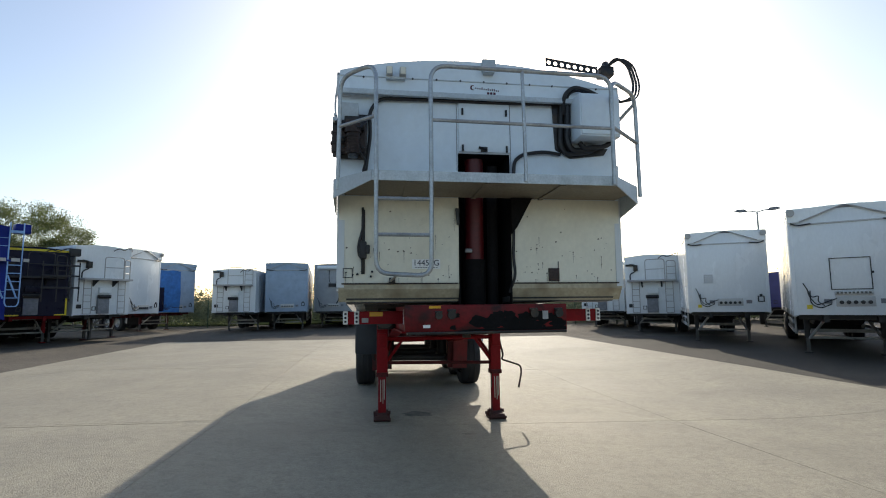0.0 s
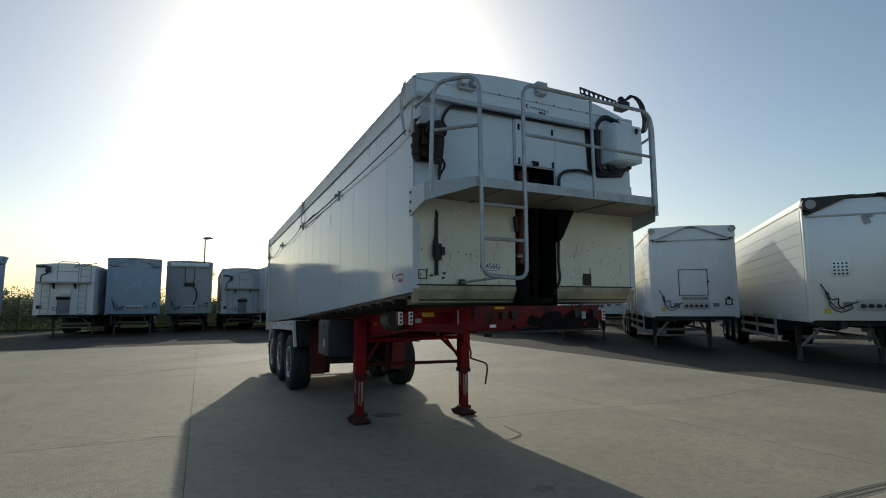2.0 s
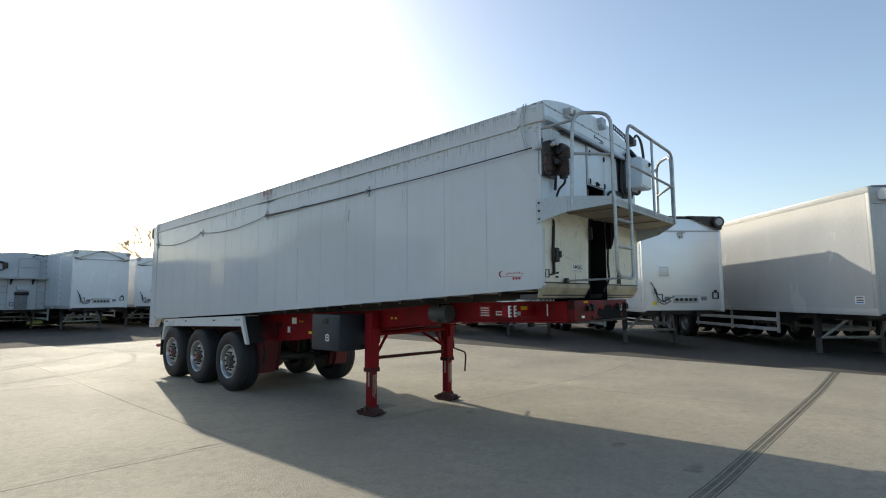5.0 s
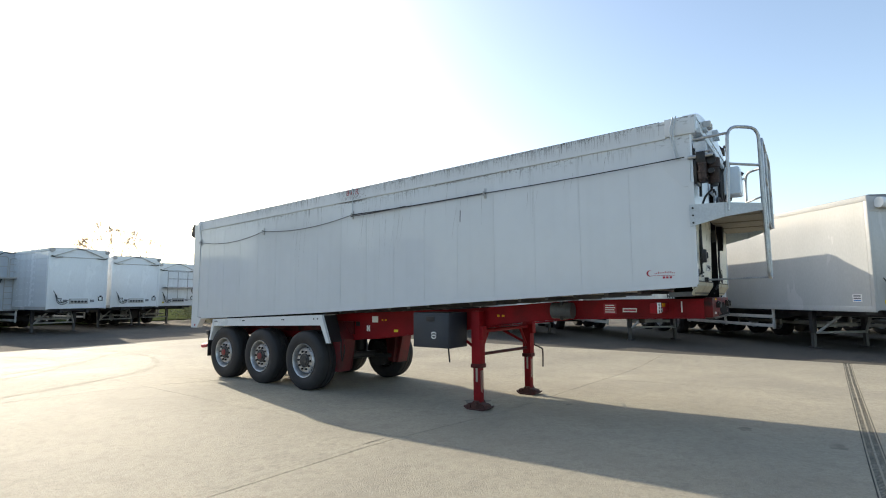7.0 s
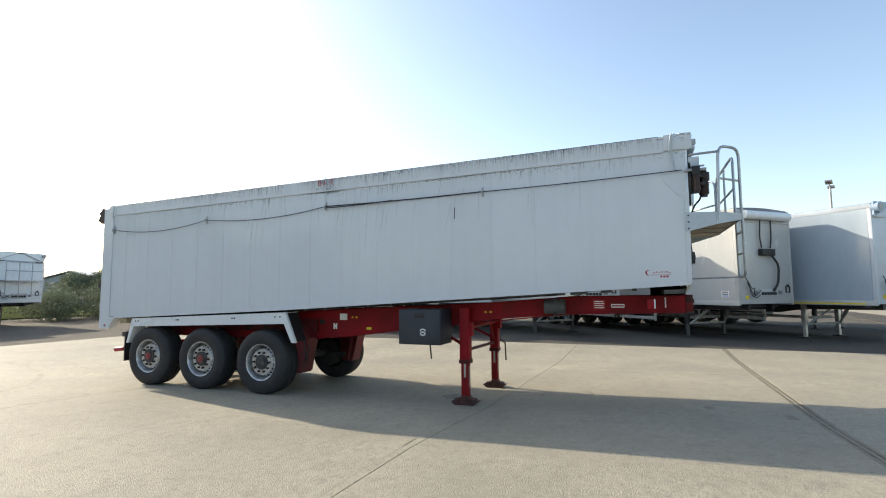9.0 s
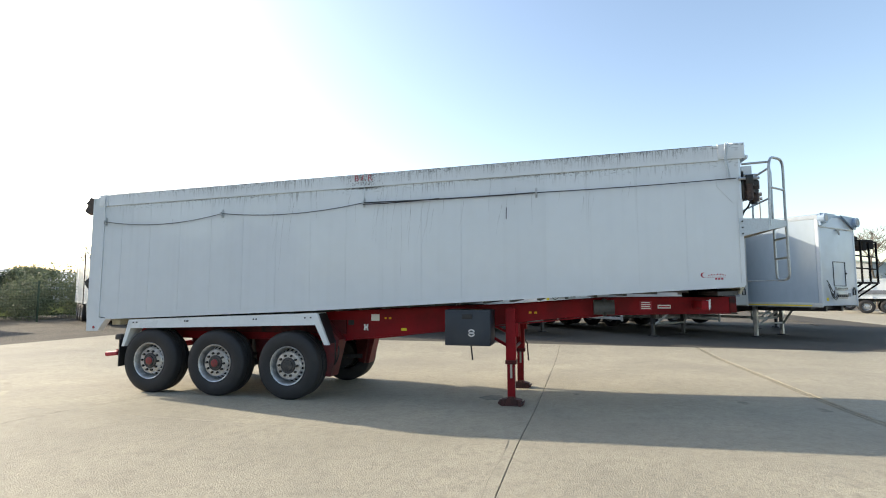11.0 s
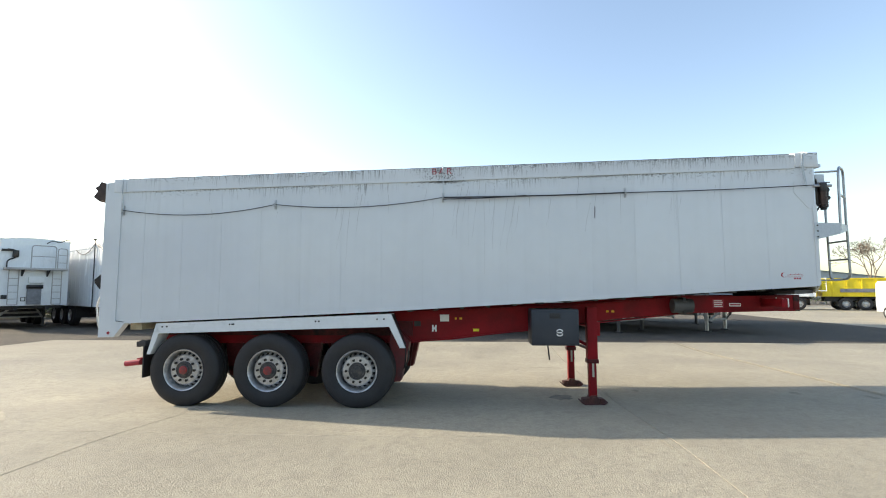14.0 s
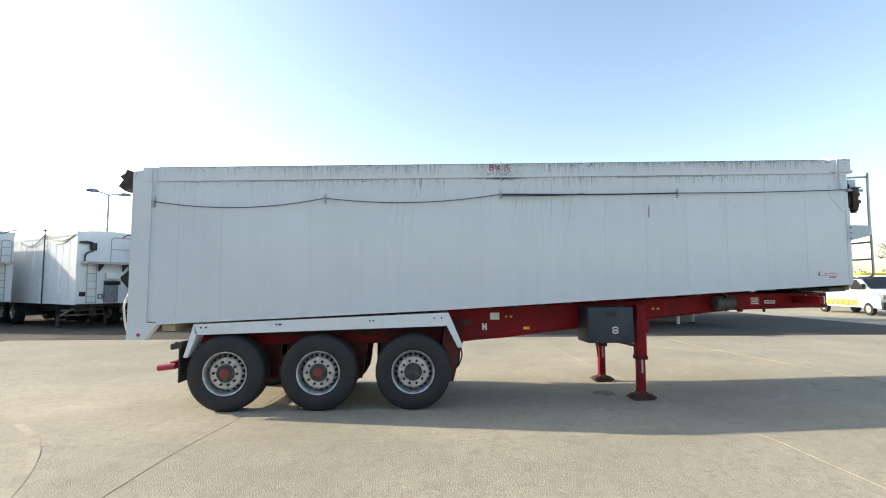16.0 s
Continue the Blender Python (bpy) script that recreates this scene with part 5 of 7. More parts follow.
for xa, xb, ya, yb in slabs:
    g, gx, e = 0.003, 0.001, 0.003
    bm = nb()
    flat = ya < -13.5 or xa > 8
    us = [0, 1] if flat else steps_between(0, 1, 0.5 / (xb - xa))
    vs = [0, 1] if flat else steps_between(0, 1, 0.5 / (yb - ya))
    top = []
    for v in vs:
        top.append([])
        for u in us:
            x = xa + gx + e + (xb - xa - 2 * gx - 2 * e) * u
            y = slant(x, ya) * (1 - v) + slant(x, yb) * v + (g + e) * (1 - 2 * v)
            top[-1].append(bm.verts.new((x, y, ground_z(x, y))))
    for p, q in zip(top, top[1:]):
        for k in range(len(us) - 1):
            bm.faces.new((p[k], p[k + 1], q[k + 1], q[k]))
    rim_of = top[0] + [r[-1] for r in top[1:]] + top[-1][-2::-1] + [r[0] for r in top[-2:0:-1]]
    mid = Vector(((xa + xb) / 2, (ya + yb) / 2, 0))
    low = [bm.verts.new(v.co + Vector((math.copysign(e, v.co.x - mid.x), math.copysign(e, v.co.y - mid.y), -0.012))) for v in rim_of]
    base = [bm.verts.new(v.co - Vector((0, 0, 0.03))) for v in low]
    for k in range(len(rim_of)):
        j = (k + 1) % len(rim_of)
        bm.faces.new((low[k], low[j], rim_of[j], rim_of[k]))
        bm.faces.new((base[k], base[j], low[j], low[k]))
    part("slab", bm, CONCRETE, yard, smooth=False)

# slot drain across the yard: two narrow rows of cast bars between crumbling edges
STAIN = surface("faint oil stain", (0.3, 0.275, 0.22), 0.75, spread=0.3, scale=6, fine=60, bump=0.2)
FILLER = surface("grey joint filler", (0.15, 0.14, 0.115), 0.8, spread=0.3, scale=4, fine=60, bump=0.3)
OIL = surface("old oil in concrete", (0.21, 0.195, 0.165), 0.6, spread=0.4, scale=5, fine=40, bump=0.2)
bm = nb()
fill_rows = [[bm.verts.new((x, y, ground_z(x, y) - 0.008)) for x in steps_between(-10.0, 8.1)] for y in steps_between(-30, 18)]
for p, q in zip(fill_rows, fill_rows[1:]):
    for k in range(len(p) - 1):
        bm.faces.new((p[k], p[k + 1], q[k + 1], q[k]))
filler = part("joint_filler", bm, FILLER, yard, "grey joint filler between the slabs", smooth=False)
drain = thing("drainage_channel", "narrow drainage channel with worn cast bars", "drain", kind="structure")
a, b = -10.0, 8.2
DRAIN_XS = steps_between(a, b)
part("channel_bed", band(nb(), DRAIN_XS, lambda x: slant(x, -1.46), lambda x: slant(x, -1.32), -0.06, -0.01), OIL, drain, smooth=False)
for off, wide in ((-1.448, 0.006), (-1.39, 0.008), (-1.332, 0.006)):
    part("channel_edge", band(nb(), DRAIN_XS, lambda x: slant(x, off) - wide, lambda x: slant(x, off) + wide, -0.05, -0.001), CONCRETE, drain, smooth=False)
bars = nb()
x = -9.9
while x < 8.1:
    for off in (-1.419, -1.361):
        d = random.uniform(-0.003, 0.003)
        zz = ground_z(x, slant(x, off))
        box(bars, x - 0.008, x + 0.009 + d, slant(x, off) - 0.021, slant(x, off) + 0.021 + d, zz - 0.03, zz - 0.004)
    x += 0.046
tagged(part("grating_bars", bars, STAIN, drain, smooth=False), kind="stuff")
for off in (0.1,):
    part("joint_crack", band(nb(), steps_between(-9.8, -3.0, 0.25), lambda x: slant(x, 2.63) + off + 0.012 * math.sin(x * 5.1 + off * 40) - 0.003, lambda x: slant(x, 2.63) + off + 0.012 * math.sin(x * 5.1 + off * 40) + 0.003, -0.002, 0.0012), STAIN, yard, "fine crack beside the joint", smooth=False)
# thin oil stains and tyre scuffs with shapes of their own
def blot(name, x, y, rx, ry, mat, label, z=0.002):
    bm = nb()
    n = 26
    rim_of = []
    for k in range(n):
        px, py = x + rx * math.cos(k * math.tau / n) * random.uniform(0.6, 1.15), y + ry * math.sin(k * math.tau / n) * random.uniform(0.6, 1.15)
        rim_of.append(bm.verts.new((px, py, ground_z(px, py) + z)))
    hub_of = bm.verts.new((x, y, ground_z(x, y) + z))
    for k in range(n):
        bm.faces.new((rim_of[k], rim_of[(k + 1) % n], hub_of))
    whole(name, bm, mat, label, "stain", kind="structure", smooth=False)


SCUFF = surface("tyre scuffed concrete", (0.4, 0.364, 0.282), 0.8, spread=0.25, scale=3, fine=60, bump=0.3)
for m in (SCUFF, OIL, STAIN, FILLER):
    m.node_tree.nodes["Principled BSDF"].inputs["Specular IOR Level"].default_value = 0.12
blot("oil_stain", -0.28, 3.38, 0.26, 0.2, OIL, "dark oil stain on the concrete")
blot("oil_stain", -0.55, -1.1, 0.22, 0.09, STAIN, "faint oil stain beside the drain")
blot("oil_stain", -0.15, -0.25, 0.14, 0.08, STAIN, "small oil stain on the concrete")
blot("oil_stain", 0.24, 2.08, 0.1, 0.06, STAIN, "small oil stain on the concrete")
for cx, cy, r, a0, a1, w in ((-6.8, 15.6, 4.6, -115, 30, 0.04), (-6.8, 15.6, 6.6, -110, 30, 0.05), (-8.6, 20.5, 9.0, -100, -30, 0.05)):
    bm = nb()
    prev = None
    for k in range(41):
        t = radians(a0 + (a1 - a0) * k / 40)
        pair = [bm.verts.new((cx + (r + d) * math.cos(t), cy + (r + d) * math.sin(t), ground_z(cx + (r + d) * math.cos(t), cy + (r + d) * math.sin(t)) + 0.003)) for d in (-w, w)]
        if prev:
            bm.faces.new((prev[0], pair[0], pair[1], prev[1]))
        prev = pair
    whole("tyre_scuff", bm, SCUFF, "curved tyre scuff on the concrete", "tyre mark", kind="structure", smooth=False)
bm = nb()
for _ in range(2600):
    x, y = random.uniform(-40, 45), random.uniform(18, 38)
    if random.random() < 0.45:
        x, y = random.uniform(-30, -10.3), random.uniform(2, 38)
    if _ > 1500:
        x, y = random.uniform(8.22, 8.9) + random.random() ** 3, random.uniform(-14, 18)
    s = random.uniform(0.01, 0.035) if _ <= 1500 else random.uniform(0.006, 0.022)
    v = [bm.verts.new((x + s * u, y + s * w, -0.03 + s * h)) for u, w, h in ((-1, -0.6, 0), (0.9, -0.8, 0), (1, 0.7, 0), (-0.8, 0.9, 0), (0.1, 0.1, 0.8))]
    for i, j in ((0, 1), (1, 2), (2, 3), (3, 0)):
        bm.faces.new((v[i], v[j], v[4]))
whole("loose_stones", bm, GRAVEL, "loose stones scattered over the gravel", "stones", kind="stuff", smooth=False)

# ---- parked trailers ----
far_tyre = mesh_of("tyre", lathe(nb(), [(-1.05, 0.29), (-1.25, 0.29), (-1.262, 0.38), (-1.25, 0.46), (-1.215, 0.515), (-1.1, 0.525), (-0.93, 0.52), (-0.885, 0.46), (-0.88, 0.3)], 32), RUBBER, True)
far_rim_bm = lathe(nb(), [(-1.06, 0.275), (-1.24, 0.29), (-1.22, 0.28), (-1.11, 0.25), (-1.17, 0.2), (-1.18, 0.12), (-1.22, 0.1), (-1.23, 0.001)], 24)
far_rim = mesh_of("rim", far_rim_bm, RIM, True)


def running_gear(t, length, frame_mat, beam_z=1.2, axles=3, legs=True, guards=True, leg_mat=None, brace=True, brace_mat=None):
    for side in (-1, 1):
        part("chassis_beam", prism(nb(), [(0.2, beam_z - 0.02), (0.2, beam_z - 0.2), (3.2, beam_z - 0.24), (4.2, beam_z - 0.42), (length - 0.3, beam_z - 0.42), (length - 0.3, beam_z - 0.02)], "x", side * 0.5, side * 0.62), frame_mat, t, smooth=False)
        if guards:
            for z in (0.55, 0.85):
                part("side_guard", box(nb(), side * 1.16, side * 1.2, 3.6, length - 5.0, z, z + 0.11, 0.01), GUARD_PAINT, t)
            for y in (3.6, (length - 1.4) / 2, length - 5.1):
                part("guard_post", box(nb(), side * 1.1, side * 1.165, y, y + 0.07, 0.5, beam_z, 0.006), GUARD_PAINT, t)
    for y in [0.4 + i * 1.4 for i in range(int(length / 1.4))]:
        part("cross_member", box(nb(), -1.15, 1.15, y, y + 0.09, beam_z - 0.13, beam_z - 0.005), frame_mat, t, smooth=False)
    for i in range(axles):
        y = length - 1.6 - (axles - 1 - i) * 1.31
        part("axle", rod(nb(), (-0.9, y, 0.525), (0.9, y, 0.525), 0.07, 10), DARK_FRAME, t)
        for side in (-1, 1):
            w = part("wheel", far_tyre, None, t, "", pose(0, y, 0.525, 0, 0, 0 if side < 0 else 180))
            part("rim", far_rim, None, w)
    if legs:
        for side in (-1, 1):
            leg = part("landing_leg", box(nb(), side * 0.83, side * 0.97, 2.3, 2.44, 0.45, beam_z - 0.05, 0.01), leg_mat or frame_mat, t)
            part("inner_leg", box(nb(), side * 0.85, side * 0.95, 2.32, 2.42, 0.03, 0.5), (SILVER_LEG if leg_mat else TANK), leg, smooth=False)
            part("foot", box(nb(), side * 0.79, side * 1.01, 2.22, 2.52, 0.0, 0.04, 0.01), frame_mat, leg)
        if brace:
            bm = nb()
            for p, q in (((-0.85, 2.3, 0.45), (-0.45, 1.7, beam_z - 0.12)), ((0.85, 2.3, 0.45), (0.45, 1.7, beam_z - 0.12)), ((-0.85, 2.3, 0.47), (0.85, 2.3, 0.47)), ((-0.45, 1.7, beam_z - 0.15), (0.45, 1.7, beam_z - 0.15))):
                rod(bm, p, q, 0.04, 6)
            part("leg_brace", bm, brace_mat or DULL_FRAME, t, "welded grey leg brace")
            part("step_bar", box(nb(), -0.8, 0.8, 2.5, 2.56, 0.62, 0.72, 0.008), DULL_FRAME, t, "pale grey cross bar")
    part("rear_bumper", box(nb(), -1.2, 1.2, length - 0.2, length - 0.08, 0.5, 0.64, 0.01), DULL_FRAME, t)
    part("mud_flap", box(nb(), -1.2, 1.2, length - 5.0, length - 4.98, 0.4, 1.0), BLACK, t, smooth=False)


def cable_set(front, y=-0.06, x=-0.95, z=1.75, right=0.5):
    for pts in ([(x, y, z + 0.15), (x + 0.02, y - 0.05, z - 0.05), (x + 0.18, y - 0.1, z - 0.3), (x + 0.45, y - 0.06, z - 0.18), (x + 0.62, y, z - 0.12)],
                [(x - 0.08, y, z + 0.3), (x, y - 0.05, z + 0.12), (x + 0.08, y - 0.09, z - 0.1), (x + 0.24, y - 0.08, z - 0.02), (x + 0.2, y - 0.05, z - 0.2), (x + 0.35, y, z - 0.3)],
                [(x + 0.06, y, z + 0.1), (x + 0.05, y - 0.08, z - 0.25), (x + 0.25, y - 0.1, z - 0.38), (x + 0.5, y - 0.04, z - 0.26)]):
        part("cable", tube(nb(), pts, 0.014, 6, 0.1), BLACK, front, "hanging black air hose")


def box_trailer(x, y, turn, label, paint, side_paint, length=13.3, top=4.05, floor=1.2, style="flaps", planks=True, hatch=False, grille=False, frame_mat=None, ladder=False, flap_mat=None, stripes=False, leg_mat=None, strip=False, brace_mat=None, tarp=False, plain=False, group="parked trailers"):
    """A tall box trailer seen from the headboard: y = 0 is the front, it runs back along y."""
    frame_mat = frame_mat or DARK_FRAME
    t = thing("box_trailer", label, "trailer", pose(x, y, 0, 0, 0, turn), group)
    w = 1.275
    running_gear(t, length, frame_mat, floor, leg_mat=leg_mat, brace_mat=brace_mat)
    front = part("front_wall", box(nb(), -w + 0.08, w - 0.08, 0.0, 0.06, floor, top - 0.02, 0.004), paint, t)
    for side in (-1, 1):
        part("corner_post", box(nb(), side * (w - 0.1), side * (w + 0.004), -0.012, 0.1, floor - 0.02, top, 0.02), paint, t)
        wall = part("side_wall", box(nb(), side * (w - 0.05), side * (w - 0.012), 0.1, length, floor, top - 0.02), side_paint, t, smooth=False)
        if planks:
            n = 9
            h = (top - 0.2 - floor - 0.12) / n
            pm = mesh_of("plank", box(nb(), -0.014, 0.0145, 0.1, length - 0.05, 0.004, h - 0.004), side_paint)
            for i in range(n):
                part("plank", pm, None, wall, "", Matrix.Translation((side * (w - 0.002), 0, floor + 0.12 + i * h)))
        else:
            part("panel_skin", box(nb(), side * (w - 0.014), side * (w + 0.002), 0.1, length - 0.05, floor + 0.1, top - 0.14), side_paint, wall, smooth=False)
        part("bottom_rail", box(nb(), side * (w - 0.06), side * (w + 0.008), 0.0, length, floor - 0.05, floor + 0.1, 0.008), LIGHT_GREY, t)
        part("top_rail", box(nb(), side * (w - 0.06), side * (w + 0.01), 0.0, length, top - 0.15, top, 0.012), paint, t)
        if stripes:
            for k in range(5):
                part("white_stripe", box(nb(), side * (w + 0.001), side * (w + 0.02), 0.12, 2.2, floor + 0.35 + k * 0.52, floor + 0.6 + k * 0.52), WHITE_STICKER, wall, smooth=False)
        if strip:
            part("reflective_strip", box(nb(), side * (w + 0.008), side * (w + 0.011), 0.3, length - 0.4, floor - 0.02, floor + 0.025), YELLOW, t, smooth=False)
    part("rear_door", box(nb(), -w, w, length - 0.06, length, floor, top, 0.01), paint, t)
    part("roof_sheet", prism(nb(), [(-w, top - 0.01), (-w + 0.1, top + 0.03), (-0.3, top + 0.075), (0.3, top + 0.075), (w - 0.1, top + 0.03), (w, top - 0.01)], "y", 0.02, length), flap_mat or SHEET, t, smooth=False)
    part("header_bar", box(nb(), -w + 0.06, w - 0.06, -0.03, 0.0, top - 0.42, top - 0.38, 0.004), LIGHT_GREY, front)
    if style == "flaps":
        for side in (-1, 1):
            bm = prism(nb(), [(side * w, top + 0.03), (side * 0.05, top + 0.06), (side * 0.98, top - 0.34), (side * w, top - 0.34)], "y", -0.07, -0.03)
            part("sheet_flap", bm, paint, front, smooth=False)
            part("flap_edge", rod(nb(), (side * 0.05, -0.075, top + 0.05), (side * 1.0, -0.075, top - 0.33), 0.018, 6), DULL_FRAME, front)
            part("roll_end", rod(nb(), (side * 1.19, -0.16, top - 0.08), (side * 1.19, 0.0, top - 0.08), 0.1, 16), flap_mat or DULL_FRAME, front)
            part("pull_cord", tube(nb(), [(side * 1.2, -0.08, top - 0.36), (side * 1.05, -0.1, top - 0.44), (side * 0.75, -0.09, top - 0.4)], 0.02, 6, 0.1), BLACK, front)
    elif style == "roller":
        part("sheet_roller", rod(nb(), (-1.05, -0.12, top - 0.2), (1.05, -0.12, top - 0.2), 0.14, 20), WHITE_PAINT, front, "white round roller casing")
        for dx in (-0.25, 0.25):
            part("cable", tube(nb(), [(dx, -0.08, top - 0.35), (dx * 1.1, -0.06, top - 0.9), (dx * 0.8, -0.06, top - 1.25)], 0.022, 6, 0.2), BLACK, front)
        box_bm = box(nb(), -0.3, 0.3, -0.16, 0.0, top - 1.5, top - 1.28, 0.015)
        part("junction_box", box_bm, BLACK, front)
        part("cable", tube(nb(), [(0.2, -0.1, top - 1.5), (0.45, -0.14, top - 1.8), (0.4, -0.12, top - 2.4), (0.25, -0.06, top - 2.65)], 0.035, 8, 0.2), BLACK, front)
    elif style == "drums":
        for side in (-1, 1):
            drum = part("sheet_drum", rod(nb(), (side * 1.13, -0.2, top - 0.13), (side * 1.13, 0.0, top - 0.13), 0.17, 24), flap_mat or BLACK, front, "round sheet roll end")
            part("drum_face", rod(nb(), (side * 1.13, -0.21, top - 0.13), (side * 1.13, -0.2, top - 0.13), 0.11, 20), DULL_FRAME, drum)
            bm = prism(nb(), [(side * w, top + 0.05), (side * 0.2, top + 0.07), (side * 0.8, top - 0.2), (side * 1.15, top - 0.36), (side * w, top - 0.36)], "y", -0.09, -0.03)
            part("sheet_flap", bm, flap_mat or GREASE, front, smooth=False)
        bm = tube(nb(), [(-0.08, -0.05, top - 0.45), (-0.02, -0.08, top - 0.62), (0.02, -0.08, top - 0.62), (0.0, -0.05, top - 0.45)], 0.02, 6)
        box(bm, -0.1, 0.12, -0.06, -0.02, top - 0.47, top - 0.44)
        part("sheet_hook", bm, DULL_FRAME, front)
    if ladder:
        frame = part("catwalk", box(nb(), -1.0, 1.0, -0.5, -0.02, 2.3, 2.37, 0.006), GALV, front, "grey steel catwalk frame")
        for xx in (-0.95, -0.3, 0.35, 0.95):
            part("frame_post", rod(nb(), (xx, -0.46, 1.5), (xx, -0.46, 3.3), 0.025, 6), GALV, frame)
        for zz in (1.6, 2.85, 3.3):
            part("frame_rail", rod(nb(), (-0.95, -0.46, zz), (0.95, -0.46, zz), 0.025, 6), GALV, frame)
    if tarp:
        bm = prism(nb(), [(-1.28, floor + 0.06), (0.2, floor + 0.02), (0.26, floor + 1.2), (0.2, top - 0.5), (-0.3, top - 0.42), (-0.7, top - 0.5), (-1.28, top - 0.44)], "y", -0.06, -0.02)
        part("blue_sheet", bm, TARP_BLUE, front, "bright blue tarpaulin over the headboard", smooth=False)
        part("sheet_fold", box(nb(), -1.2, -0.85, -0.08, -0.06, floor + 0.1, floor + 1.6, 0.008), NAVY_PAINT, front, "dark opening in the tarpaulin")
    if hatch:
        bm = nb()
        for a in ((-0.43, 0.43, 2.68, 2.7), (-0.43, 0.43, 1.86, 1.88), (-0.43, -0.41, 1.86, 2.7), (0.41, 0.43, 1.86, 2.7)):
            box(bm, a[0], a[1], -0.02, 0.0, a[2], a[3])
        part("hatch_frame", bm, DARK_FRAME, front, "dark hatch frame")
        part("hatch_handle", box(nb(), 0.42, 0.47, -0.05, 0.0, 2.27, 2.33, 0.01), BLACK, front)
        step = part("step_tread", box(nb(), -0.36, 0.42, -0.07, 0.0, 1.73, 1.83, 0.006), GALV, front)
        for k in range(9):
            part("tread_hole", box(nb(), -0.33 + k * 0.082, -0.28 + k * 0.082, -0.074, -0.068, 1.755, 1.805), TANK, step, smooth=False)
    if grille:
        g = part("vent_plate", box(nb(), -0.78, -0.42, -0.02, 0.0, 2.22, 2.58, 0.004), paint, front)
        for i in range(4):
            for j in range(4):
                part("vent_hole", rod(nb(), (-0.72 + 0.08 * i, -0.024, 2.28 + 0.08 * j), (-0.72 + 0.08 * i, -0.019, 2.28 + 0.08 * j), 0.024, 8), INK, g)
    panel = part("socket_panel", box(nb(), -0.35, 0.45, -0.025, 0.0, 1.42, 1.68, 0.004), LIGHT_GREY, front)
    for k in range(5):
        part("socket", rod(nb(), (-0.24 + 0.145 * k, -0.07, 1.53), (-0.24 + 0.145 * k, -0.02, 1.53), 0.048, 12), BLACK, panel)
    part("data_plate", box(nb(), 0.55, 0.72, -0.02, 0.0, 1.5, 1.62), SHEET, front, smooth=False)
    part("data_plate", box(nb(), -0.6, -0.43, -0.02, 0.0, 1.5, 1.62), SHEET, front, smooth=False)
    if not plain:
        part("yellow_label", box(nb(), -0.98, -0.86, -0.018, 0.0, 1.36, 1.47), YELLOW, front, smooth=False)
    bm = nb()
    for a in ((0.9, 1.1, 1.55, 1.58), (0.9, 1.1, 1.73, 1.76), (0.9, 0.93, 1.55, 1.76), (1.07, 1.1, 1.55, 1.76)):
        box(bm, a[0], a[1], -0.03, 0.0, a[2], a[3])
    part("plug_bracket", bm, BLACK, front, smooth=False)
    part("lamp_bracket", box(nb(), 0.96, 1.04, -0.04, 0.0, 1.76, 1.82), BLACK, front, smooth=False)
    cable_set(front)
    return t


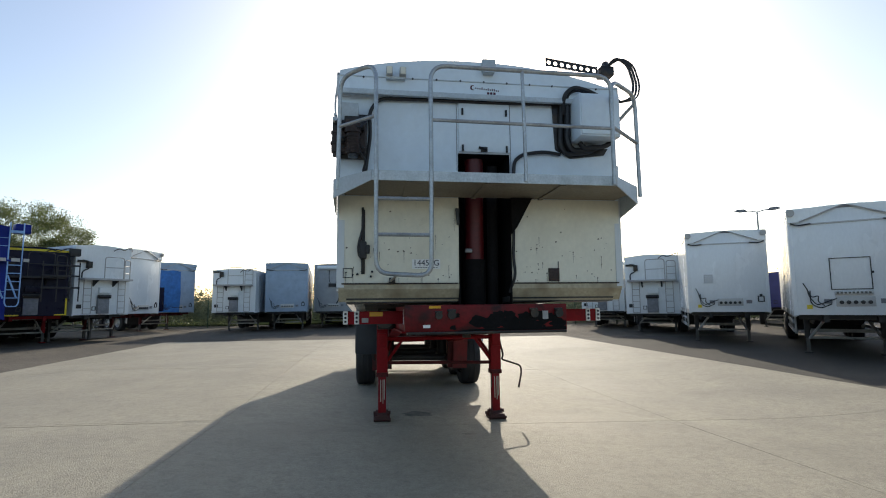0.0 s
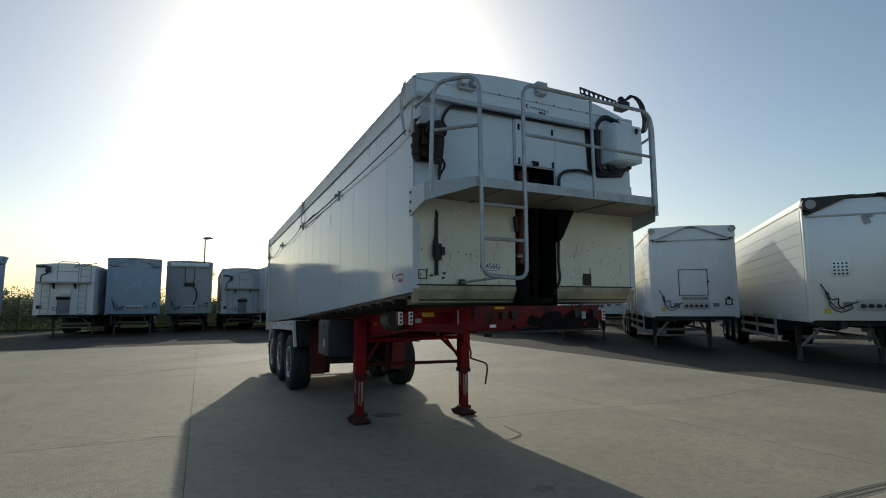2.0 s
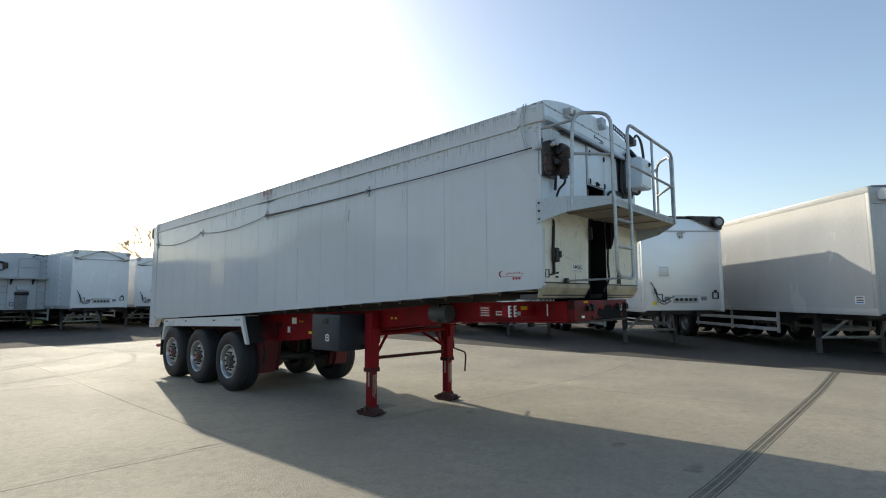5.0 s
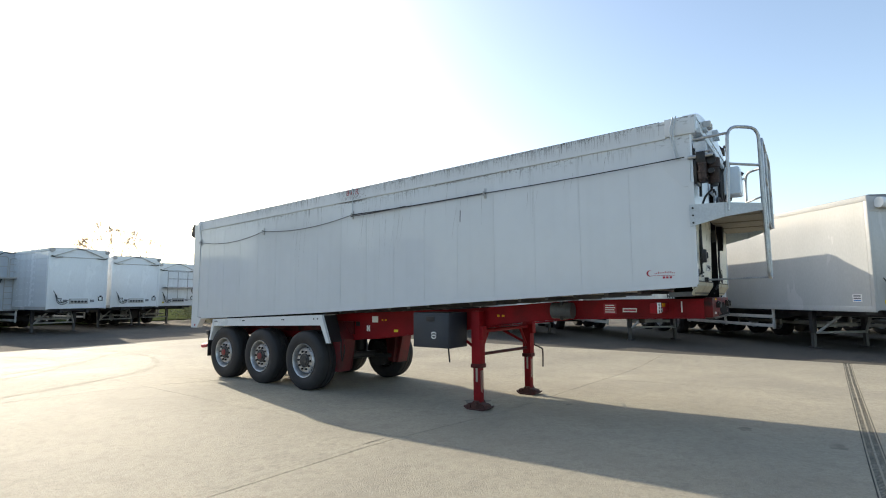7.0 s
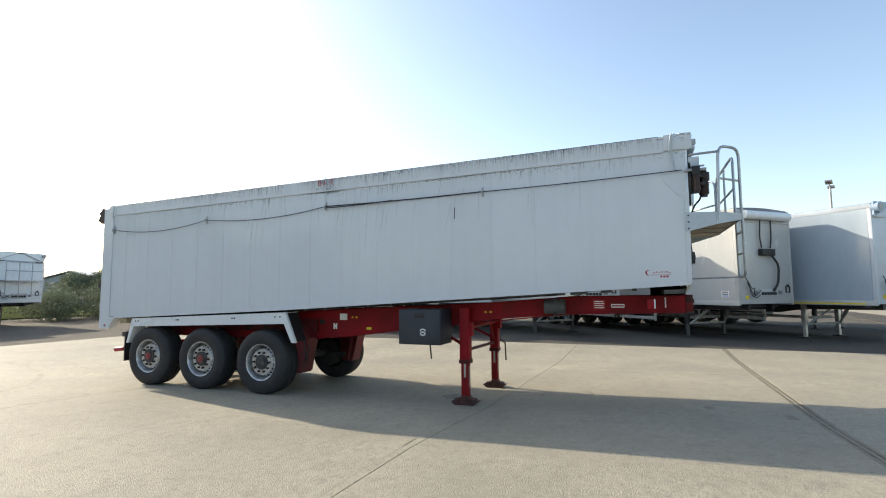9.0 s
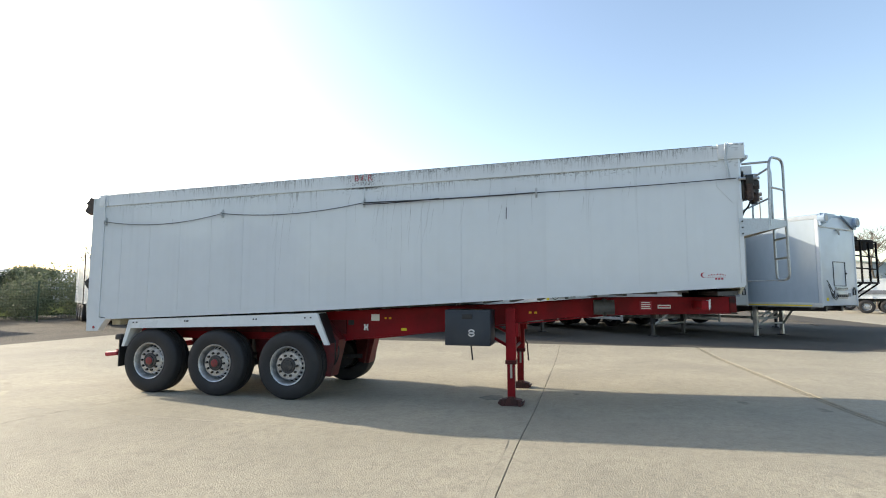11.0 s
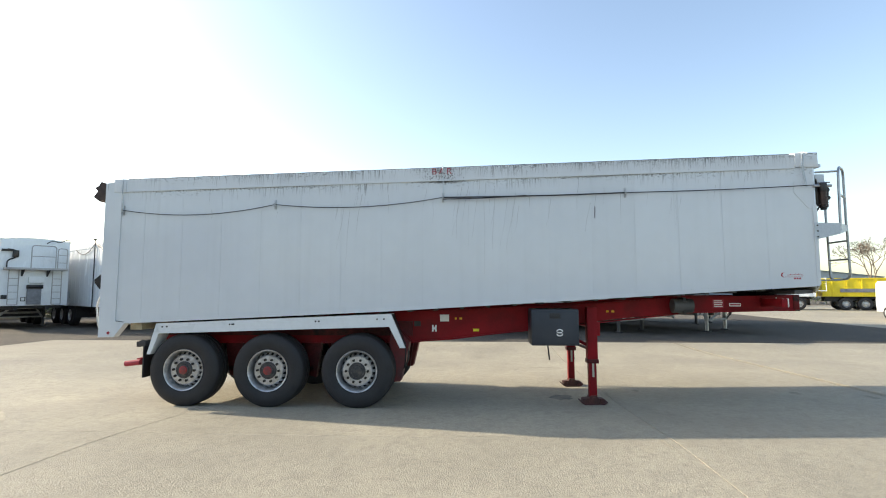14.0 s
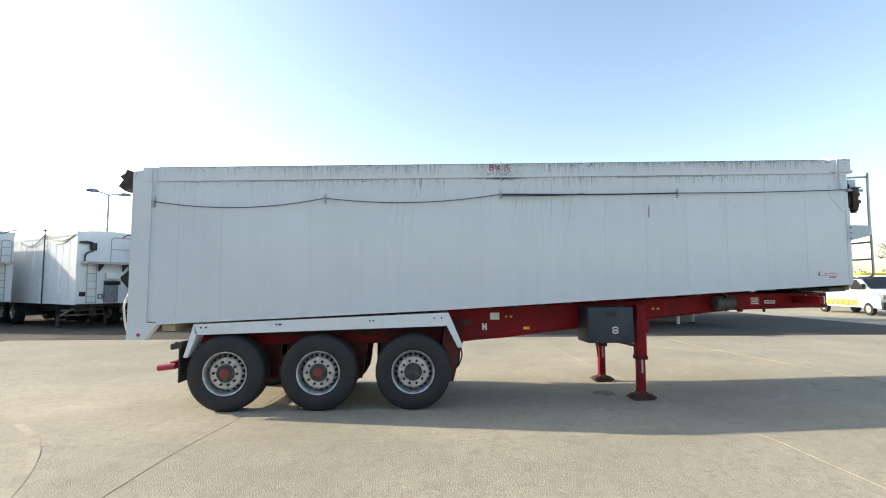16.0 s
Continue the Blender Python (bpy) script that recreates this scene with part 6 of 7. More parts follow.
def bulk_tipper(x, y, turn, label, paint, length=10.4, top=3.85, floor=1.2, frame_mat=None, rail_mat=None, group="parked trailers", ladders=True, ram=True, sheet=None, leg_mat=None, name="bulk_tipper", rails=True, edge=None, gantry=False):
    """A tipping bulk trailer with an arched headboard, catwalk and ladders."""
    frame_mat, rail_mat = frame_mat or DARK_FRAME, rail_mat or DULL_FRAME
    t = thing(name, label, "trailer", pose(x, y, 0, 0, 0, turn), group)
    running_gear(t, length, frame_mat, floor, guards=False, leg_mat=leg_mat)
    w = 1.25
    arc = [(-w, floor), (-w, top - 0.12)] + [(-w + 2 * w * k / 12, top - 0.12 + 0.1 * math.sin(math.pi * k / 12)) for k in range(1, 12)] + [(w, top - 0.12), (w, floor)]
    front = part("front_wall", prism(nb(), arc, "y", 0.0, 0.06), paint, t, smooth=False)
    for side in (-1, 1):
        wall = part("side_wall", box(nb(), side * (w - 0.04), side * (w + 0.002), 0.06, length, floor, top - 0.14), paint, t, smooth=False)
        for k in range(int(length / 0.62)):
            part("side_rib", box(nb(), side * (w + 0.002), side * (w + 0.01), 0.62 * k + 0.6, 0.62 * k + 0.63, floor + 0.08, top - 0.28), paint, wall, smooth=False)
        part("top_rail", box(nb(), side * (w - 0.06), side * (w + 0.02), 0.0, length, top - 0.28, top - 0.1, 0.012), paint, t)
        part("bottom_rail", box(nb(), side * (w - 0.05), side * (w + 0.015), 0.0, length, floor - 0.03, floor + 0.08, 0.008), paint, t)
    part("roof_sheet", prism(nb(), [(-w, top - 0.11)] + arc[2:13] + [(w, top - 0.11)], "y", 0.06, length), sheet or WHITE_SHEET, t, smooth=False)
    part("tailgate", box(nb(), -w, w, length - 0.04, length + 0.03, floor, top - 0.14), paint, t, smooth=False)
    if edge:
        for a in ((-w, w, top - 0.2, top - 0.11), (w - 0.06, w + 0.01, floor + 0.02, floor + 0.75), (w - 0.42, w - 0.06, floor + 0.02, floor + 0.07), (-w, -w + 0.9, floor + 0.02, floor + 0.07)):
            part("edge_marking", box(nb(), a[0], a[1], -0.03, -0.002, a[2], a[3]), edge, front, "yellow edge marking", smooth=False)
        for zz in (1.55, 2.05, 2.5):
            part("side_rail", box(nb(), 0.2, 1.55, -0.62, -0.57, zz + floor - 0.4, zz + floor - 0.32, 0.01), BLACK, front, "black tubular rail")
        for xx in (0.25, 0.75, 1.2, 1.52):
            part("rail_post", box(nb(), xx - 0.02, xx + 0.02, -0.61, -0.57, floor + 0.6, floor + 2.3), BLACK, front, smooth=False)
        part("sheet_motor", box(nb(), 1.2, 1.6, -0.3, 0.1, top - 0.35, top - 0.02, 0.03), BLACK, front, "black sheeting motor")
    if ram:
        bm = box(nb(), -0.25, 0.25, -0.14, 0.0, floor + 0.05, floor + 0.85, 0.01)
        cover = part("ram_cover", bm, SHEET, front, "grey ram cover")
        bm = box(nb(), -0.3, 0.3, -0.2, -0.12, floor + 0.75, floor + 0.92, 0.02)
        rod(bm, (-0.25, -0.2, floor + 0.83), (0.25, -0.2, floor + 0.83), 0.05, 10)
        part("ram_head", bm, GREASE, cover)
        part("ram_hood", box(nb(), -0.22, 0.3, -0.16, 0.0, floor + 1.0, floor + 1.26, 0.015), paint, front)
    if rails:
        z = floor + 1.58
        deck = part("catwalk", box(nb(), -1.1, 1.1, -0.5, 0.0, z, z + 0.09, 0.006), rail_mat, t)
        for side in (-1, 1):
            part("deck_bracket", prism(nb(), [(0.0, z - 0.28), (0.0, z), (-0.42, z)], "x", side * 0.45 - 0.03, side * 0.45 + 0.03), BLACK, deck, smooth=False)
        for pts in ([(-0.24, -0.48, z), (-0.24, -0.48, z + 1.08), (0.64, -0.48, z + 1.08), (0.64, -0.48, z)], [(0.72, -0.42, z), (0.72, -0.42, z + 1.0), (1.12, -0.2, z + 1.0), (1.12, -0.2, z)]):
            part("hoop_rail", tube(nb(), pts, 0.022, 8, 0.14), rail_mat, deck)
        part("mid_rail", rod(nb(), (-0.24, -0.48, z + 0.6), (0.64, -0.48, z + 0.6), 0.018, 6), rail_mat, deck)
        for zz in (z + 0.35, z + 0.7):
            part("mid_rail", rod(nb(), (0.72, -0.42, zz), (1.12, -0.2, zz), 0.018, 6), rail_mat, deck)
        part("hose", tube(nb(), [(0.35, -0.1, top - 0.25), (0.55, -0.2, top - 0.1), (0.8, -0.2, top - 0.2), (1.05, -0.1, top - 0.05), (1.3, 0.0, top)], 0.022, 6, 0.15), BLACK, front)
        part("hose", tube(nb(), [(-1.0, -0.08, z + 0.9), (-0.7, -0.12, z + 0.85), (-0.7, -0.12, z + 0.55), (-1.0, -0.1, z + 0.4), (-1.0, -0.08, z + 0.05)], 0.03, 6, 0.12), BLACK, front)
        part("sheet_motor", box(nb(), -0.82, -0.62, -0.2, 0.0, z + 0.55, z + 0.85, 0.02), GREASE, front, "dark sheeting motor")
        part("motor_shaft", box(nb(), -1.2, -0.8, -0.1, -0.04, z + 0.8, z + 0.9), GREASE, front, smooth=False)
    if gantry:
        g = part("gantry", box(nb(), -1.25, 1.25, -1.5, -0.1, 2.0, 2.07, 0.01), MATT_BLACK, t, "black steel gantry with sheeting gear")
        for xx in (-1.2, -0.45, 0.4, 1.2):
            part("gantry_post", box(nb(), xx - 0.03, xx + 0.03, -1.5, -1.44, 2.05, 3.75), MATT_BLACK, g, smooth=False)
            part("gantry_brace", rod(nb(), (xx, -1.45, 2.0), (xx, -0.2, 1.0), 0.035, 6), MATT_BLACK, g)
        for zz in (2.6, 3.1, 3.72):
            part("gantry_rail", rod(nb(), (-1.2, -1.47, zz), (1.2, -1.47, zz), 0.03, 6), MATT_BLACK, g)
        for xx, zz, w in ((-0.9, 3.75, 0.3), (0.1, 3.6, 0.22), (0.75, 3.7, 0.35)):
            part("gantry_motor", box(nb(), xx - w, xx + w, -1.45, -0.7, zz - 0.25, zz + 0.12, 0.04), MATT_BLACK, g)
    if ladders:
        for xa, xb in ((-0.92, -0.58), (0.62, 0.96)):
            lad = part("ladder", tube(nb(), [(xa, -0.14, floor + 1.58), (xa, -0.16, floor + 0.05), (xb, -0.16, floor + 0.05), (xb, -0.14, floor + 1.58)], 0.02, 6, 0.04), rail_mat, t)
            for k in range(4):
                part("rung", rod(nb(), (xa, -0.15, floor + 0.3 + 0.3 * k), (xb, -0.15, floor + 0.3 + 0.3 * k), 0.016, 6), rail_mat, lad)
    part("vent_flap", box(nb(), -1.12, -0.9, -0.03, 0.0, floor + 0.3, floor + 0.48, 0.02), BLACK, front)
    bm = nb()
    for a in ((-0.45, -0.28, 0.2, 0.225), (-0.45, -0.28, 0.36, 0.385), (-0.45, -0.425, 0.2, 0.385), (-0.305, -0.28, 0.2, 0.385)):
        box(bm, a[0], a[1], -0.03, 0.0, floor + a[2], floor + a[3])
    part("stencil_square", bm, BLACK, front, smooth=False)
    return t


SKIP_BLUE = surface("deep blue skip paint", (0.025, 0.03, 0.17), 0.4, spread=0.2, dirt=0.3, dirt_color=(0.04, 0.04, 0.12))
PALE_BLUE = surface("pale blue rail paint", (0.2, 0.38, 0.68), 0.4, spread=0.2)
SLATE_PALE = surface("pale blue grey paint", (0.5, 0.55, 0.6), 0.35, spread=0.12, scale=1.2, dirt=0.3, dirt_color=(0.36, 0.38, 0.4))
SLATE_SIDE = surface("glossy blue grey panels", (0.36, 0.43, 0.5), 0.16, spread=0.06, scale=1.0, fine=6, bump=0.01, dirt=0.2, dirt_color=(0.3, 0.33, 0.37), dirt_scale=1.5, stretch=(1, 1, 0.4))
near = [
    box_trailer(11.65, 12.05, -31, "white box trailer with folded sheet flaps and a vent plate", WHITE_PAINT, WHITE_PAINT, grille=True, brace_mat=DULL_FRAME),
    box_trailer(11.4, 7.15, -41, "white box trailer with a dark framed hatch in its headboard", WHITE_PAINT, WHITE_PAINT, hatch=True, brace_mat=DULL_FRAME),
    box_trailer(10.95, 2.15, -46, "dull silver box trailer with black sheet rolls at the corners", ALLOY, ALLOY_SIDE, style="drums", grille=True, flap_mat=GREASE),
    box_trailer(11.0, -3.3, -47, "light grey smooth-sided trailer with a white roller casing", LIGHT_GREY, LIGHT_GREY, style="roller", planks=False, top=4.25),
    box_trailer(11.6, -7.0, -47, "pale blue grey trailer with a narrow door in its headboard", SLATE_PALE, SLATE_SIDE, style="drums", hatch=True, planks=False, flap_mat=SLATE_PAINT, leg_mat=SILVER_LEG, strip=True, top=4.25),
]
for y0, z0, y1, z1, mat in ((0.35, 1.42, 0.62, 1.62, WHITE_STICKER), (0.38, 1.56, 0.59, 1.6, SHEET), (0.38, 1.5, 0.59, 1.53, INK), (0.38, 1.44, 0.59, 1.47, TARP_BLUE)):
    part("side_label", box(nb(), -1.28 - (0.002 if mat is not WHITE_STICKER else 0.0), -1.276, y0, y1, z0, z1), mat, near[3], smooth=False)
pair_of = [bulk_tipper(12.93, 19.05, -35, "white bulk tipper with grey catwalk and twin ladders", WHITE_PAINT, top=3.97, floor=1.0),
    bulk_tipper(12.9, 24.45, -36, "white bulk tipper with looped hoses beside the gravel", WHITE_PAINT, length=8.4, top=4.1, floor=1.05)]
for t in pair_of:
    pole = part("sheet_pole", rod(nb(), (-1.31, 2.9, 0.95), (-1.31, 2.9, 4.05), 0.025, 8), BLACK, t, "black sheeting pole")
    part("pole_cap", box(nb(), -1.38, -1.26, 2.82, 2.98, 4.04, 4.1, 0.015), BLACK, pole)
    for a, b, drop in (((-1.31, 2.9, 3.95), (-1.24, 0.05, 3.9), 0.5), ((-1.31, 2.9, 3.98), (-1.27, 0.1, 3.75), 0.3), ((-1.31, 2.9, 3.9), (-1.28, 5.6, 3.7), 0.35)):
        part("slack_rope", tube(nb(), sag(a, b, drop), 0.018, 5), BLACK, pole, "slack black rope")
bulk_tipper(16.3, -8.6, -44, "white bulk tipper with a black steel gantry", WHITE_PAINT, rail_mat=GREASE, ladders=False, rails=False, gantry=True)
bulk_tipper(21.8, 20.8, -41, "navy blue skip tipper standing behind the row", SKIP_BLUE, top=3.2, rails=False, ladders=False, ram=False, sheet=SKIP_BLUE)
# the far row, noses to the yard
bulk_tipper(-9.15, 27.6, -1, "white bulk tipper with black hose and catwalk in the far row", WHITE_PAINT)
box_trailer(-6.2, 28.4, 5, "slate blue box trailer with folded sheet flaps", SLATE_PAINT, SLATE_PAINT, plain=True, top=4.2, flap_mat=SLATE_PAINT)
box_trailer(-3.54, 31.0, 0, "grey box trailer with a white roller casing", GREY_PAINT, GREY_PAINT, plain=True, style="roller", top=4.33, floor=1.15)
bulk_tipper(-0.42, 31.4, 0, "white bulk tipper with ladder in the far row", SLATE_PALE, top=4.1, floor=1.1)
box_trailer(2.17, 27.7, 5, "white box trailer with hanging cables in the far row", WHITE_PAINT, WHITE_PAINT, plain=True)
box_trailer(5.75, 30.1, 1.5, "white box trailer beside the striped one", WHITE_PAINT, WHITE_PAINT, top=4.0, plain=True)
box_trailer(8.55, 31.0, 8, "pale box trailer with white striped side and upright cables", WHITE_PAINT, GREY_PAINT, length=9.0, top=3.78, stripes=True, ladder=True)
# the row on the gravel
box_trailer(-13.5, 30.6, 52, "slate grey box trailer half covered by a blue tarpaulin", SLATE_PAINT, SLATE_PAINT, length=8.6, top=4.35, frame_mat=DARK_RED, flap_mat=SLATE_PAINT, plain=True, tarp=True)
box_trailer(-12.6, 23.6, 76, "plain white box trailer on the gravel", WHITE_PAINT, WHITE_PAINT, plain=True, frame_mat=DARK_RED, length=11, top=4.45, floor=1.25)
bulk_tipper(-13.4, 21.3, 57, "white bulk tipper with grey catwalk on the gravel", WHITE_PAINT, frame_mat=DARK_FRAME, top=4.5, floor=1.25)
bulk_tipper(-15.1, 19.1, 40, "dark navy tipper with yellow edging and black rails", NAVY_PAINT, frame_mat=RED_PAINT, rail_mat=BLACK, sheet=NAVY_PAINT, ladders=False, top=4.2, floor=1.25, edge=YELLOW)
blue = bulk_tipper(-15.22, 15.58, 45, "bright blue tipper with a pale blue ladder", BLUE_PAINT, frame_mat=RED_PAINT, sheet=BLUE_PAINT, top=4.75, rails=False, ladders=False, ram=False)


# ---- lamp posts, fence, far vehicles, sheds ----
part("catwalk", box(nb(), -1.2, 1.3, -0.55, 0.0, 3.3, 3.36, 0.006), BLUE_PAINT, blue)
for xa, xb in ((-1.2, -0.3), (-0.25, 0.6), (0.65, 1.05), (1.2, 1.45), (1.55, 1.72)):
    part("deck_edge", box(nb(), xa, xb, -0.575, -0.55, 3.3, 3.42, 0.005), DULL_FRAME, blue, "worn white deck edge")
climb = part("ladder", tube(nb(), [(1.12, -0.5, 4.75), (1.1, -0.55, 1.78), (1.16, -0.55, 1.66), (1.44, -0.55, 1.66), (1.5, -0.55, 1.78), (1.52, -0.5, 4.75)], 0.022, 6, 0.05), PALE_BLUE, blue, "pale blue ladder")
for zz in (1.95, 2.25, 2.55, 2.85, 3.15, 4.35):
    part("rung", box(nb(), 1.12, 1.5, -0.57, -0.53, zz, zz + (0.1 if zz > 4 else 0.035), 0.004), PALE_BLUE, climb)
for xa in (0.75, 1.14):
    part("deck_strut", rod(nb(), (xa, -0.5, 2.8), (xa + 0.3, -0.52, 1.95), 0.03, 6), PALE_BLUE, climb)
part("sheet_motor", box(nb(), 1.3, 1.78, -0.35, 0.1, 4.38, 4.74, 0.06), BLUE_PAINT, blue, "blue sheeting motor")
for zz in (2.2, 3.9, 4.2):
    part("front_seam", box(nb(), -1.2, 1.2, -0.02, -0.001, zz, zz + 0.02), PALE_BLUE, blue, smooth=False)
part("edge_marking", box(nb(), -1.2, 0.9, -0.03, -0.002, 1.26, 1.31), YELLOW, blue, "yellow edge marking", smooth=False)


def lamp_post(x, y, h, turn, label, heads=2):
    t = thing("lamp_post", label, "lamp post", pose(x, y, 0, 0, 0, turn), "lamp posts")
    part("pole", rod(nb(), (0, 0, 0), (0, 0, h), 0.09, 12, 0.05), DULL_FRAME, t)
    part("base_plate", box(nb(), -0.16, 0.16, -0.16, 0.16, 0, 0.05), DULL_FRAME, t)
    for side in ((-1, 1) if heads == 2 else (1,)):
        arm = part("arm", tube(nb(), [(0, 0, h - 0.05), (side * 0.35, 0, h + 0.05), (side * 0.7, 0, h + 0.1)] if heads == 2 else [(0, 0, h - 0.05), (0.15, 0, h + 0.05)], 0.035, 8), DULL_FRAME, t)
        x0 = side * 0.62 if heads == 2 else -0.2
        bm = prism(nb(), [(x0, h + 0.04), (x0 + side * 0.15, h + 0.2), (x0 + side * 0.55, h + 0.22), (x0 + side * 0.8, h + 0.1), (x0 + side * 0.4, h + 0.03)], "y", -0.17, 0.17)
        part("lamp_head", bm, SHEET, arm, "grey floodlight head", smooth=False)


lamp_post(26.3, 27.4, 7.9, -35, "double headed grey lamp post behind the trailers")
lamp_post(-2.75, 41.2, 7.0, 0, "single headed lamp post beyond the far row", 1)
lamp_post(28.7, -10.6, 7.9, -20, "double headed grey lamp post at the yard's edge")


def fence_y(x):
    return 44.0 if -11.5 < x < 11.5 else 33.5 - 0.16 * x


fence = thing("mesh_fence", "green wire mesh fence on steel posts", "fence", kind="structure")
post_me = mesh_of("post", box(nb(), -0.035, 0.035, -0.035, 0.035, -0.1, 2.3), FENCE_GREEN)
wires = nb()
for i in range(34):
    x = -46 + i * 3.0
    part("post", post_me, None, fence, "", Matrix.Translation((x, fence_y(x), 0)))
    for k in range(12):
        z = 0.1 + k * 0.19
        rod(wires, (x, fence_y(x), z), (x + 3, fence_y(x + 3), z), 0.006, 4)
    for k in range(20):
        xx = x + k * 0.15
        rod(wires, (xx, fence_y(xx), 0.08), (xx, fence_y(xx), 2.22), 0.004, 3)
tagged(part("mesh_wires", wires, FENCE_GREEN, fence, smooth=False), kind="stuff")


def leaf_mesh(name, clumps, count, size, mat, seed):
    """Many small folded-flat leaves scattered in ellipsoid clumps of (centre, radii)."""
    rs = np.random.default_rng(seed)
    k = len(clumps) * count
    mid = np.repeat(np.array([c for c, _ in clumps], float), count, 0)
    rad = np.repeat(np.array([r for _, r in clumps], float), count, 0)
    d = rs.normal(size=(k, 3))
    d /= np.linalg.norm(d, axis=1)[:, None]
    p = mid + d * rad * (rs.random((k, 1)) ** 0.45)
    u = rs.normal(size=(k, 3))
    u /= np.linalg.norm(u, axis=1)[:, None]
    w = np.cross(u, rs.normal(size=(k, 3)))
    w /= np.linalg.norm(w, axis=1)[:, None]
    sz = size * rs.uniform(0.6, 1.4, (k, 1))
    verts = np.stack((p - u * sz, p + w * sz * 0.55, p + u * sz, p - w * sz * 0.55), 1).reshape(-1, 3)
    me = bpy.data.meshes.new(name)
    me.from_pydata(verts.tolist(), [], np.arange(k * 4).reshape(-1, 4).tolist())
    me.materials.append(mat)
    return me


def limbs(bm, p, way, length, r, depth, rng, ends, spread=0.6):
    q = p + way * length
    rod(bm, p, q, max(r, 0.013), 6 if depth > 2 else 3, max(r * 0.66, 0.01))
    if depth == 0:
        ends.append(q)
        return
    for _ in range(3 if depth > 1 else 4):
        turn = Vector((rng.gauss(0, spread), rng.gauss(0, spread), rng.gauss(0.12, 0.3)))
        limbs(bm, q - way * length * rng.uniform(0.0, 0.3), (way + turn).normalized(), length * rng.uniform(0.62, 0.82), r * (0.6 if depth > 4 else 0.62), depth - 1, rng, ends, spread)


def tree(x, y, h, label, leaf_mat=None, seed=1, depth=4, count=14, size=0.16, clump=0.7, spread=0.6, dome=None):
    rng = random.Random(seed)
    t = thing("tree", label, "tree", pose(x, y, 0))
    bm, ends = nb(), []
    limbs(bm, Vector((0, 0, -0.05)), Vector((0.03, 0.02, 1)).normalized(), h * 0.3, h * (0.024 if leaf_mat else 0.013), depth, rng, ends, spread)
    part("trunk", bm, BARK, t)
    domes = []
    if dome:
        for _ in range(210):
            d = Vector((rng.gauss(0, 1), rng.gauss(0, 1), abs(rng.gauss(0.1, 0.8)))).normalized() * rng.uniform(0.72, 1.0)
            r = rng.uniform(0.5, 1.0)
            domes.append(((d.x * dome[0], d.y * dome[0], dome[1] + d.z * dome[2]), (r, r, r * 0.7)))
    if leaf_mat:
        part("crown", leaf_mesh("crown", [(e, (clump, clump, clump * 0.75)) for e in ends] + domes, count, size, leaf_mat, seed), None, t, "loose crown of small leaves")
    return t


tree(-30.2, 42.5, 10.6, "broad tree just coming into leaf", LEAF, 3, 5, 230, 0.06, 0.75, 0.7, (5.4, 5.6, 4.9))
tree(12.9, 50.0, 11.0, "bare winter tree beyond the fence", None, 5, 6, spread=0.48)
tree(-3.5, 62.0, 7.6, "bare winter tree beyond the fence", None, 11, 6, spread=0.5)
tree(3.0, 66.0, 8.0, "bare winter tree beyond the fence", None, 13, 6, spread=0.5)
for k, (x, y, h) in enumerate(((19.0, 41.5, 3.4), (22.5, 42.5, 3.9), (26.0, 40.0, 3.0), (17.0, 37.0, 2.2))):
    tree(x, y, h * 1.35, "low leafy bush behind the fence", HEDGE_LEAF, 20 + k, 4, 110, 0.06, 0.6, 0.9)
for k, (x, y, h) in enumerate(((48, -38, 7.0), (54, -30, 7.5), (42, -46, 6.5), (36, -52, 7.0), (60, -22, 6.8), (47, -14, 6.0))):
    tree(x, y, h * 1.35, "bare tree by the far shed", None, 40 + k, 6, spread=0.55)
rng = random.Random(77)
clumps = []
for i in range(230):
    x = -62 + i * 0.56
    hh = rng.uniform(2.2, 3.9) * (0.9 + 0.22 * math.sin(i * 0.41) + 0.12 * math.sin(i * 1.3))
    clumps += [((x, fence_y(x) + rng.uniform(2.0, 6.5), hh * 0.5), (1.1, 0.9, hh * 0.55)) for _ in range(3)]
tagged(new("hedge", leaf_mesh("hedge", clumps, 380, 0.075, HEDGE_LEAF, 5)), "scrubby green hedge behind the fence", "hedge", kind="stuff")
clumps = []
for i in range(70):
    a, d, hh = radians(95 + i * 1.1), rng.uniform(75, 95), rng.uniform(2.0, 4.2)
    clumps.append(((-8 + d * math.sin(a), 4 + d * math.cos(a), hh * 0.5), (2.2, 2.2, hh * 0.55)))
tagged(new("hedge", leaf_mesh("hedge", clumps, 420, 0.12, HEDGE_LEAF, 6)), "distant brownish hedge line", "hedge", kind="stuff")
clumps = []
for i in range(120):
    a, d, hh = radians(180 + i * 1.1), rng.uniform(48, 62), rng.uniform(3.5, 7.0)
    clumps.append(((-8 + d * math.sin(a), 4 + d * math.cos(a), hh * 0.5), (2.6, 2.6, hh * 0.55)))
tagged(new("hedge", leaf_mesh("hedge", clumps, 420, 0.14, HEDGE_LEAF, 7)), "tall hedge closing the open side of the yard", "hedge", kind="stuff")
# low distant hill with scrub, closing the view
bm = nb()
prev = None
for i in range(73):
    a = radians(i * 5)
    r, hh = 420, 5.0 + 3.5 * math.sin(i * 1.7) * math.sin(i * 0.43)
    pair = [bm.verts.new((r * math.sin(a), r * math.cos(a), -1)), bm.verts.new(((r + 60) * math.sin(a), (r + 60) * math.cos(a), hh))]
    if prev:
        bm.faces.new((prev[0], pair[0], pair[1], prev[1]))
    prev = pair
whole("backdrop", bm, GRASS, "low distant rise of scrubby land", "backdrop", kind="structure", smooth=False)


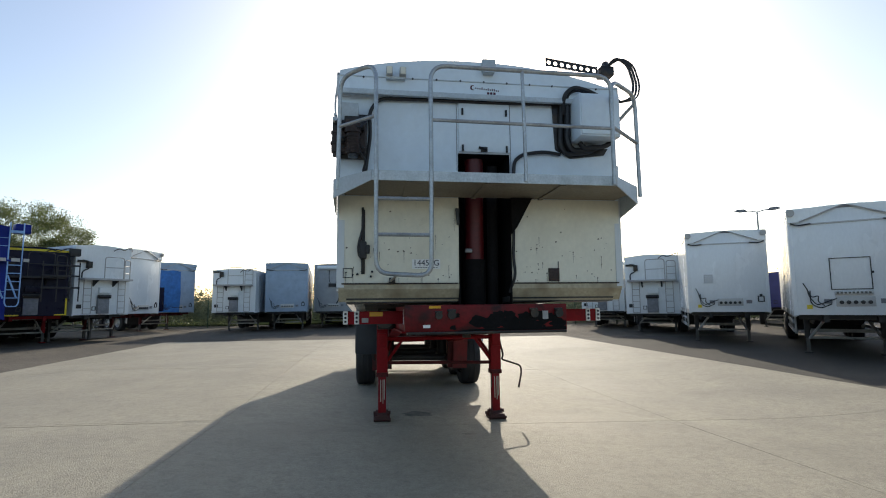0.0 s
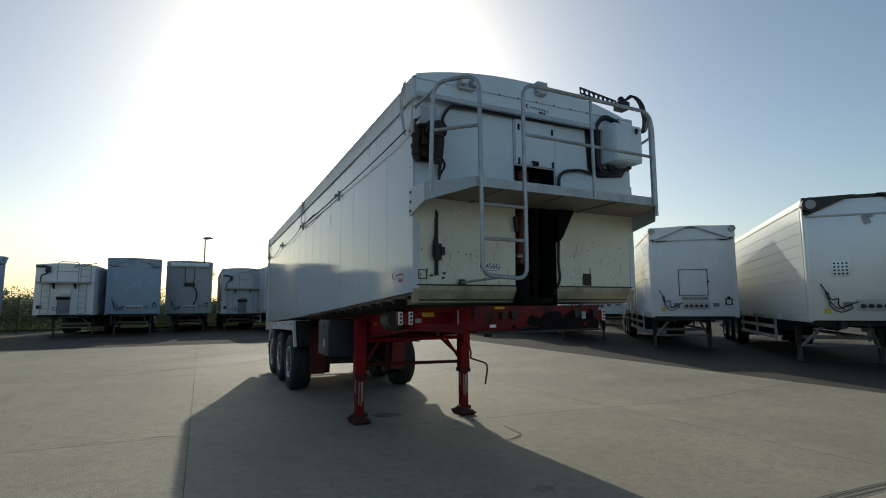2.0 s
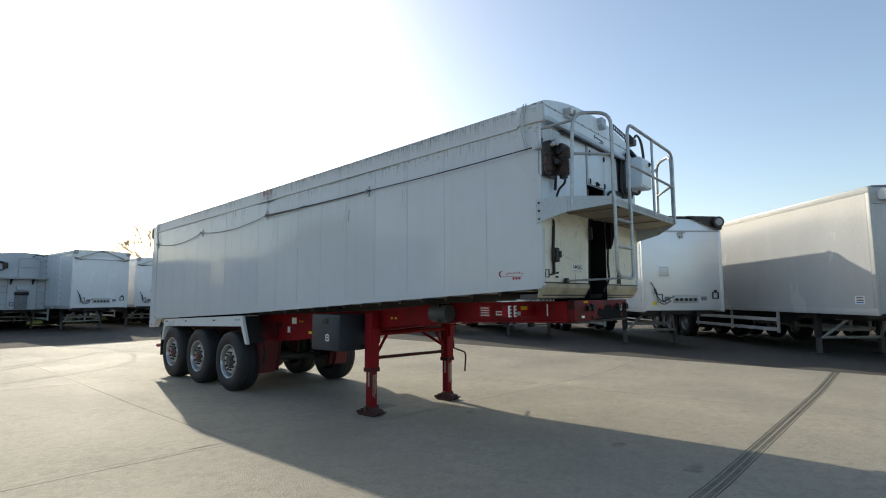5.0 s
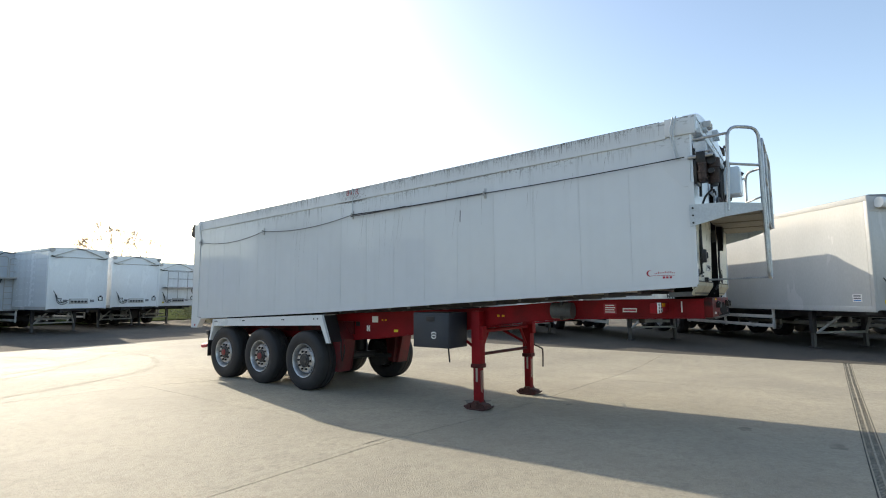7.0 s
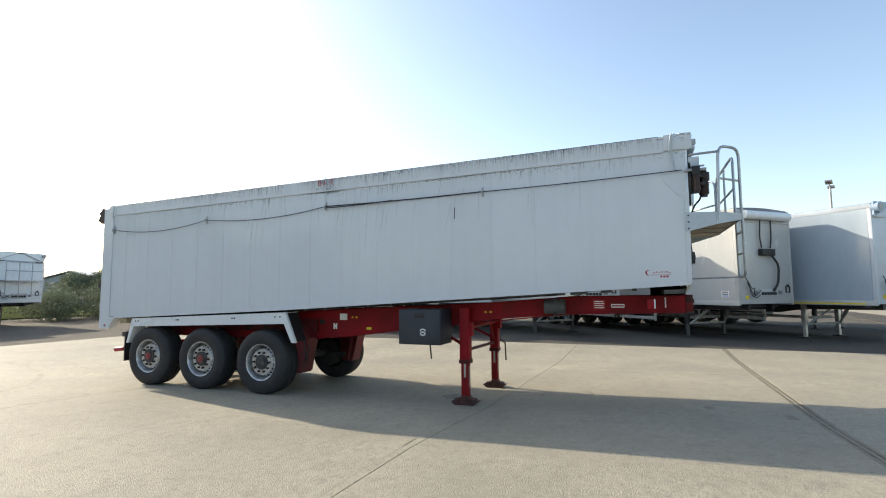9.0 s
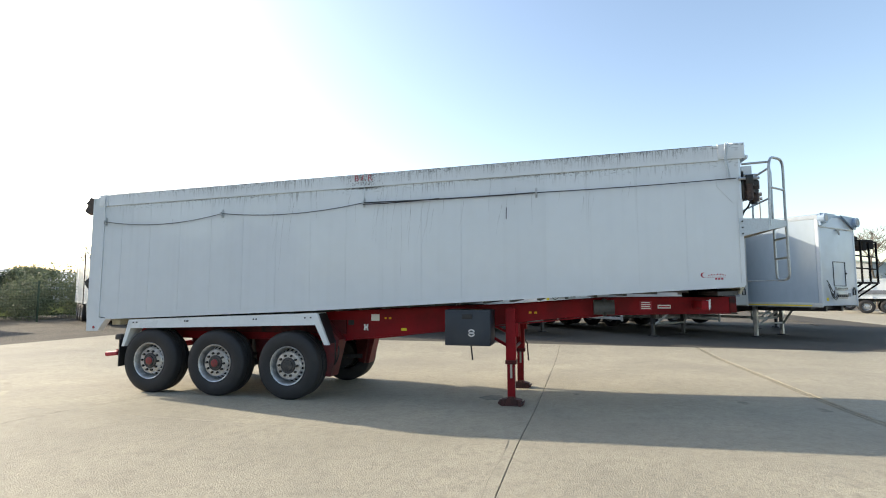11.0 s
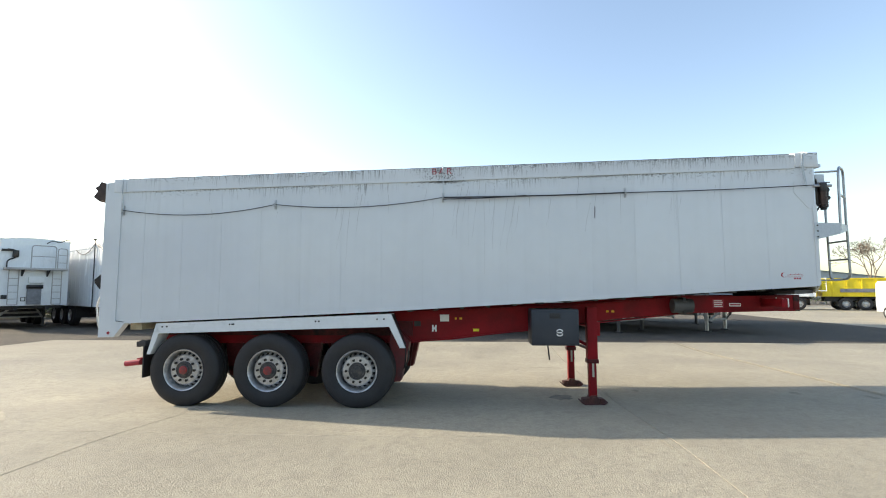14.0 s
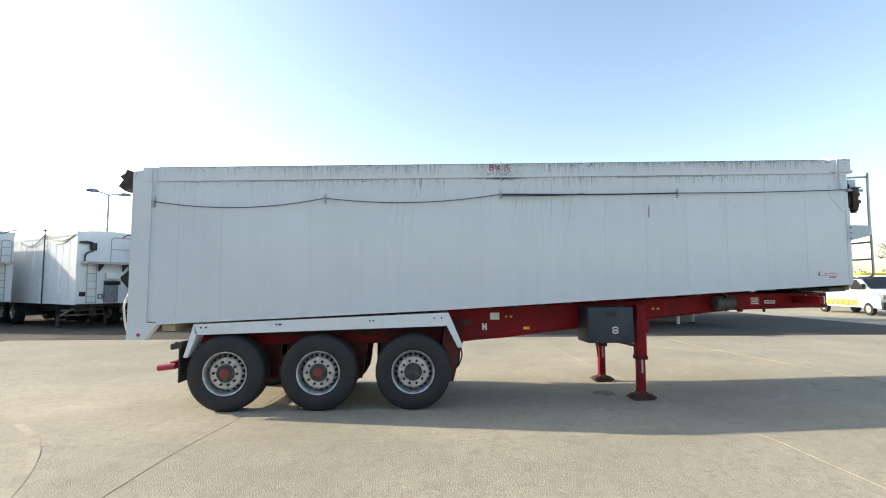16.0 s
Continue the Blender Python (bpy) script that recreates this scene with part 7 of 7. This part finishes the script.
def shed(x, y, turn, length, depth, eaves, ridge, label, roof_mat):
    t = thing("warehouse", label, "building", pose(x, y, 0, 0, 0, turn))
    wall = part("wall", prism(nb(), [(-depth / 2, 0), (depth / 2, 0), (depth / 2, eaves), (0, ridge - 0.15), (-depth / 2, eaves)], "y", 0, length), SHED_WALL, t, smooth=False)
    for side in (-1, 1):
        bm = prism(nb(), [(0, ridge), (side * (depth / 2 + 0.4), eaves - 0.1), (side * (depth / 2 + 0.4), eaves + 0.08), (0, ridge + 0.18)], "y", -0.4, length + 0.4)
        part("roof", bm, roof_mat, t, smooth=False)
    for k in range(int(length / 6)):
        for side in (-1, 1):
            part("roller_door", box(nb(), side * depth / 2 - 0.06, side * depth / 2 + 0.06, 6 * k + 1.2, 6 * k + 5, 0, eaves * 0.75), GREY_PAINT, t, smooth=False)


shed(94.9, -34.2, -135.8, 130, 30, 6.4, 8.6, "long pale warehouse with a green pitched roof", SHED_ROOF)
shed(52, 96, -80, 60, 22, 3.4, 5.6, "distant low grey industrial shed", GREY_PAINT)


def low_tipper(x, y, turn, length, paint, label):
    t = thing("skip_trailer", label, "trailer", pose(x, y, 0, 0, 0, turn), "far trailers")
    body = part("body", prism(nb(), [(0.0, 1.15), (-0.25, 2.65), (length, 2.65), (length, 1.15)], "x", -1.22, 1.22), paint, t, smooth=False)
    for k in range(int(length)):
        for side in (-1, 1):
            part("body_rib", box(nb(), side * 1.22, side * 1.27, k + 0.4, k + 0.5, 1.2, 2.6), paint, body, smooth=False)
    part("top_rim", box(nb(), -1.27, 1.27, -0.25, length + 0.02, 2.6, 2.7), paint, body, smooth=False)
    deck = part("front_deck", box(nb(), -1.2, 1.2, -0.8, -0.2, 1.6, 1.68), paint, t, smooth=False)
    for xx in (-1.15, 0, 1.15):
        part("deck_post", rod(nb(), (xx, -0.78, 1.65), (xx, -0.78, 2.7), 0.03, 6), paint, deck)
    for z in (2.2, 2.7):
        part("deck_rail", rod(nb(), (-1.15, -0.78, z), (1.15, -0.78, z), 0.03, 6), paint, deck)
    part("marking_band", box(nb(), -1.285, -1.27, length * 0.3, length * 0.8, 1.5, 1.8), SHEET, body, smooth=False)
    running_gear(t, length, DARK_FRAME, 1.15, guards=False)


low_tipper(36.9, -24.6, -24, 5.4, WHITE_PAINT, "white low skip trailer across the yard")
low_tipper(35.2, -31.2, -21, 6.2, YELLOW, "bright yellow skip trailer across the yard")
low_tipper(33.5, -38.5, -12, 6.2, YELLOW, "bright yellow skip trailer at the yard's end")
low_tipper(46.0, -25.5, -24, 6.0, ORANGE, "orange skip trailer across the yard")


def van(x, y, turn):
    t = thing("panel_van", "white high-roof panel van with yellow chequered sill", "van", pose(x, y, 0, 0, 0, turn))
    prof = [(-2.85, 0.42), (-2.9, 1.0), (-2.82, 2.05), (-2.6, 2.2), (0.8, 2.24), (1.2, 2.16), (2.0, 1.45), (2.6, 1.2), (2.85, 0.9), (2.88, 0.42)]
    body = part("body", prism(nb(), prof, "x", -0.97, 0.97), WHITE_PAINT, t, smooth=False)
    part("windscreen", prism(nb(), [(1.22, 2.12), (1.95, 1.48), (1.99, 1.5), (1.26, 2.15)], "x", -0.85, 0.85), GLASS_DARK, t, smooth=False)
    for side in (-1, 1):
        part("door_glass", prism(nb(), [(0.6, 1.42), (0.6, 1.98), (1.15, 1.98), (1.75, 1.42)], "x", side * 0.972, side * 0.98), GLASS_DARK, t, smooth=False)
        part("sill_band", box(nb(), side * 0.972, side * 0.985, -1.7, 1.1, 0.5, 0.85), YELLOW, t, smooth=False)
        for k in range(6):
            part("dark_chevron", prism(nb(), [(-1.6 + 0.45 * k, 0.5), (-1.4 + 0.45 * k, 0.5), (-1.25 + 0.45 * k, 0.85), (-1.45 + 0.45 * k, 0.85)], "x", side * 0.985, side * 0.99), SHEET, t, smooth=False)
        part("door_mirror", box(nb(), side * 1.0, side * 1.2, 1.75, 1.85, 1.45, 1.75, 0.03), BLACK, t)
        part("headlamp", box(nb(), side * 0.6, side * 0.92, 2.8, 2.97, 0.95, 1.15, 0.02), CHROME, t)
        for yy in (-1.9, 1.95):
            wh = part("wheel", rod(nb(), (side * 0.78, yy, 0.35), (side * 0.99, yy, 0.35), 0.35, 24), RUBBER, t)
            part("wheel_trim", rod(nb(), (side * 0.985, yy, 0.35), (side * 1.0, yy, 0.35), 0.2, 16), RIM, wh)
    part("bumper", box(nb(), -0.97, 0.97, 2.85, 3.05, 0.35, 0.75, 0.04), BLACK, t)
    part("beacon", box(nb(), -0.4, 0.4, 0.3, 0.5, 2.22, 2.32, 0.02), YELLOW, t)
    part("blue_stripe", box(nb(), 0.972, 0.982, -2.7, 0.6, 1.25, 1.33), SLATE_PAINT, t, smooth=False)


van(20.2, -19.85, 81)
